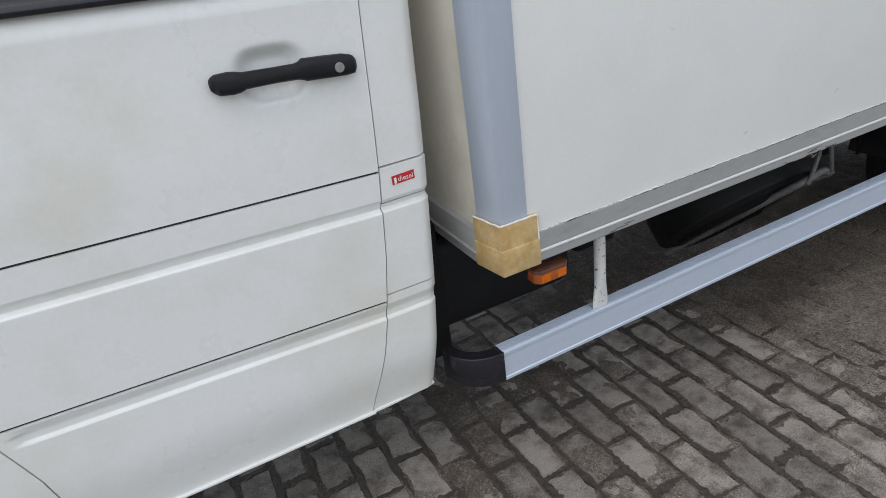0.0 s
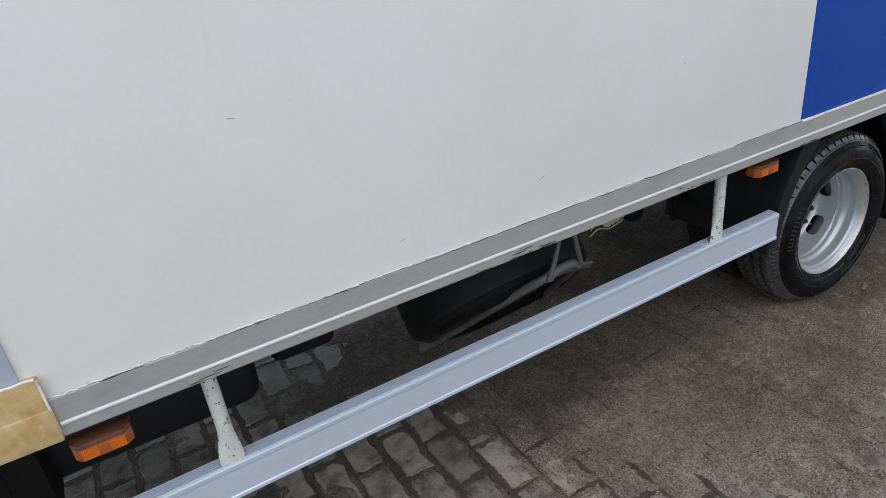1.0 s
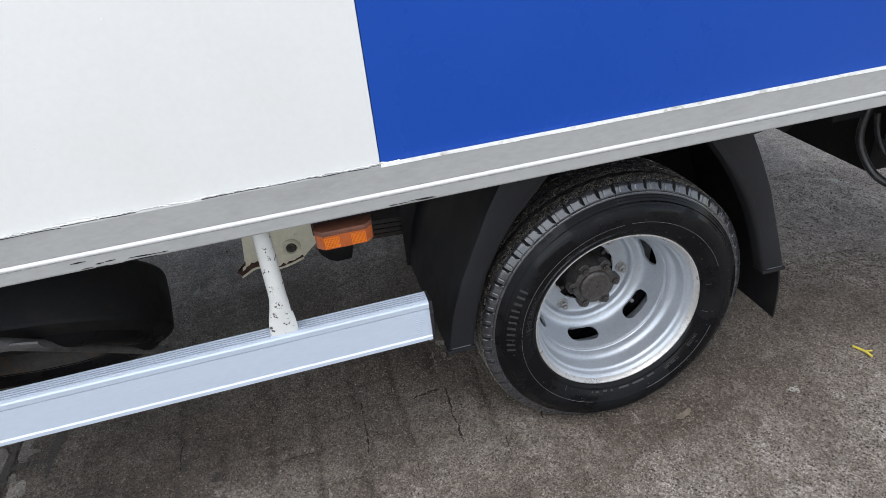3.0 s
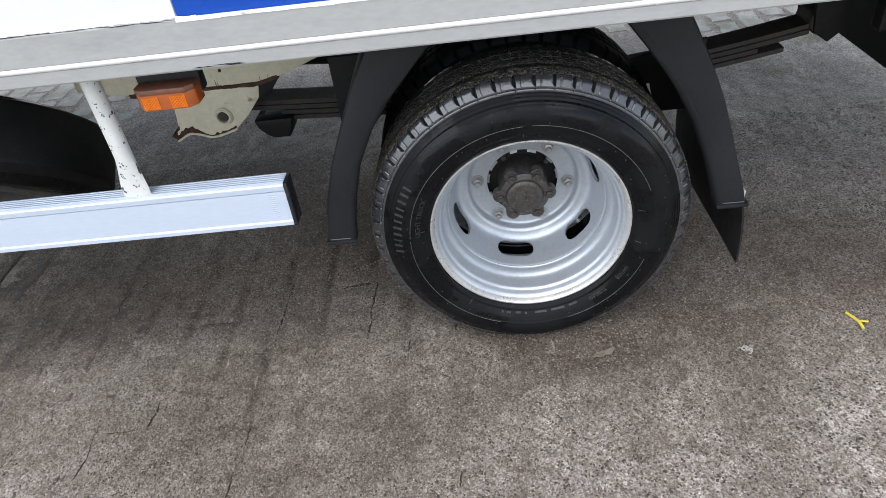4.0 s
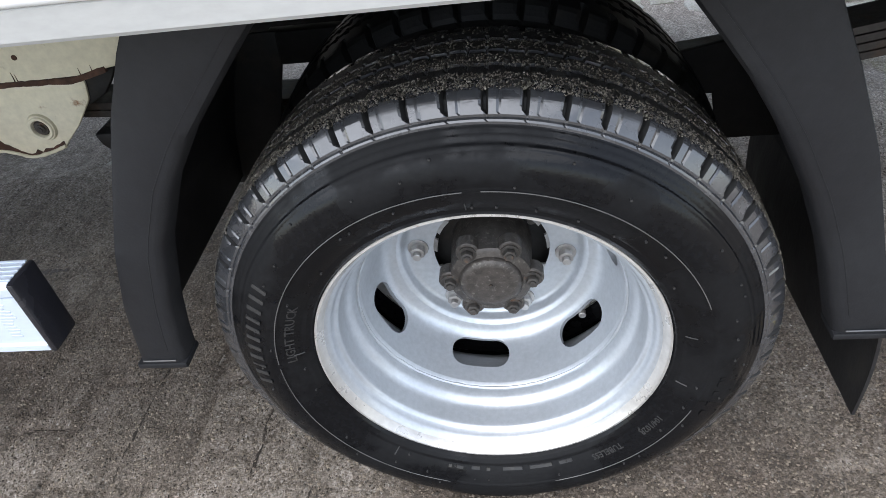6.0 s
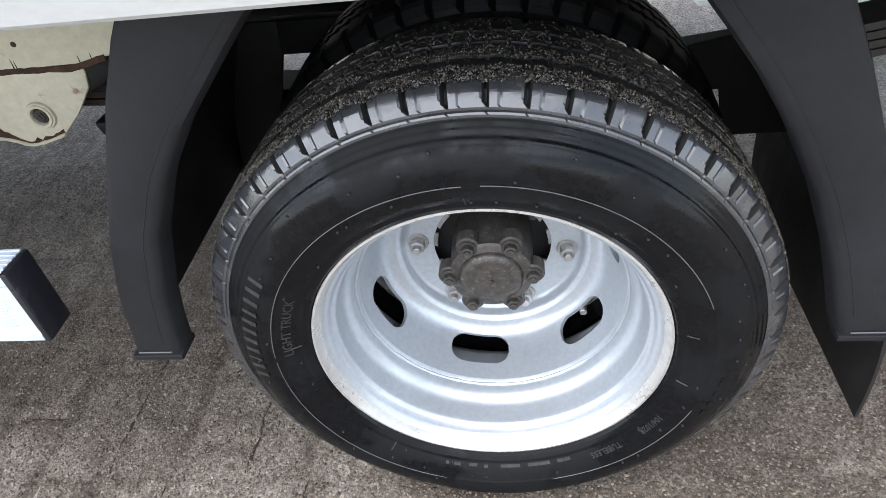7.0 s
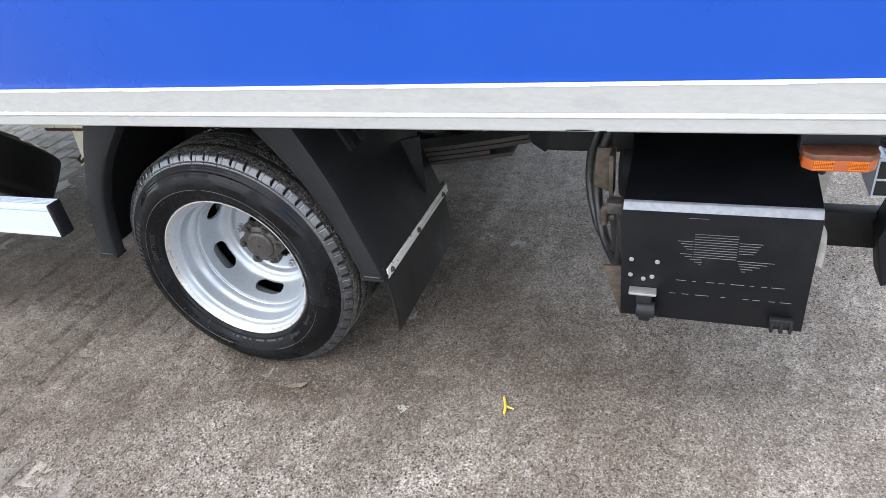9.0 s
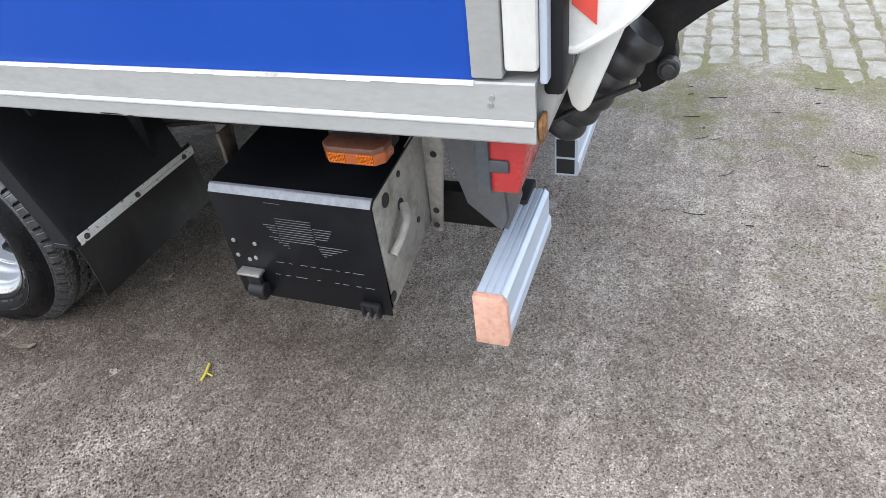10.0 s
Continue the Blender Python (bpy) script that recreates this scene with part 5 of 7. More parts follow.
def tyre_wall(r):
    return float(np.interp(r, (0.200, 0.212, 0.221, 0.232, 0.243, 0.255, 0.266, 0.276, 0.291), (0.012, 0.002, -0.0040, -0.0095, -0.0134, -0.0150, -0.0138, -0.0105, 0.0015))) - 0.0004


arc_marks(letters("LIGHT TRUCK", 0.0145, 0.0007), 0.2265, radians(165), 1)
arc_marks(letters("TUBELESS", 0.0105, 0.0007), 0.2240, radians(-52), 1)
arc_marks(letters("104/102R", 0.0100, 0.0007), 0.2240, radians(-33), 1)
for k, (deg, w) in enumerate(((194, 0.011), (190.8, 0.012), (188, 0.005), (185, 0.012), (181.6, 0.012), (178.2, 0.011), (175, 0.011), (171.8, 0.010), (168.2, 0.013), (164.6, 0.012), (161.3, 0.011))):
    bm = bmesh.new()
    box(bm, -w * 0.23, w * 0.23, -0.0007, 0.0008, 0.0, 0.0150)
    for v in bm.verts:
        r, a = 0.263 + 1.15 * v.co.z, radians(deg - 11) - v.co.x / 0.27
        v.co = Vector((r * math.cos(a), tyre_wall(r) + v.co.y - 0.0014, r * math.sin(a)))
    part("raised_bar", bm, SCUFF, outer, local=True)
for k, (deg, w) in enumerate(((-8, 0.014), (-12, 0.012), (-16, 0.012), (-20, 0.012), (-6, 0.004))):
    bm = bmesh.new()
    box(bm, -w * 0.36, w * 0.36, -0.0007, 0.0008, 0.0, 0.020)
    for v in bm.verts:
        r, a = 0.258 + v.co.z, radians(deg) - v.co.x / 0.27
        v.co = Vector((r * math.cos(a), tyre_wall(r) + v.co.y - 0.0003, r * math.sin(a)))
    part("raised_bar", bm, RUBBER, outer, local=True)
# small print that nobody can read, as bars
for deg, w, r in ((-108, 0.004, 0.221), (-104.5, 0.009, 0.221), (-99, 0.011, 0.220), (-94.5, 0.005, 0.221), (-86, 0.026, 0.220), (-76, 0.030, 0.220), (-67, 0.018, 0.220)):
    bm = bmesh.new()
    box(bm, -w / 2, w / 2, -0.0006, 0.0006, 0.0, 0.0042)
    bmesh.ops.subdivide_edges(bm, edges=[e for e in bm.edges if abs(e.verts[0].co.x - e.verts[1].co.x) > 0.001], cuts=3)
    for v in bm.verts:
        q, a = r + v.co.z, radians(deg) - v.co.x / r
        v.co = Vector((q * math.cos(a), tyre_wall(q) + v.co.y - 0.0004, q * math.sin(a)))
    part("raised_bar", bm, HOSE, outer, local=True)
bm = bmesh.new()
rng = random.Random(21)
for k in range(64):
    a, r = math.tau * (k + rng.random() * 0.6) / 64, rng.choice((0.222, 0.238, 0.252, 0.268, 0.281))
    drum(bm, 0.0013, tyre_wall(r) + 0.001, tyre_wall(r) - 0.0022, (r * math.cos(a), 0, r * math.sin(a)), 6)
for deg in (174, 92, -128, -12, 8):
    a = radians(deg)
    tube(bm, [(q * math.cos(a), tyre_wall(q) - 0.0002, q * math.sin(a)) for q in (0.207, 0.214, 0.222, 0.229)], 0.0008, 6)
tagged(part("mould_nibs", bm, SCUFF, outer, "fine rubber nibs and mould lines", local=True), kind="stuff")
# light caught by the moulded ring, painted as a paler line
bm = bmesh.new()
for start, end in ((20, 88), (92, 176), (178, 255), (262, 340)):
    tube(bm, [(0.2465 * math.cos(radians(d)), tyre_wall(0.2465) - 0.0013, 0.2465 * math.sin(radians(d))) for d in range(start, end + 1, 2)], 0.0006, 5)
tagged(part("mould_line", bm, LINE, outer, "thin moulding line round the tyre wall, its caught light painted pale", local=True), kind="stuff")
# grit stuck all over the tread
bm = bmesh.new()
rng = random.Random(33)
octa = [(1, 0, 0), (-1, 0, 0), (0, 1, 0), (0, -1, 0), (0, 0, 1), (0, 0, -1)]
eight = [(0, 2, 4), (2, 1, 4), (1, 3, 4), (3, 0, 4), (2, 0, 5), (1, 2, 5), (3, 1, 5), (0, 3, 5)]
points, faces = [], []
while len(points) < 6 * 28000:
    a = math.radians(rng.uniform(-62, 242))
    y = min(rng.uniform(0.0275, 0.17), rng.uniform(0.0275, 0.17))
    r = float(np.interp(abs(y - 0.099), (0.0, 0.029, 0.054, 0.069, 0.073), (0.3305, 0.3297, 0.3285, 0.3272, 0.3245))) + rng.uniform(-0.0006, 0.0006)
    s = rng.uniform(0.0005, 0.0014)
    if groove_gap(0.5 + (y - 0.099) / 0.539, (a / math.tau) % 1) < 0.0125:
        continue
    base = len(points)
    points += [(r * math.cos(a) + p[0] * s * rng.uniform(0.6, 1.3), y + p[1] * s * rng.uniform(0.6, 1.3), r * math.sin(a) + p[2] * s) for p in octa]
    faces += [tuple(base + q for q in f) for f in eight]
me = bpy.data.meshes.new("tread_grit")
me.from_pydata(points, [], faces)
me.materials.append(TREAD_GRIT)
grit = new("tread_grit", me)
grit.parent = outer
tagged(grit, "fine grit stuck in the tread", kind="stuff")
bm.free()
# caked mud along the shoulder
bm = bmesh.new()
rng = random.Random(31)
for k in range(1100):
    a = math.tau * rng.random()
    if math.sin(a) < -0.55:
        continue
    r, y, s = 0.3272 + rng.uniform(-0.0015, 0.0010), 0.031 + rng.uniform(-0.002, 0.007), rng.uniform(0.0007, 0.0022)
    m = Matrix.Translation((r * math.cos(a), y, r * math.sin(a))) @ Euler((rng.random() * 6, rng.random() * 6, rng.random() * 6)).to_matrix().to_4x4() @ Matrix.Diagonal((s, s * 0.7, s * 0.55, 1))
    bmesh.ops.create_icosphere(bm, subdivisions=1, radius=1, matrix=m)
tagged(part("caked_mud", bm, GRIT, outer, "dried mud and grit on the tyre shoulder", local=True), kind="stuff")

inner = holder("inner_wheel", (WX, 0.359, WZ), truck, "inner rear wheel in the shade")
tyre(inner, LUGS * 8, 80, 0.0, plain=True)
rim(inner)
far_wheel = holder("far_wheel", (WX, 1.99, WZ), truck, "far rear wheel")
far_wheel.rotation_euler = (0, 0, math.pi)
tyre(far_wheel, LUGS * 5, 50, 0.0)
rim(far_wheel)
far_inner = holder("far_wheel", (WX, 1.755, WZ), truck, "far inner rear wheel")
far_inner.rotation_euler = (0, 0, math.pi)
tyre(far_inner, LUGS * 5, 50, 0.0)

# ---- mudguard and flap ----
ARCH_OUT = {-1: [(0.333, 0.410), (0.40, 0.399), (0.43, 0.393), (0.505, 0.369), (0.584, 0.335), (0.656, 0.303), (0.712, 0.272), (0.80, 0.214)],
            1: [(0.326, 0.434), (0.365, 0.424), (0.475, 0.388), (0.554, 0.362), (0.636, 0.326), (0.702, 0.293), (0.735, 0.275), (0.80, 0.235)]}
ARCH_IN = {-1: [(0.333, 0.352), (0.373, 0.347), (0.43, 0.335), (0.506, 0.312), (0.578, 0.276), (0.628, 0.240), (0.678, 0.195), (0.719, 0.157), (0.78, 0.09)],
           1: [(0.326, 0.376), (0.396, 0.355), (0.445, 0.339), (0.513, 0.311), (0.581, 0.275), (0.629, 0.244), (0.674, 0.210), (0.712, 0.180), (0.75, 0.146), (0.78, 0.12)]}
ARCH_FOOT, ARCH_FACE = {-1: 0.338, 1: 0.331}, {-1: 0.037, 1: 0.058}


def mudguard():
    """A black plastic arch over the twin wheels: a rounded front lip and a deep roof."""
    # one moulded arch: both legs and the hidden roof between them
    bm = bmesh.new()
    for side in (-1, 1):
        rows = []
        for k in range(37):
            z = ARCH_FOOT[side] + (0.772 - ARCH_FOOT[side]) * k / 36
            xo, xi = lerp_table(ARCH_OUT[side], z), lerp_table(ARCH_IN[side], z)
            line = [(xi, 0.112), (xi, 0.086), (xi + 0.004, 0.081), (xi + 0.012, 0.079), (xo - 0.010, 0.079), (xo - 0.003, 0.082), (xo, 0.090), (xo + 0.001, 0.110), (xo + 0.003, 0.20), (xo + 0.004, 0.40), (xo + 0.004, 0.560), (xo - 0.004, 0.560), (xo - 0.004, 0.40), (xo - 0.005, 0.20), (xo - 0.008, 0.116)]
            rows.append([bm.verts.new((side * x, y + (ARCH_FACE[side] if y < 0.3 else 0.004), z)) for x, y in line])
        n = len(rows[0])
        for a, b in zip(rows, rows[1:]):
            for k in range(n):
                bm.faces.new((a[k], a[(k + 1) % n], b[(k + 1) % n], b[k]))
        bm.faces.new(rows[0]), bm.faces.new(rows[-1])
        if side < 0:
            ob = part("mudguard", bm, BLACK, truck, "black plastic wheel arch mudguard", smooth=True)
        else:
            part("rear_leg", bm, BLACK, ob, smooth=True)
        bm = bmesh.new()
    box(bm, -0.20, 0.235, 0.10, 0.56, 0.768, 0.774)
    part("arch_roof", bm, BLACK, ob)
    # pressed ribs on the rear face
    for y in (0.27, 0.33):
        bm = bmesh.new()
        path = [(lerp_table(ARCH_OUT[1], 0.60 + 0.02 * k), 0.60 + 0.02 * k) for k in range(8)]
        prism(bm, [(x - 0.002, z) for x, z in path] + [(x + 0.012, z) for x, z in reversed(path)], y - 0.012, y + 0.012, "y", bevel=0.003)
        part("pressed_rib", bm, BLACK, ob, smooth=True)
    for side in (-1, 1):
        bm = bmesh.new()
        xo, xi = side * ARCH_OUT[side][0][1], side * ARCH_IN[side][0][1]
        y, z = 0.079 + ARCH_FACE[side], ARCH_FOOT[side]
        box(bm, min(xo, xi) - 0.002, max(xo, xi) + 0.002, y - 0.002, y + 0.036, z - 0.007, z + 0.0015, 0.002)
        part("rim_edge", bm, BLACK, ob, smooth=True)
        bm = bmesh.new()
        tube(bm, [(xi + (xo - xi) * (0.15 + 0.7 * k / 4), y - 0.0015, z + 0.0065) for k in range(5)], 0.0010, 6)
        part("moulded_line", bm, GREY, ob)
        # crease that follows the inner lip
        bm = bmesh.new()
        levels = [0.36 + 0.02 * k for k in range(20)]
        tube(bm, [(side * (lerp_table(ARCH_IN[side], q) + 0.017), y + 0.0004, q) for q in levels], 0.0009, 6)
        part("lip_crease", bm, BLACK, ob, smooth=True)
    return ob


mudguard()

# rubber flap behind the wheel, its upper edge clamped by a painted strip
bm = bmesh.new()
rows = []
for k in range(13):
    t = k / 12
    z = 0.352 - 0.183 * t
    row = []
    for j in range(9):
        y = 0.150 + (0.600 - 0.150) * j / 8
        x = 0.424 + 0.006 * t + 0.010 * math.sin(3 * t) * math.sin(1 + j * 0.6) + 0.008 * t * t
        row.append((x, y, z))
    rows.append(row)
front = [[bm.verts.new(p) for p in r] for r in rows]
rear = [[bm.verts.new((p[0] + 0.004, p[1], p[2])) for p in r] for r in rows]
for g in (front, rear):
    for a, b in zip(g, g[1:]):
        for k in range(8):
            bm.faces.new((a[k], a[k + 1], b[k + 1], b[k]))
ring = lambda g: [g[0][k] for k in range(9)] + [g[k][8] for k in range(1, 13)] + [g[12][k] for k in range(7, -1, -1)] + [g[k][0] for k in range(11, 0, -1)]
a, b = ring(front), ring(rear)
for k in range(len(a)):
    bm.faces.new((a[k], a[(k + 1) % len(a)], b[(k + 1) % len(a)], b[k]))
flap = part("mud_flap", bm, FLAP, truck, "black rubber mud flap, splashed", smooth=True)
bm = bmesh.new()
box(bm, 0.4330, 0.4365, 0.160, 0.598, 0.320, 0.346, 0.001)
part("clamp_strip", bm, LEG, flap, "pale painted clamp strip", smooth=True)
bm = bmesh.new()
bolt_mesh(bm, 0.0058, 0.006, (0, 0, 0), "x")
bolt = part("strip_bolt", bm, RUSTY, flap, "rusty bolt", smooth=True)
for k, y in enumerate((0.182, 0.362, 0.555)):
    m = pose(0.4368, y, 0.333)
    if k:
        again(bolt, m)
    else:
        bolt.matrix_basis = m

# ---- chassis, springs and axle ----
stand(0.0, 0.02, -0.003)
for name, y0, y1 in (("chassis_rail", 0.60, 0.67), ("chassis_rail", 1.43, 1.50)):
    bm = bmesh.new()
    prism(bm, [(y0, 0.60), (y1, 0.60), (y1, 0.612), (y0 + 0.012, 0.612), (y0 + 0.012, 0.728), (y1, 0.728), (y1, 0.740), (y0, 0.740)], -2.70, 1.45, "x", bevel=0.002)
    part(name, bm, CHASSIS, truck, "black steel chassis rail")
for x in (-2.3, -1.55, -0.85, -0.2, 0.55, 0.95, 1.40):
    bm = bmesh.new()
    box(bm, x - 0.035, x + 0.035, 0.145, BW - 0.06, 0.735, 0.766, 0.004)
    part("cross_member", bm, CHASSIS, truck, "black floor cross member")
for y in (0.545, 1.545):
    # leaf pack bowed down to the axle, eyes at both ends
    spring = None
    for n, (reach, drop) in enumerate(((0.70, 0.0), (0.69, 0.014), (0.58, 0.028), (0.64, 0.042))):
        bm = bmesh.new()
        rows = []
        for k in range(41):
            u = -1 + 2 * k / 40
            x = WX + u * reach
            z = 0.430 + (0.080 if u > 0 else 0.030) * (abs(u * reach) / 0.70) ** 1.7 - drop
            rows.append([bm.verts.new(p) for p in ((x, y, z), (x, y + 0.07, z), (x, y + 0.07, z + 0.011), (x, y, z + 0.011))])
        for a, b in zip(rows, rows[1:]):
            for k in range(4):
                bm.faces.new((a[k], a[(k + 1) % 4], b[(k + 1) % 4], b[k]))
        bm.faces.new(rows[0]), bm.faces.new(rows[-1])
        if n == 0:
            drum(bm, 0.030, y - 0.005, y + 0.075, (WX + 0.715, 0, 0.520), 20)
            drum(bm, 0.030, y - 0.005, y + 0.075, (WX - 0.709, 0, 0.460), 20)
            spring = part("leaf_spring", bm, SPRING, truck, "rusty leaf spring pack", smooth=True)
        else:
            part("spring_leaf", bm, SPRING, spring, smooth=True)
    bm = bmesh.new()
    box(bm, WX - 0.06, WX + 0.06, y - 0.015, y + 0.085, 0.36, 0.40, 0.005)
    for sx in (-0.045, 0.045):
        for sy in (-0.008, 0.078):
            tube(bm, [(WX + sx, y + sy, 0.34), (WX + sx, y + sy, 0.50)], 0.007, 8)
    part("spring_clamp", bm, SPRING, spring, smooth=True)
    # shackle hanger behind
    bm = bmesh.new()
    prism(bm, [(0.675, 0.70), (0.79, 0.70), (0.765, 0.50), (0.735, 0.475), (0.70, 0.50)], y - 0.012, y + 0.002, "y", bevel=0.002)
    prism(bm, [(0.675, 0.70), (0.79, 0.70), (0.765, 0.50), (0.735, 0.475), (0.70, 0.50)], y + 0.072, y + 0.086, "y", bevel=0.002)
    part("spring_hanger", bm, CHASSIS, spring, smooth=True)
bm = bmesh.new()
lathe(bm, [(0.0, 0.50), (0.062, 0.50), (0.062, 0.60), (0.055, 0.62), (0.055, 0.86), (0.10, 0.95), (0.135, 1.0), (0.145, 1.05), (0.135, 1.10), (0.10, 1.15), (0.055, 1.24), (0.055, 1.50), (0.062, 1.52), (0.062, 1.60), (0.0, 1.60)], 28, (WX, 0, WZ))
part("rear_axle", bm, CHASSIS, truck, "black rear axle", smooth=True)
bm = bmesh.new()
tube(bm, curve_points([(-2.9, 1.05, 0.50), (-1.6, 1.05, 0.46), (-0.1, 1.05, 0.36)], 4), 0.04, 14)
part("drive_shaft", bm, CHASSIS, truck, smooth=True)
# bump stop plate by the inner wheel
bm = bmesh.new()
prism(bm, [(0.20, 0.503), (0.286, 0.520), (0.430, 0.549), (0.425, 0.381), (0.336, 0.381), (0.328, 0.388), (0.324, 0.400), (0.315, 0.456), (0.20, 0.452)], 0.452, 0.460, "y", bevel=0.002)
part("inner_splash_plate", bm, CHASSIS, truck, "black inner splash plate", smooth=True)
bm = bmesh.new()
prism(bm, [(-0.42, 0.575), (-0.284, 0.575), (-0.287, 0.525), (-0.304, 0.469), (-0.318, 0.42), (-0.398, 0.329), (-0.42, 0.329)], 0.496, 0.504, "y", bevel=0.002)
part("inner_splash_plate", bm, CHASSIS, truck, "black inner splash plate", smooth=True)
bm = bmesh.new()
box(bm, -0.30, 0.10, 0.50, 0.525, 0.523, 0.573, 0.004)
part("frame_side_member", bm, CHASSIS, truck, "black frame side member", smooth=True)

# cream spring bracket under its outrigger, rusted along the seam and the foot
FOOT = [(-0.680, 0.4205), (-0.711, 0.411), (-0.747, 0.405), (-0.773, 0.414), (-0.801, 0.419), (-0.833, 0.404)]
bm = bmesh.new()
prism(bm, [(-0.812, 0.548), (-0.597, 0.548), (-0.598, 0.520), (-0.604, 0.496), (-0.641, 0.455)] + FOOT + [(-0.849, 0.417), (-0.823, 0.433), (-0.818, 0.483)], 0.496, 0.502, "y", bevel=0.0015)
bracket = part("spring_bracket", bm, BRACKET, truck, "cream painted spring bracket, rusting", smooth=True)
bm = bmesh.new()
lathe(bm, [(0.0130, 0.502), (0.0130, 0.4935), (0.0150, 0.4895), (0.0190, 0.4890), (0.0205, 0.4915), (0.0222, 0.4915), (0.0240, 0.4960), (0.0240, 0.502)], 32, (-0.704, 0, 0.456), closed=True)
part("boss", bm, BRACKET, bracket, smooth=True)
bm = bmesh.new()
drum(bm, 0.0134, 0.4945, 0.500, (-0.704, 0, 0.456), 20)
part("bolt_hole", bm, CAVE, bracket, "dark rusty bolt hole", smooth=True)
bm = bmesh.new()
bolt_mesh(bm, 0.0082, 0.005, (-0.705, 0.4945, 0.455), stud=0.002)
part("bracket_bolt", bm, RUSTY, bracket, "dark rusty bolt head", smooth=True)
# bent pale lip along the foot, rust creeping up from it
bm = bmesh.new()
rng = random.Random(29)
foot = curve_points([(x, 0.4945, z) for x, z in FOOT + [(-0.838, 0.403)]], 5)
tube(bm, foot, 0.0030, 7, wave=lambda k: rng.uniform(0.75, 1.2))
part("foot_lip", bm, BRACKET, bracket, "bent pale lip", smooth=True)
bm = bmesh.new()
low, high = [], []
for p in foot:
    low.append((p.x, p.z + 0.0020))
    high.append((p.x, p.z + 0.0045 + 0.008 * rng.random() ** 2 + (0.010 * math.exp(-((p.x + 0.80) / 0.03) ** 2))))
prism(bm, low + high[::-1], 0.4952, 0.4962, "y")
prism(bm, [(-0.849, 0.417), (-0.823, 0.433), (-0.821, 0.444), (-0.829, 0.437), (-0.834, 0.418), (-0.836, 0.405)], 0.4950, 0.4962, "y")
tagged(part("foot_rust", bm, RUST, bracket, "brown rust creeping up from the foot"), kind="stuff")
bm = bmesh.new()
prism(bm, [(-1.02, 0.700), (-0.30, 0.700), (-0.40, 0.600), (-0.526, 0.553), (-0.582, 0.545), (-0.715, 0.542), (-0.92, 0.541), (-1.02, 0.56)], 0.474, 0.520, "y", bevel=0.004)
part("chassis_outrigger", bm, BRACKET, bracket, "cream painted chassis outrigger", smooth=True)
bm = bmesh.new()
prism(bm, [(-0.606, 0.545), (-0.530, 0.556), (-0.560, 0.520), (-0.575, 0.502), (-0.614, 0.484), (-0.604, 0.500)], 0.500, 0.512, "y", bevel=0.002)
part("corner_brace", bm, CHASSIS, bracket, "black corner brace", smooth=True)
# uneven rust band under the seam and thin runs above it
bm = bmesh.new()
rng = random.Random(17)
top, under, wide = [], [], 0.008
for k in range(61):
    x = -0.90 + 0.36 * k / 60
    wide += rng.uniform(-0.0010, 0.0010) + 0.15 * (0.0085 - wide)
    edge = 0.5415 + (0.0125 * max(0.0, (x + 0.60) / 0.06) ** 1.3 if x > -0.60 else 0.0)
    top.append((x, edge + 0.0015 + rng.uniform(0, 0.0016)))
    under.append((x, edge - wide * 0.8))
prism(bm, top + under[::-1], 0.4722, 0.4790, "y")
for k in range(8):
    x, h = rng.uniform(-0.86, -0.56), rng.uniform(0.006, 0.020)
    tube(bm, [(x, 0.4738, 0.543), (x + rng.uniform(-0.001, 0.001), 0.4738, 0.543 + h * 0.5), (x, 0.4740, 0.543 + h)], rng.uniform(0.0006, 0.0013), 5, wave=lambda k: 1.2 - 0.4 * k)
drum(bm, 0.004, 0.4745, 0.4722, (-0.668, 0, 0.580), 12)
tagged(part("seam_rust", bm, RUST, bracket, "dark rust along the seam"), kind="stuff")
# worn stop hanging below the spring
bm = bmesh.new()
prism(bm, [(-0.645, 0.424), (-0.638, 0.402), (-0.618, 0.380), (-0.600, 0.372), (-0.560, 0.372), (-0.545, 0.424)], 0.520, 0.60, "y", bevel=0.006)
part("spring_stop", bm, CHASSIS, truck, "black stop under the spring", smooth=True)

# fuel tank behind the cab
stand(-0.028, 0.014, 0.0)
bm = bmesh.new()
box(bm, -2.85, -2.04, 0.36, 0.58, 0.385, 0.70, 0.05, 4)
part("fuel_tank", bm, BLACK, truck, "black plastic fuel tank", smooth=True)
bm = bmesh.new()
box(bm, -1.99, -1.80, 0.42, 0.58, 0.43, 0.70, 0.035, 4)
part("air_filter", bm, CHASSIS, truck, "black air filter housing", smooth=True)

stand(-0.009, 0.014, -0.004)
# ---- spare wheel slung at a slant in its carrier, the outer edge high ----
spare = holder("spare_wheel", (-1.300, 0.425, 0.442), truck, "spare wheel slung at a slant under the load floor")
spare.rotation_euler = (radians(47), 0, 0)
spare.scale = (0.92, 0.92, 0.92)
tyre(spare, LUGS * 4, 60, -0.099, fine=False, plain=True)
bm = bmesh.new()
lathe(bm, [(0.203, -0.090), (0.196, -0.080), (0.188, -0.05), (0.185, 0.0), (0.17, 0.04), (0.08, 0.05), (0.0, 0.05)], 64)
part("rim", bm, SPRING, spare, "dark steel rim", smooth=True, local=True)
bm = bmesh.new()
tube(bm, curve_points([(-1.286, 0.120, 0.775), (-1.287, 0.092, 0.712), (-1.314, 0.090, 0.620), (-1.326, 0.094, 0.596), (-1.309, 0.098, 0.592)], 5), 0.0070, 8)
tube(bm, curve_points([(-1.232, 0.120, 0.775), (-1.237, 0.092, 0.704), (-1.220, 0.090, 0.622), (-1.214, 0.094, 0.604), (-1.229, 0.098, 0.600)], 5), 0.0070, 8)
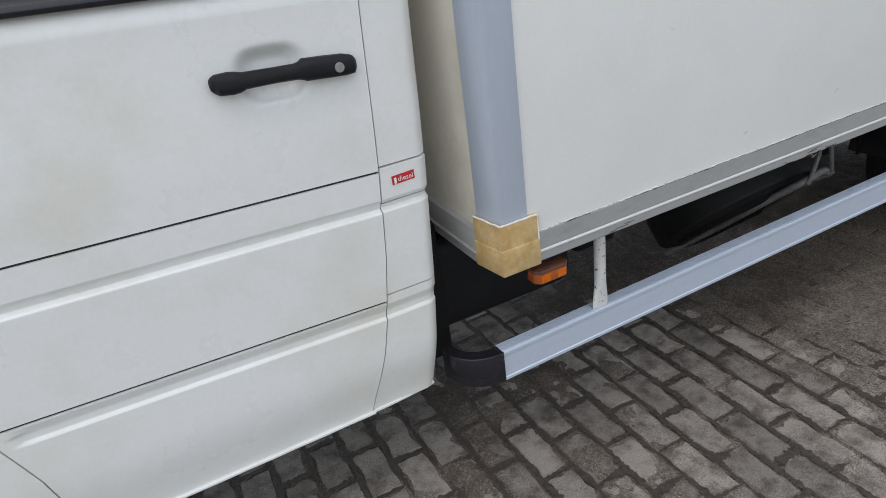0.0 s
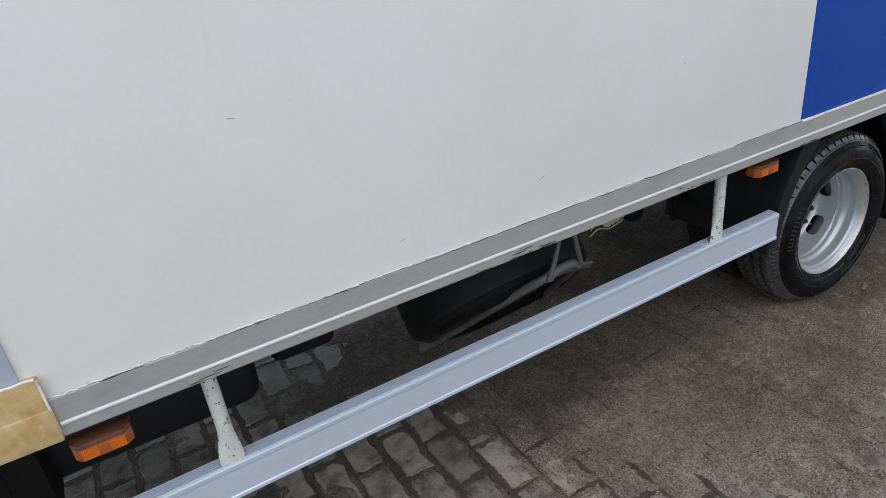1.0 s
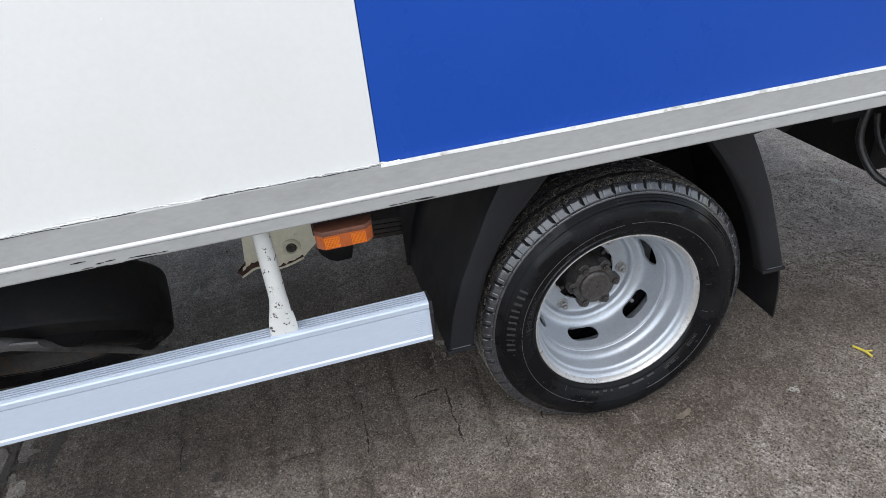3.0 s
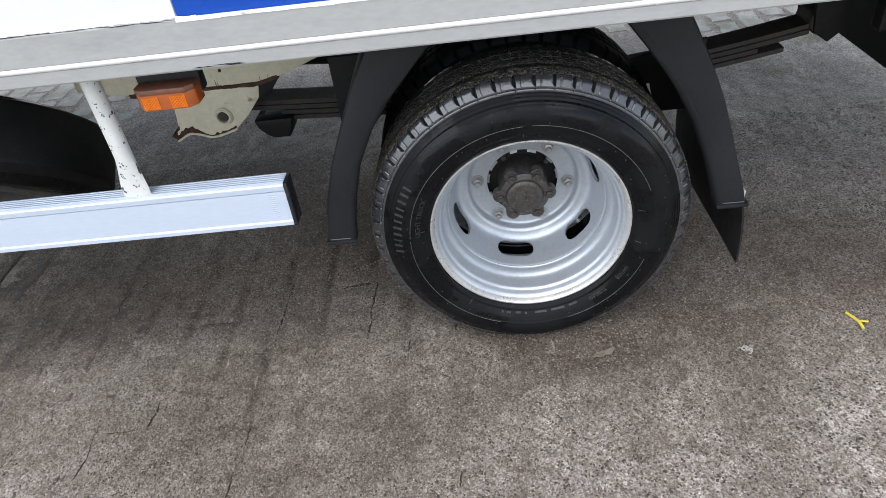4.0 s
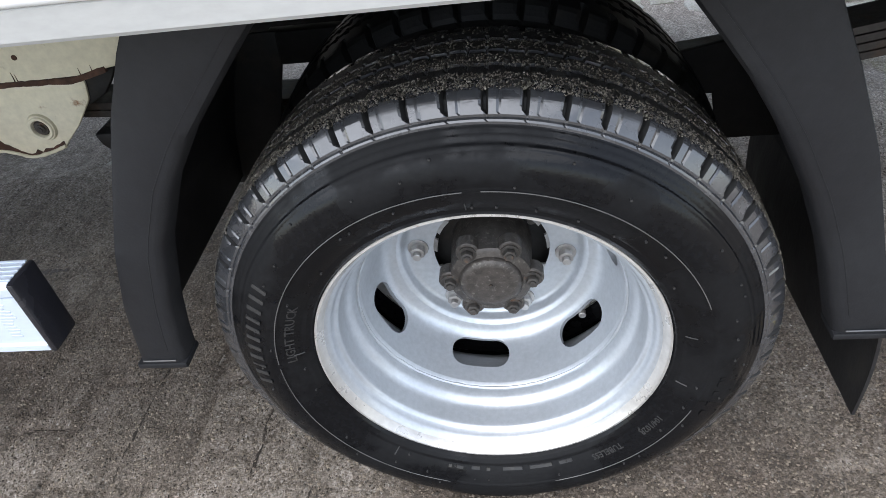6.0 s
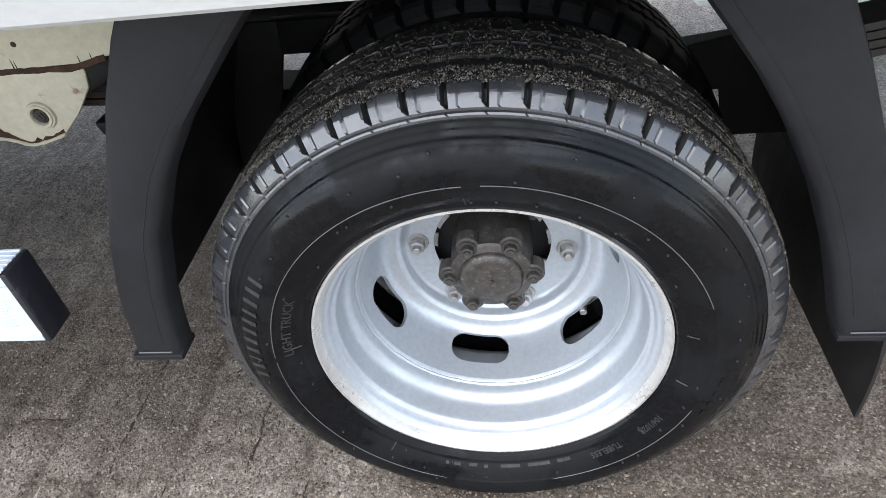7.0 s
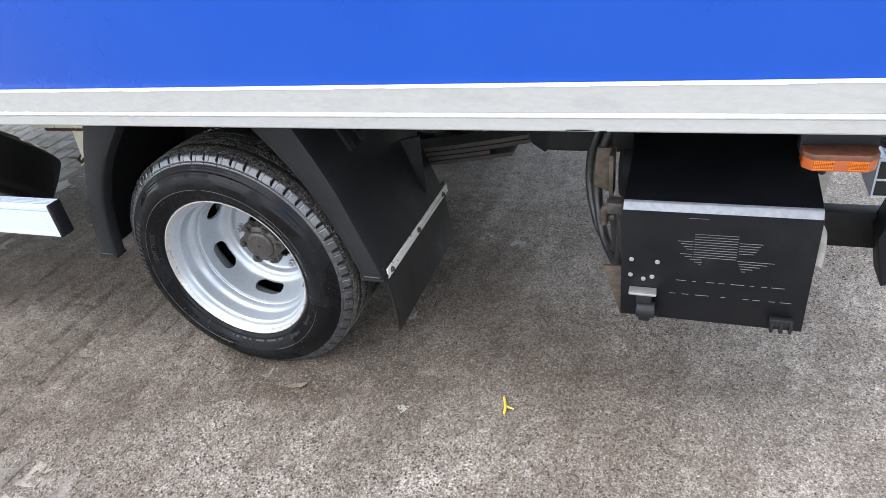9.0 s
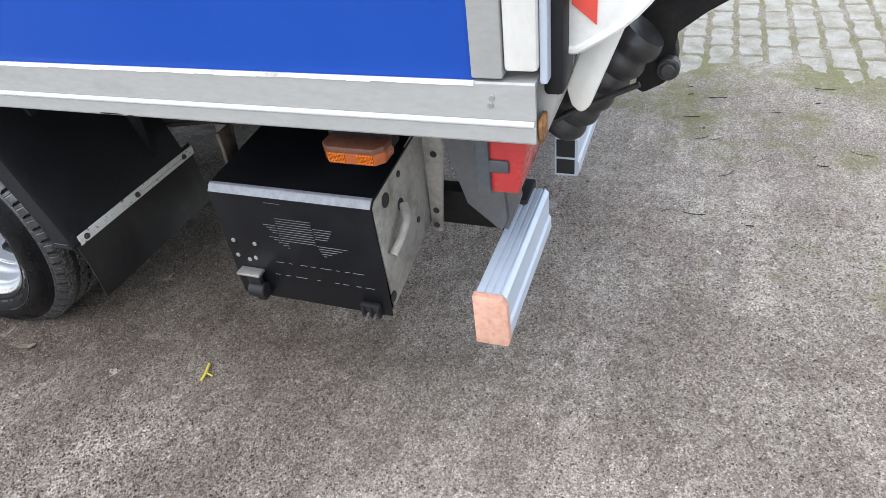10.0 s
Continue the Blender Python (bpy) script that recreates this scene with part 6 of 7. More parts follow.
tube(bm, [(-1.287, 0.092, 0.709), (-1.237, 0.092, 0.703)], 0.0060, 8)
carrier = part("carrier_hanger", bm, BAR, truck, "grey painted spare wheel hanger", smooth=True)
bm = bmesh.new()
tube(bm, curve_points([(-1.551, 0.470, 0.262), (-1.454, 0.31, 0.405), (-1.359, 0.15, 0.556), (-1.324, 0.105, 0.598), (-1.269, 0.096, 0.616), (-1.224, 0.104, 0.606), (-1.189, 0.16, 0.552), (-1.124, 0.33, 0.395), (-1.068, 0.479, 0.255)], 6), 0.0125, 10)
part("carrier_arm", bm, BAR, carrier, "bent grey carrier tube", smooth=True)
bm = bmesh.new()
rows = []
for k in range(15):
    t = k / 14
    x = -1.349 + 0.20 * t
    bow = 0.012 * math.sin(math.pi * t)
    rows.append([bm.verts.new(q) for q in ((x, 0.118, 0.575 + bow), (x, 0.135, 0.552 + bow), (x, 0.138, 0.555 + bow), (x, 0.121, 0.578 + bow))])
for a, b in zip(rows, rows[1:]):
    for k in range(4):
        bm.faces.new((a[k], a[(k + 1) % 4], b[(k + 1) % 4], b[k]))
bm.faces.new(rows[0]), bm.faces.new(rows[-1])
part("carrier_lip", bm, BAR, carrier, "pale speckled carrier lip", smooth=True)

stand(-0.028, 0.0, 0.0)
# black box added to keep the gap between cab and box dark
bm = bmesh.new()
box(bm, -2.615, -2.535, 0.30, 1.75, 0.36, 0.80, 0.02)
part("rear_engine_frame", bm, CHASSIS, truck, "black box added to fill the dark gap between cab and box", smooth=True)

# ---- tail lift pump box ----
stand(-0.010, 0.007, -0.002)
PX0, PX1, PY, PZ0, PZ1 = 0.988, 1.300, 0.052, 0.372, 0.613


def pump_box():
    bm = bmesh.new()
    prism(bm, [(PY, PZ0), (PY, PZ1 - 0.010), (PY + 0.010, PZ1), (PY + 0.300, PZ1 + 0.028), (PY + 0.300, PZ1 + 0.024), (PY + 0.012, PZ1 - 0.004), (PY + 0.004, PZ1 - 0.012), (PY + 0.004, PZ0)], PX0, PX1, "x", bevel=0.001)
    body = part("pump_cover", bm, COVER, truck, "black powder-coated pump box cover of the tail lift", smooth=True)
    bm = bmesh.new()
    prism(bm, [(PY - 0.0010, PZ1 - 0.0105), (PY + 0.0085, PZ1 + 0.0010), (PY + 0.015, PZ1 + 0.0020), (PY + 0.012, PZ1 - 0.003), (PY + 0.002, PZ1 - 0.0110)], PX0 + 0.001, PX1 - 0.001, "x", bevel=0.0008)
    part("worn_edge", bm, EDGE, body, "bright worn fold", smooth=True)
    # louvre slits in stepped blocks, the lower ones long and thin
    rng = random.Random(2)

    def slit(x0, x1, z, h=0.0011):
        bm = bmesh.new()
        box(bm, x0, x1, PY - 0.0010, PY + 0.002, z - h / 2, z + h / 2, 0.0004, 1)
        part("louvre_slit", bm, SLIT, body)
    for k in range(10):
        slit(1.110, 1.180, 0.561 - 0.0052 * k)
    for k in range(4):
        slit(1.083 + 0.005 * k, 1.1085, 0.5454 - 0.0052 * k)
    for k in range(5):
        slit(1.088 + 0.008 * k, 1.1085 if k < 2 else 1.125, 0.5194 - 0.0052 * k)
    for k in range(5):
        slit(1.1815, 1.218 - 0.003 * k, 0.5480 - 0.0052 * k)
    for k in range(5):
        slit(1.1815 + 0.002 * k, 1.240 - 0.011 * k, 0.5116 - 0.0052 * k)
    slit(1.098, 1.130, 0.5920, 0.0008)
    for z, spans in ((0.462, ((1.085, 1.102), (1.112, 1.119), (1.135, 1.149), (1.156, 1.166), (1.176, 1.198), (1.207, 1.214), (1.224, 1.234), (1.240, 1.262))), (0.432, ((1.075, 1.085), (1.096, 1.108), (1.118, 1.142), (1.162, 1.170), (1.198, 1.208), (1.214, 1.226), (1.240, 1.250), (1.258, 1.276)))):
        for x0, x1 in spans:
            slit(x0, x1, z, 0.0010)
    # screw heads
    bm = bmesh.new()
    drum(bm, 0.0042, PY, PY - 0.0022, (0, 0, 0), 14)
    screw = part("screw", bm, STEEL, body, "bright screw head", smooth=True)
    for k, (x, z) in enumerate(((1.006, 0.500), (1.051, 0.498), (1.005, 0.466), (1.028, 0.459), (1.043, 0.465))):
        m = pose(x, 0, z)
        if k:
            again(screw, m)
        else:
            screw.matrix_basis = m
    # catches at the foot
    bm = bmesh.new()
    box(bm, 1.004, 1.053, PY - 0.022, PY, 0.434, 0.440, 0.002)
    part("latch_plate", bm, STEEL, body, "bright latch plate", smooth=True)
    bm = bmesh.new()
    box(bm, 1.016, 1.046, PY - 0.015, PY, 0.405, 0.431, 0.006)
    drum(bm, 0.016, PX0 + 0.030, PX0 + 0.064, (0, PY - 0.010, 0.396), 18, axis="x")
    box(bm, 1.022, 1.044, PY - 0.014, PY + 0.01, 0.368, 0.40, 0.005)
    part("latch", bm, BLACK, body, "black rubber latch", smooth=True)
    bm = bmesh.new()
    box(bm, 1.245, 1.284, PY - 0.012, PY, 0.384, 0.402, 0.003)
    for x in (1.250, 1.265, 1.280):
        box(bm, x - 0.003, x + 0.003, PY - 0.015, PY, 0.374, 0.398, 0.002)
    part("latch", bm, BLACK, body, "black rubber latch", smooth=True)
    # grey side plate with its holes and flange
    bm = bmesh.new()
    prism(bm, [(PY + 0.006, PZ1 - 0.006), (PY + 0.20, PZ1 + 0.020), (PY + 0.285, PZ1 + 0.024), (PY + 0.285, 0.440), (PY + 0.015, PZ0 + 0.008)], PX1 - 0.004, PX1 - 0.001, "x", bevel=0.0006)
    side = part("side_plate", bm, PLATE, body, "dusty grey side plate", smooth=True)
    bm = bmesh.new()
    prism(bm, [(PY + 0.006, PZ1 - 0.006), (PY + 0.29, PZ1 + 0.022), (PY + 0.29, 0.44), (PY + 0.015, PZ0 + 0.008)], PX0 + 0.001, PX0 + 0.004, "x")
    part("inner_plate", bm, CHASSIS, body)
    bm = bmesh.new()
    prism(bm, [(PY + 0.004, PZ0 + 0.002), (PY + 0.235, 0.442), (PY + 0.235, 0.446), (PY + 0.004, PZ0 + 0.006)], PX0 + 0.004, PX1 - 0.005, "x")
    part("bottom_plate", bm, CHASSIS, body)
    # black drum and block added to fill the dark behind the hoses
    bm = bmesh.new()
    drum(bm, 0.075, 0.952, 1.10, (0, 0.385, 0.525), 28, 0.008, axis="x")
    box(bm, 0.940, 0.985, 0.30, 0.46, 0.60, 0.70, 0.006)
    part("pump_motor", bm, CHASSIS, body, "black filler added behind the hoses", smooth=True)
    # dark discs put the shade inside the plug holes into colour
    for y, z, r in ((0.105, 0.586, 0.013), (0.165, 0.600, 0.006), (0.155, 0.545, 0.011), (0.070, 0.405, 0.010), (0.215, 0.47, 0.006)):
        bm = bmesh.new()
        drum(bm, r, PX1 - 0.0015, PX1 + 0.001, (0, y, z), 16, axis="x")
        part("plug_hole", bm, GAP, body)
    bm = bmesh.new()
    tube(bm, curve_points([(PX1 + 0.004, 0.156, 0.545), (PX1 + 0.016, 0.136, 0.528), (PX1 + 0.014, 0.108, 0.507), (PX1 + 0.008, 0.082, 0.490)], 5), 0.0085, 10)
    part("drain_hose", bm, PLATE, body, "short pale hose end", smooth=True)
    # hoses beside the box, each a loop of its own
    loops = (
        ([(0.990, 0.40, 0.665), (0.930, 0.42, 0.640), (0.888, 0.42, 0.560), (0.878, 0.415, 0.470), (0.900, 0.37, 0.388), (0.935, 0.31, 0.362), (0.958, 0.24, 0.405), (0.962, 0.190, 0.485), (0.962, 0.155, 0.555)], 0.0108),
        ([(0.995, 0.34, 0.665), (0.945, 0.35, 0.640), (0.910, 0.35, 0.560), (0.905, 0.345, 0.475), (0.925, 0.30, 0.392), (0.960, 0.235, 0.366), (0.980, 0.185, 0.415), (0.980, 0.150, 0.490), (0.976, 0.135, 0.555)], 0.0108),
        ([(0.974, 0.150, 0.520), (0.972, 0.170, 0.450), (0.966, 0.190, 0.385), (0.985, 0.180, 0.362), (1.003, 0.160, 0.395), (1.000, 0.145, 0.450)], 0.0078),
        ([(0.985, 0.46, 0.660), (0.960, 0.45, 0.600), (0.950, 0.44, 0.500), (0.962, 0.40, 0.420), (0.985, 0.33, 0.400)], 0.0090))
    for line, r in loops:
        bm = bmesh.new()
        tube(bm, curve_points(line, 8), r, 12)
        part("hydraulic_hose", bm, HOSE, body, "looped black hydraulic hose", smooth=True)
    bm = bmesh.new()
    box(bm, 0.952, 0.985, 0.120, 0.150, 0.550, 0.575, 0.004)
    for x in (0.958, 0.974):
        prism(bm, [(0.140 + u, 0.560 + w) for u, w in hexagon(0.013)], x - 0.008, x + 0.006, "x", bevel=0.001)
    drum(bm, 0.010, 0.935, 0.965, (0, 0.150, 0.530), 14, axis="x")
    tube(bm, curve_points([(0.945, 0.14, 0.520), (0.947, 0.135, 0.550), (0.958, 0.132, 0.562), (0.975, 0.132, 0.562)], 5), 0.0085, 10)
    part("hose_fitting", bm, RUSTY, body, "grimy steel hose fitting", smooth=True)
    bm = bmesh.new()
    prism(bm, [(0.925, 0.655), (0.962, 0.655), (0.952, 0.560), (0.918, 0.575)], 0.190, 0.196, "y", bevel=0.001)
    box(bm, 0.952, 0.960, 0.155, 0.192, 0.570, 0.655, 0.001)
    part("brown_strut", bm, BROWN, body, "muddy brown steel strut", smooth=True)
    bm = bmesh.new()
    prism(bm, [(0.948, 0.44), (0.994, 0.44), (0.994, 0.315), (0.986, 0.315)], 0.110, 0.116, "y", bevel=0.001)
    part("brown_strap", bm, BROWN, body, "muddy brown steel strap", smooth=True)
    # upright flange plate behind the side plate
    bm = bmesh.new()
    prism(bm, [(1.300, 0.405), (1.322, 0.405), (1.342, 0.600), (1.342, 0.735), (1.304, 0.735), (1.304, 0.600)], 0.270, 0.278, "y", bevel=0.001)
    part("mounting_plate", bm, PLATE, body, "drilled steel mounting plate", smooth=True)
    # drilled holes as dark discs, their inner shade painted
    for x, z in ((1.311, 0.42), (1.314, 0.455), (1.323, 0.58), (1.324, 0.62), (1.324, 0.67)):
        bm = bmesh.new()
        drum(bm, 0.0066, 0.2705, 0.2690, (x, 0, z), 14)
        part("plate_hole", bm, GAP, body)
    return body


pump_box()

# cross tube of the lift and its dark frame
bm = bmesh.new()
box(bm, 0.778, 1.02, 0.42, 0.46, 0.536, 0.600, 0.008)
part("lift_bracket", bm, CHASSIS, truck, "black lift frame bracket")
bm = bmesh.new()
box(bm, 0.955, 1.060, 0.44, 1.76, 0.345, 0.620, 0.012)
part("lift_cross_beam", bm, CHASSIS, truck, "black cross beam of the tail lift", smooth=True)
bm = bmesh.new()
box(bm, 1.0, 1.44, 0.36, 0.42, 0.62, 0.74, 0.006)
part("lift_frame", bm, CHASSIS, truck, "black lift frame")
bm = bmesh.new()
box(bm, 1.10, 1.470, 0.330, 0.370, 0.382, 0.462, 0.004)
lift_beam = part("underrun_beam", bm, CHASSIS, truck, "black steel underrun support beam", smooth=True)
bm = bmesh.new()
prism(bm, [(1.455, 0.500), (1.495, 0.500), (1.480, 0.340), (1.465, 0.330), (1.440, 0.440)], 0.27, 0.345, "y", bevel=0.004)
part("gusset", bm, BLACK, lift_beam, smooth=True)
bm = bmesh.new()
tube(bm, [(1.36, 0.42, 0.60), (1.47, 0.44, 0.70)], 0.022, 12)
box(bm, 1.405, 1.425, 0.50, 0.53, 0.53, 0.62, 0.004)
box(bm, 1.44, 1.475, 0.46, 0.54, 0.545, 0.615, 0.006)
part("lift_linkage", bm, CHASSIS, truck, "black lift linkage", smooth=True)
bm = bmesh.new()
prism(bm, [(1.345, 0.755), (1.475, 0.755), (1.475, 0.690), (1.440, 0.665), (1.360, 0.590), (1.345, 0.590)], 0.395, 0.415, "y", bevel=0.003)
part("linkage_plate", bm, CHASSIS, truck, "black plate behind the lamp bracket", smooth=True)
bm = bmesh.new()
tube(bm, curve_points([(1.36, 0.30, 0.72), (1.40, 0.26, 0.66), (1.44, 0.24, 0.70), (1.47, 0.22, 0.655), (1.44, 0.28, 0.62), (1.38, 0.33, 0.64)], 6), 0.006, 8)
part("lamp_cable", bm, HOSE, truck, "loose black lamp cable", smooth=True)


def underrun_bar(y0, y1, x0, z0, cap, label):
    """Aluminium bumper extrusion with a grooved top; one end may carry a cap."""
    bm = bmesh.new()
    out = [(x0, z0), (x0 + 0.050, z0 + 0.002), (x0 + 0.054, z0 + 0.010), (x0 + 0.054, z0 + 0.034), (x0 + 0.050, z0 + 0.040), (x0 + 0.050, z0 + 0.090), (x0 + 0.044, z0 + 0.096)]
    x = x0 + 0.042
    for k in range(3):
        out += [(x, z0 + 0.097), (x - 0.001, z0 + 0.0945), (x - 0.0035, z0 + 0.0945), (x - 0.0045, z0 + 0.097)]
        x -= 0.012
    out += [(x0 + 0.003, z0 + 0.097), (x0, z0 + 0.094)]
    prism(bm, out, y0, y1, "y")
    bar = part("underrun_bar", bm, ALU, truck, label)
    if cap:
        bm = bmesh.new()
        prism(bm, [(x0 - 0.0015, z0 - 0.002), (x0 + 0.0515, z0 - 0.001), (x0 + 0.0555, z0 + 0.010), (x0 + 0.0535, z0 + 0.085), (x0 + 0.046, z0 + 0.0985), (x0 - 0.0015, z0 + 0.0985)], y0 - 0.012, y0 + 0.002, "y", bevel=0.002)
        part("end_cap", bm, PINK, bar, "sun-bleached reddish end cap", smooth=True)
    else:
        # dark plates painted for the shade inside the hollow profile
        bm = bmesh.new()
        prism(bm, [(x0 + 0.004, z0 + 0.048), (x0 + 0.044, z0 + 0.048), (x0 + 0.044, z0 + 0.090), (x0 + 0.004, z0 + 0.090)], y0 - 0.001, y0 + 0.003, "y")
        prism(bm, [(x0 + 0.004, z0 + 0.006), (x0 + 0.044, z0 + 0.006), (x0 + 0.044, z0 + 0.042), (x0 + 0.004, z0 + 0.042)], y0 - 0.001, y0 + 0.003, "y")
        part("hollow_end", bm, GAP, bar, "dark plates for the shade in the open profile end")
    return bar


underrun_bar(0.022, 0.328, 1.472, 0.393, True, "silver aluminium underrun bar with a faded red cap")
underrun_bar(0.560, 1.54, 1.484, 0.376, False, "silver aluminium underrun bar, open end")
underrun_bar(1.685, 2.05, 1.482, 0.388, False, "silver aluminium underrun bar")

stand(-0.005, 0.004, 0.001)
# tail lamp on a folded grey bracket
bm = bmesh.new()
prism(bm, [(1.494, 0.655), (1.536, 0.655), (1.552, 0.748), (1.494, 0.748)], 0.056, 0.172, "y", bevel=0.005)
tail_lamp = part("tail_lamp", bm, RED, truck, "red tail lamp, dusty", smooth=True)
bm = bmesh.new()
box(bm, 1.477, 1.497, 0.050, 0.175, 0.652, 0.751, 0.004)
box(bm, 1.489, 1.524, 0.0515, 0.0565, 0.690, 0.710, 0.003)
part("lamp_back", bm, LAMP_GREY, tail_lamp, "dark grey lamp housing", smooth=True)
bm = bmesh.new()
prism(bm, [(1.378, 0.775), (1.488, 0.775), (1.488, 0.63), (1.493, 0.55), (1.482, 0.527), (1.428, 0.575), (1.404, 0.66)], 0.135, 0.142, "y", bevel=0.001)
prism(bm, [(1.462, 0.600), (1.488, 0.640), (1.500, 0.555), (1.491, 0.525), (1.473, 0.535)], 0.142, 0.21, "y", bevel=0.002)
part("lamp_bracket", bm, GREY, truck, "grey steel lamp bracket, rusty at its foot", smooth=True)

# ---- folded tail lift ----
stand(-0.037, 0.0, -0.017)
bm = bmesh.new()
prism(bm, [(1.634, 0.889), (1.655, 0.894), (1.720, 0.945), (1.785, 1.06), (1.76, 1.50), (1.634, 1.50)], 0.052, 0.060, "y", bevel=0.001)
platform = part("lift_platform", bm, WHITE_FOIL, truck, "folded tail lift platform with red and white marking", smooth=True)
bm = bmesh.new()
prism(bm, [(1.640, 0.941), (1.668, 0.918), (1.668, 0.971), (1.640, 1.006)], 0.0495, 0.0525, "y")
prism(bm, [(1.640, 1.08), (1.700, 1.02), (1.700, 1.08), (1.640, 1.14)], 0.0495, 0.0525, "y")
part("red_stripe", bm, RED_FOIL, platform, "red warning stripe")
bm = bmesh.new()
tube(bm, curve_points([(1.634, 0.055, 0.888), (1.655, 0.055, 0.893), (1.720, 0.055, 0.943), (1.785, 0.055, 1.06)], 6), 0.006, 8)
part("platform_lip", bm, WHITE_FOIL, platform, smooth=True)
bm = bmesh.new()
prism(bm, [(1.636, 0.90), (1.76, 1.05), (1.74, 1.5), (1.636, 1.5)], 0.060, 2.03, "y", bevel=0.003)
part("platform_deck", bm, RAIL, platform, "grey aluminium platform deck", smooth=True)
bm = bmesh.new()
prism(bm, [(1.623, 0.815), (1.630, 0.790), (1.643, 0.779), (1.654, 0.788), (1.698, 0.908), (1.682, 0.930), (1.645, 0.880)], 0.105, 0.135, "y", bevel=0.006)
part("hinge_arm", bm, WHITE, platform, "white hinge arm", smooth=True)
bm = bmesh.new()
axis_a, axis_b = Vector((1.559, 0.36, 0.628)), Vector((1.695, 0.36, 0.802))
pts = [axis_a + (axis_b - axis_a) * k / 44 for k in range(45)]
tube(bm, pts, 0.046, 24, wave=lambda k: 0.86 + 0.16 * abs(math.sin(k * math.pi / 7.3)))
part("bellows", bm, HOSE, platform, "black rubber cylinder bellows", smooth=True)
bm = bmesh.new()
tube(bm, [(1.560, 0.305, 0.660), (1.600, 0.31, 0.682), (1.699, 0.31, 0.732)], 0.0048, 8)
part("cylinder_rod", bm, HOSE, platform, smooth=True)
bm = bmesh.new()
prism(bm, [(1.672, 0.799), (1.706, 0.825), (1.800, 0.872), (1.900, 0.930), (1.925, 0.905), (1.860, 0.850), (1.780, 0.819), (1.736, 0.783), (1.742, 0.758), (1.750, 0.727), (1.745, 0.705), (1.730, 0.689), (1.697, 0.670), (1.683, 0.680), (1.690, 0.720), (1.684, 0.760)], 0.405, 0.46, "y", bevel=0.008)
arm = part("lift_arm", bm, CHASSIS, platform, "black lift arm", smooth=True)
bm = bmesh.new()
drum(bm, 0.019, 0.384, 0.410, (1.735, 0, 0.724), 18, 0.003)
drum(bm, 0.012, 0.378, 0.390, (1.735, 0, 0.724), 18, 0.002)
part("pivot_pin", bm, HOSE, arm, "black pivot pin", smooth=True)
bm = bmesh.new()
drum(bm, 0.018, 0.390, 0.410, (1.880, 0, 0.905), 18, 0.003)
part("pivot_pin", bm, RUSTY, arm, smooth=True)
stand()

# ---- small things on the ground ----
def ground_at(x, y):
    return float(grit_height(np.array([x]), np.array([y]))[0])


def fallen_leaf(x, y, size, turn, mat, name, label):
    bm = bmesh.new()
    rng = random.Random(int(abs(x * 977 + y * 131)))
    pts = []
    for k in range(12):
        a = math.tau * k / 12
        r = size * (0.55 + 0.45 * abs(math.cos(a))) * rng.uniform(0.75, 1.1)
        pts.append((r * math.cos(a), 0.45 * r * math.sin(a)))
    top = [bm.verts.new((u, w, 0.003 + 0.004 * (u / size) ** 2 + rng.uniform(0, 0.0015))) for u, w in pts]
    low = [bm.verts.new((v.co.x, v.co.y, v.co.z - 0.0008)) for v in top]
    c1, c2 = bm.verts.new((0, 0, 0.0025)), bm.verts.new((0, 0, 0.0017))
    for k in range(12):
        bm.faces.new((top[k], top[(k + 1) % 12], c1)), bm.faces.new((low[(k + 1) % 12], low[k], c2)), bm.faces.new((top[k], low[k], low[(k + 1) % 12], top[(k + 1) % 12]))
    ob = part(name, bm, mat, None, label)
    ob.matrix_basis = pose(x, y, ground_at(x, y) + 0.0005, 0, 0, turn)
    return tagged(ob, label, "leaf")


fallen_leaf(0.152, 0.064, 0.030, 20, LEAF, "leaf", "withered brown leaf lying on the grit")
fallen_leaf(-0.565, -0.33, 0.014, 70, LEAF, "leaf", "withered brown leaf lying on the grit")
fallen_leaf(-0.86, -0.42, 0.014, 130, LEAF, "leaf", "withered brown leaf lying on the grit")
fallen_leaf(1.86, 0.83, 0.010, 130, LETTER, "leaf", "pale scrap lying on the grit")
fallen_leaf(-1.72, 0.33, 0.020, 15, LEAF, "leaf", "pale withered leaf lying on the grit")
bm = bmesh.new()
tube(bm, curve_points([(0, -0.028, 0.004), (0.004, -0.006, 0.006), (0.001, 0.026, 0.004)], 5), 0.0032, 7)
tube(bm, [(0.004, -0.004, 0.005), (0.024, -0.014, 0.004)], 0.0022, 7)
straw = part("straw", bm, STRAW, None, smooth=True)
straw.matrix_basis = pose(0.706, 0.107, ground_at(0.706, 0.107), 0, 0, 15)
tagged(straw, "short yellow straw lying on the grit", "straw")
bm = bmesh.new()
rng = random.Random(40)
for k in range(26):
    x, y = rng.uniform(1.7, 2.7), rng.uniform(0.8, 1.9)
    L, a = rng.uniform(0.012, 0.075), rng.uniform(-0.7, 0.9)
    z = ground_at(x, y)
    tube(bm, curve_points([(x, y, z + 0.004), (x + L * 0.5 * math.cos(a), y + L * 0.5 * math.sin(a), z + 0.006), (x + L * math.cos(a + 0.3), y + L * math.sin(a + 0.3), z + 0.003)], 4), rng.uniform(0.0008, 0.0019), 6)
tagged(part("twigs", bm, CHASSIS, None, smooth=True), "thin dark twigs scattered on the grit", "twigs", kind="stuff")


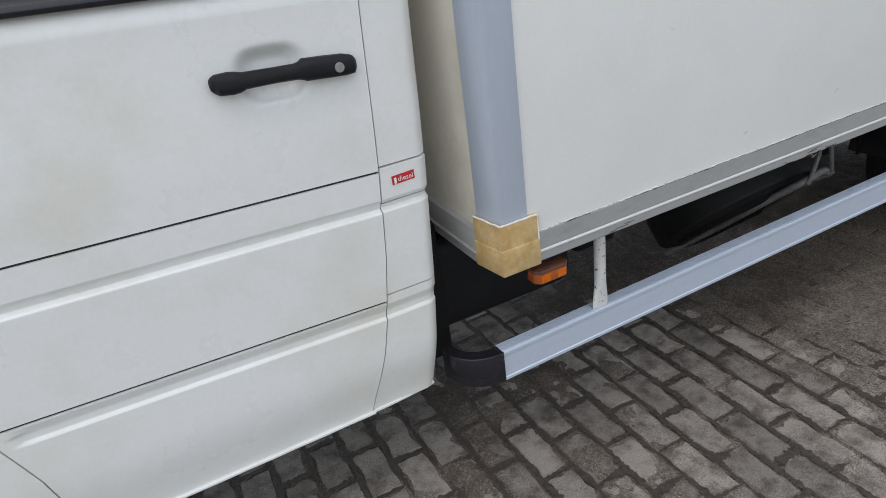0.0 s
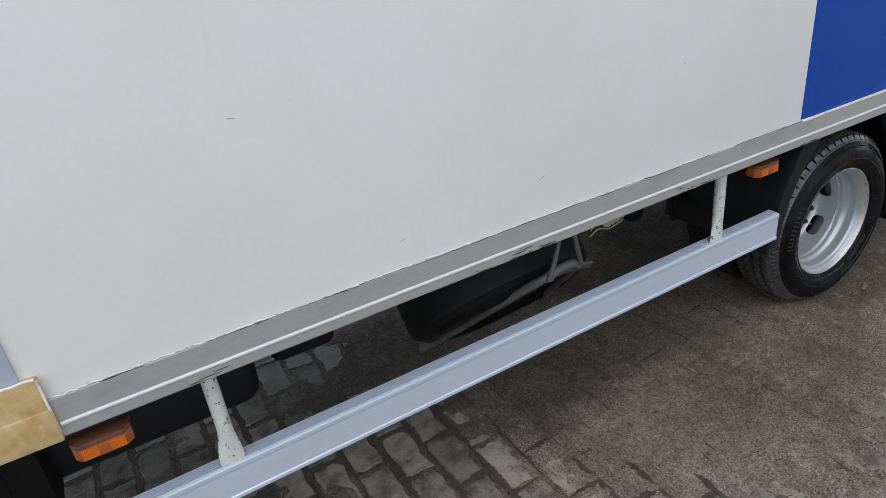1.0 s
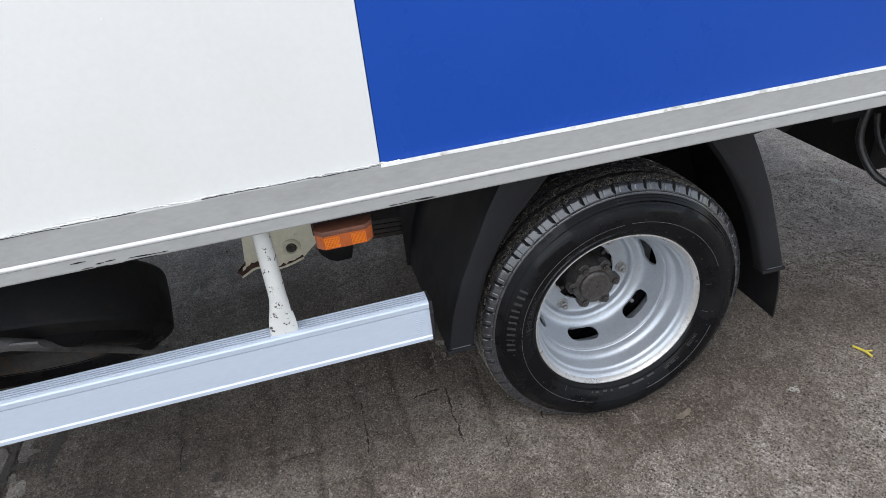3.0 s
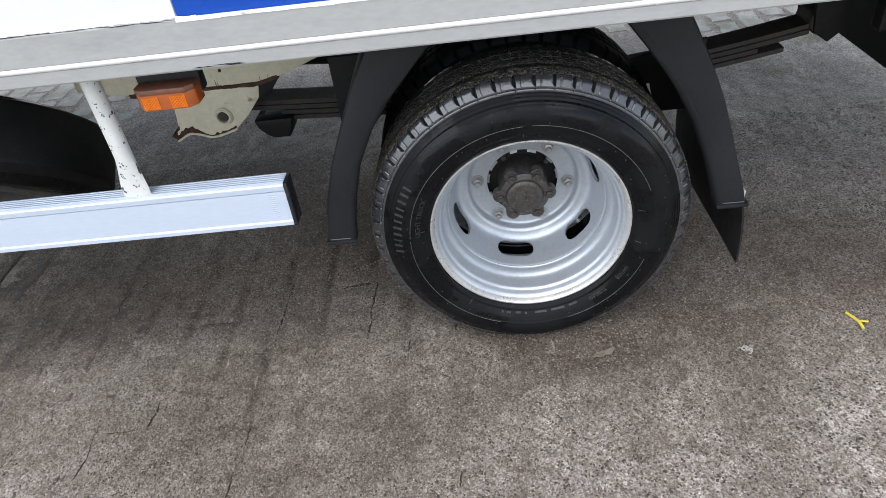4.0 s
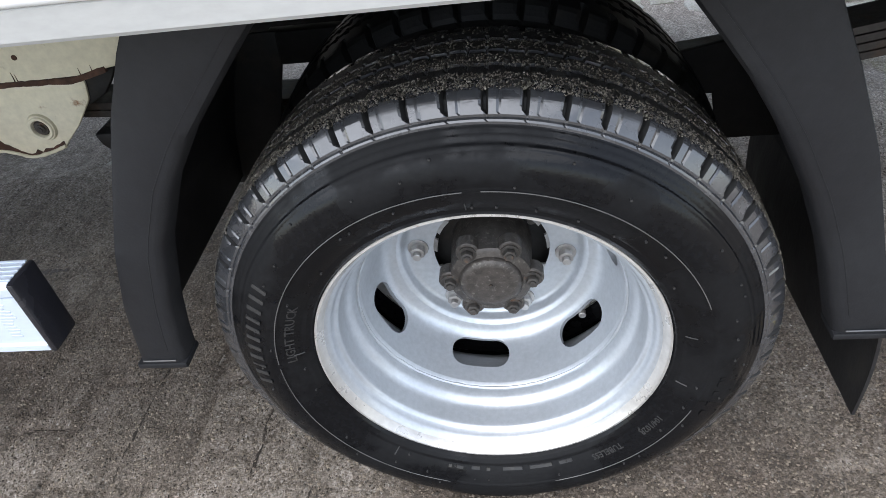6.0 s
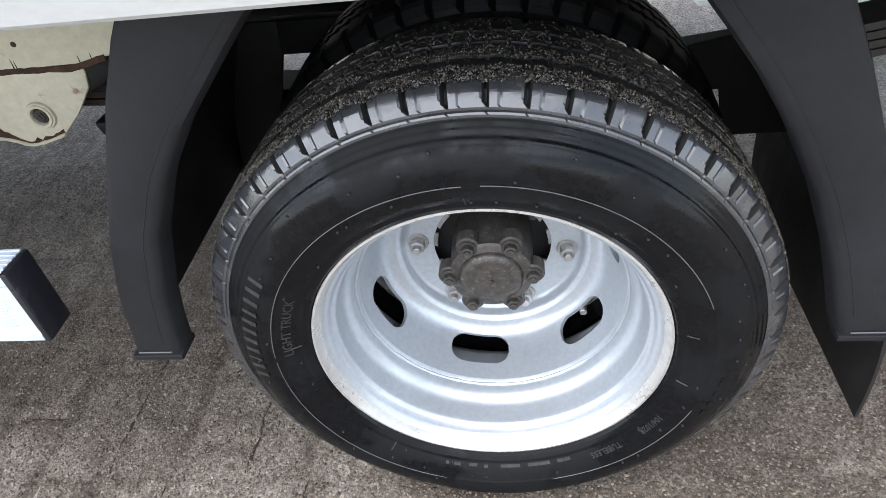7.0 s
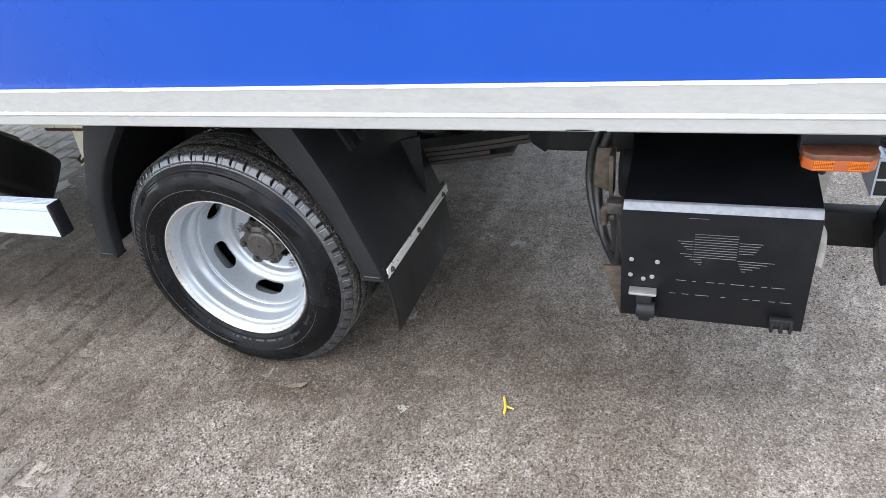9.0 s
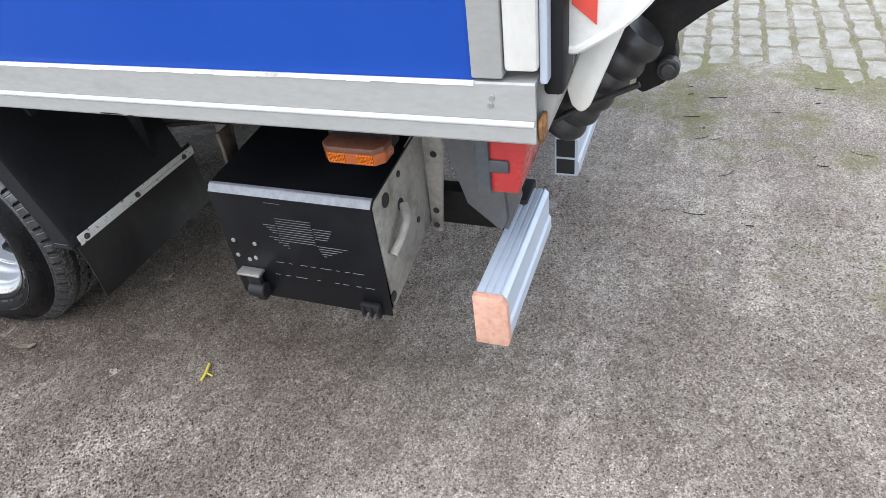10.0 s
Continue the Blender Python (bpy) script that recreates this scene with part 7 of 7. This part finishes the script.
def scatter(name, n, span, sizes, mat, label, seed):
    """Loose grit: many small angular stones in one mesh."""
    rng = np.random.default_rng(seed)
    base = np.array([(1, 0, 0), (-1, 0, 0), (0, 1, 0), (0, -1, 0), (0, 0, 1), (0, 0, -1)], float)
    tri = np.array([(0, 2, 4), (2, 1, 4), (1, 3, 4), (3, 0, 4), (2, 0, 5), (1, 2, 5), (3, 1, 5), (0, 3, 5)])
    x, y = rng.uniform(span[0], span[1], n), rng.uniform(span[2], span[3], n)
    z = grit_height(x, y)
    s = rng.uniform(*sizes, n) * rng.uniform(0.4, 1, n)
    verts = base[None] * s[:, None, None] * rng.uniform(0.5, 1.15, (n, 6, 3)) * np.array([1, 1, 0.65])
    turn = rng.uniform(0, math.tau, n)
    c, w = np.cos(turn)[:, None], np.sin(turn)[:, None]
    vx, vy = verts[:, :, 0] * c - verts[:, :, 1] * w, verts[:, :, 0] * w + verts[:, :, 1] * c
    verts = np.stack([vx + x[:, None], vy + y[:, None], verts[:, :, 2] + (z + s * 0.25)[:, None]], -1)
    me = bpy.data.meshes.new(name)
    me.from_pydata(verts.reshape(-1, 3).tolist(), [], (tri[None] + 6 * np.arange(n)[:, None, None]).reshape(-1, 3).tolist())
    me.materials.append(mat)
    return tagged(new(name, me), label, "gravel", kind="stuff")


scatter("gravel", 98000, (-1.7, 2.4, -0.62, 1.10), (0.0015, 0.0042), PEBBLE, "fine loose grit strewn over the ground", 7)
scatter("gravel", 42000, (-0.95, 1.1, -0.50, 0.55), (0.0026, 0.0046), PEBBLE, "coarse grit beside the wheel", 9)
scatter("gravel", 260, (-3.2, 2.8, -0.7, 1.8), (0.004, 0.0075), PEBBLE, "single small stones on the ground", 8)

# washed-out joints of the buried paving: broken dark cracks that follow the rows of blocks
# dark soil ribbons: the shade in deep cracks is put into their colour
CRACK = material("shaded_crack_soil", (0.030, 0.0245, 0.020), 0.8, stain=(0.046, 0.039, 0.032), scale=80.0, grain=0.4, bump=0.6, shine=0.2)


def crack_line(bm, start, end, width, rng, rate):
    """An uneven furrow between two places of the ground, broken where the grit has filled it."""
    length = math.dist(start, end)
    steps = max(2, int(length / 0.006))
    drift, side, row = 0.0, 0.0, None
    ux, uy = (end[0] - start[0]) / length, (end[1] - start[1]) / length
    share = np.linspace(0, 1, steps + 1)
    fades = value_noise(start[0] + (end[0] - start[0]) * share + 7.3, start[1] + (end[1] - start[1]) * share + 1.7, 0.07, 61)
    for k in range(steps + 1):
        t = k / steps
        drift += rng.uniform(-0.0022, 0.0022) - 0.10 * drift
        x, y = start[0] + (end[0] - start[0]) * t - uy * drift, start[1] + (end[1] - start[1]) * t + ux * drift
        fade = fades[k]
        wide = width * max(0.0, fade - 1 + rate) / rate * rng.uniform(0.5, 1.3) * min(1, 6 * t, 6 * (1 - t))
        if wide < 0.0004:
            row = None
            continue
        here = [bm.verts.new((x - uy * w, y + ux * w, 0.0)) for w in (-wide, wide)]
        if row:
            bm.faces.new((row[0], row[1], here[1], here[0]))
        row = here


bm = bmesh.new()
rng = random.Random(52)
for i in range(-13, 26):
    x = PAVE_X + (i + 17) * PITCH_X
    if -1.45 < x < 0.45:
        crack_line(bm, (x, -0.62), (x + rng.uniform(-0.006, 0.006), 0.62), 0.0027, rng, 0.32)
        for j in range(-4, 4):
            y = PAVE_Y + (j + 0.5 + 0.5 * ((i + 17) % 2)) * PITCH_Y
            if -0.5 < y < 0.55 and rng.random() < 0.3:
                crack_line(bm, (x + 0.004, y), (x + PITCH_X - 0.004, y + rng.uniform(-0.004, 0.004)), 0.0026, rng, 0.40)
# the deepest ones, beside the wheel
for x, y0, y1, w in ((-0.622, 0.122, 0.442, 0.0046), (-0.507, 0.182, 0.482, 0.0056), (-0.392, 0.142, 0.422, 0.0042)):
    crack_line(bm, (x, y0), (x + 0.004, y1), w, rng, 0.85)
crack_line(bm, (-0.504, 0.367), (-0.396, 0.372), 0.0050, rng, 0.9)
crack_line(bm, (-0.619, 0.307), (-0.509, 0.302), 0.0040, rng, 0.8)
spots = np.array([(v.co.x, v.co.y) for v in bm.verts])
for v, z in zip(bm.verts, grit_height(spots[:, 0], spots[:, 1])):
    v.co.z = z + 0.0011
tagged(part("joint_cracks", bm, CRACK, ground), "dark ribbons for shaded cracks along the buried paving joints", kind="stuff")

# wet mud that has swollen over the edges of the bare blocks
MUD = material("wet_joint_mud", (0.050, 0.040, 0.032), 0.55, stain=(0.075, 0.062, 0.050), stain_at=(0.4, 0.65), scale=40.0, grain=0.4, grain_scale=240, bump=0.9, bump_scale=300, shine=0.4)
bm = bmesh.new()
rng = random.Random(83)
for i in range(-9, 13):
    x = PAVE_X + i * PITCH_X
    crack_line(bm, (x, -0.80), (x + rng.uniform(-0.003, 0.003), 0.85), 0.0150, rng, 0.95)
    for j in range(-6, 3):
        y = PAVE_Y + (j + 0.5 + 0.5 * (i % 2)) * PITCH_Y
        crack_line(bm, (x - 0.004, y), (x + PITCH_X + 0.004, y + rng.uniform(-0.004, 0.004)), 0.0165, rng, 0.95)
for v in bm.verts:
    v.co.z = 0.0024 + 0.0016 * rng.random()
tagged(part("joint_mud", bm, MUD, ground), "wet brown mud in the paving joints", kind="stuff")

# ---- block paving: the free blocks are pieces, the rest is joined ----
def paver_mesh(seed):
    """One concrete block with a worn, chipped top edge."""
    rng = random.Random(seed)
    w, d = PITCH_X / 2 - 0.0075, PITCH_Y / 2 - 0.0080
    rim_pts = []
    for (ax, ay), (bx, by) in (((-w, -d), (w, -d)), ((w, -d), (w, d)), ((w, d), (-w, d)), ((-w, d), (-w, -d))):
        n = 4 if abs(ax - bx) > 0.01 else 6
        for k in range(n):
            t = k / n
            chip = rng.uniform(0, 0.014) if rng.random() < 0.6 else 0.001
            x, y = ax + (bx - ax) * t, ay + (by - ay) * t
            rim_pts.append((x * (1 - chip / w), y * (1 - chip / d)))
    n = len(rim_pts)
    verts = [(x * 0.93, y * 0.965, 0.0 + rng.uniform(-0.0012, 0.0004)) for x, y in rim_pts] + [(x, y, -0.006) for x, y in rim_pts] + [(x, y, -0.05) for x, y in rim_pts] + [(0, 0, 0.0006)]
    faces = [(k, (k + 1) % n, 3 * n) for k in range(n)]
    for r in (0, n):
        faces += [(r + k, r + n + k, r + n + (k + 1) % n, r + (k + 1) % n) for k in range(n)]
    return verts, faces


PAVERS = [paver_mesh(k) for k in range(8)]


def paver_spots(x0, x1, y0, y1):
    rng = random.Random(77)
    for i in range(math.ceil((x0 - PAVE_X) / PITCH_X), math.floor((x1 - PAVE_X) / PITCH_X) + 1):
        for j in range(math.floor((y0 - PAVE_Y) / PITCH_Y), math.ceil((y1 - PAVE_Y) / PITCH_Y) + 1):
            x = PAVE_X + (i + 0.5) * PITCH_X + rng.uniform(-0.0015, 0.0015)
            y = PAVE_Y + (j + 0.5 * (i % 2)) * PITCH_Y + rng.uniform(-0.002, 0.002)
            if y0 < y < y1:
                yield x, y, -0.0005 + rng.uniform(-0.0020, 0.0022), rng.uniform(-0.6, 0.6), rng.uniform(-0.5, 0.5), rng.uniform(-1, 1), rng.randrange(8)


shared = []
for verts, faces in PAVERS:
    me = bpy.data.meshes.new("paver")
    me.from_pydata(verts, [], faces)
    me.materials.append(PAVER)
    shared.append(me)
FREE = (-3.45, 0.12, -0.72, 1.0)
count = 0
for x, y, z, rx, ry, rz, k in paver_spots(*FREE):
    count += 1
    if count > 300:
        break
    ob = new("paver", shared[k])
    ob.parent = ground
    ob.matrix_basis = pose(x, y, z, rx, ry, rz)
verts, faces = [], []
for x, y, z, rx, ry, rz, k in paver_spots(-3.7, 3.4, -1.0, 4.6):
    if FREE[0] < x < FREE[1] + PITCH_X * 0.4 and FREE[2] < y < FREE[3]:
        continue
    if y > 1.2 and float(swept(np.array([x]), np.array([y]))[0]) < 0.12:
        continue
    m, base = pose(x, y, z, rx, ry, rz), len(verts)
    verts += [tuple(m @ Vector(p)) for p in PAVERS[k][0]]
    faces += [tuple(base + q for q in f) for f in PAVERS[k][1]]
me = bpy.data.meshes.new("paving")
me.from_pydata(verts, [], faces)
me.materials.append(PALE_PAVER)
rest = new("paving", me)
rest.parent = ground
tagged(rest, "worn concrete paving blocks, half buried in grit", kind="stuff")
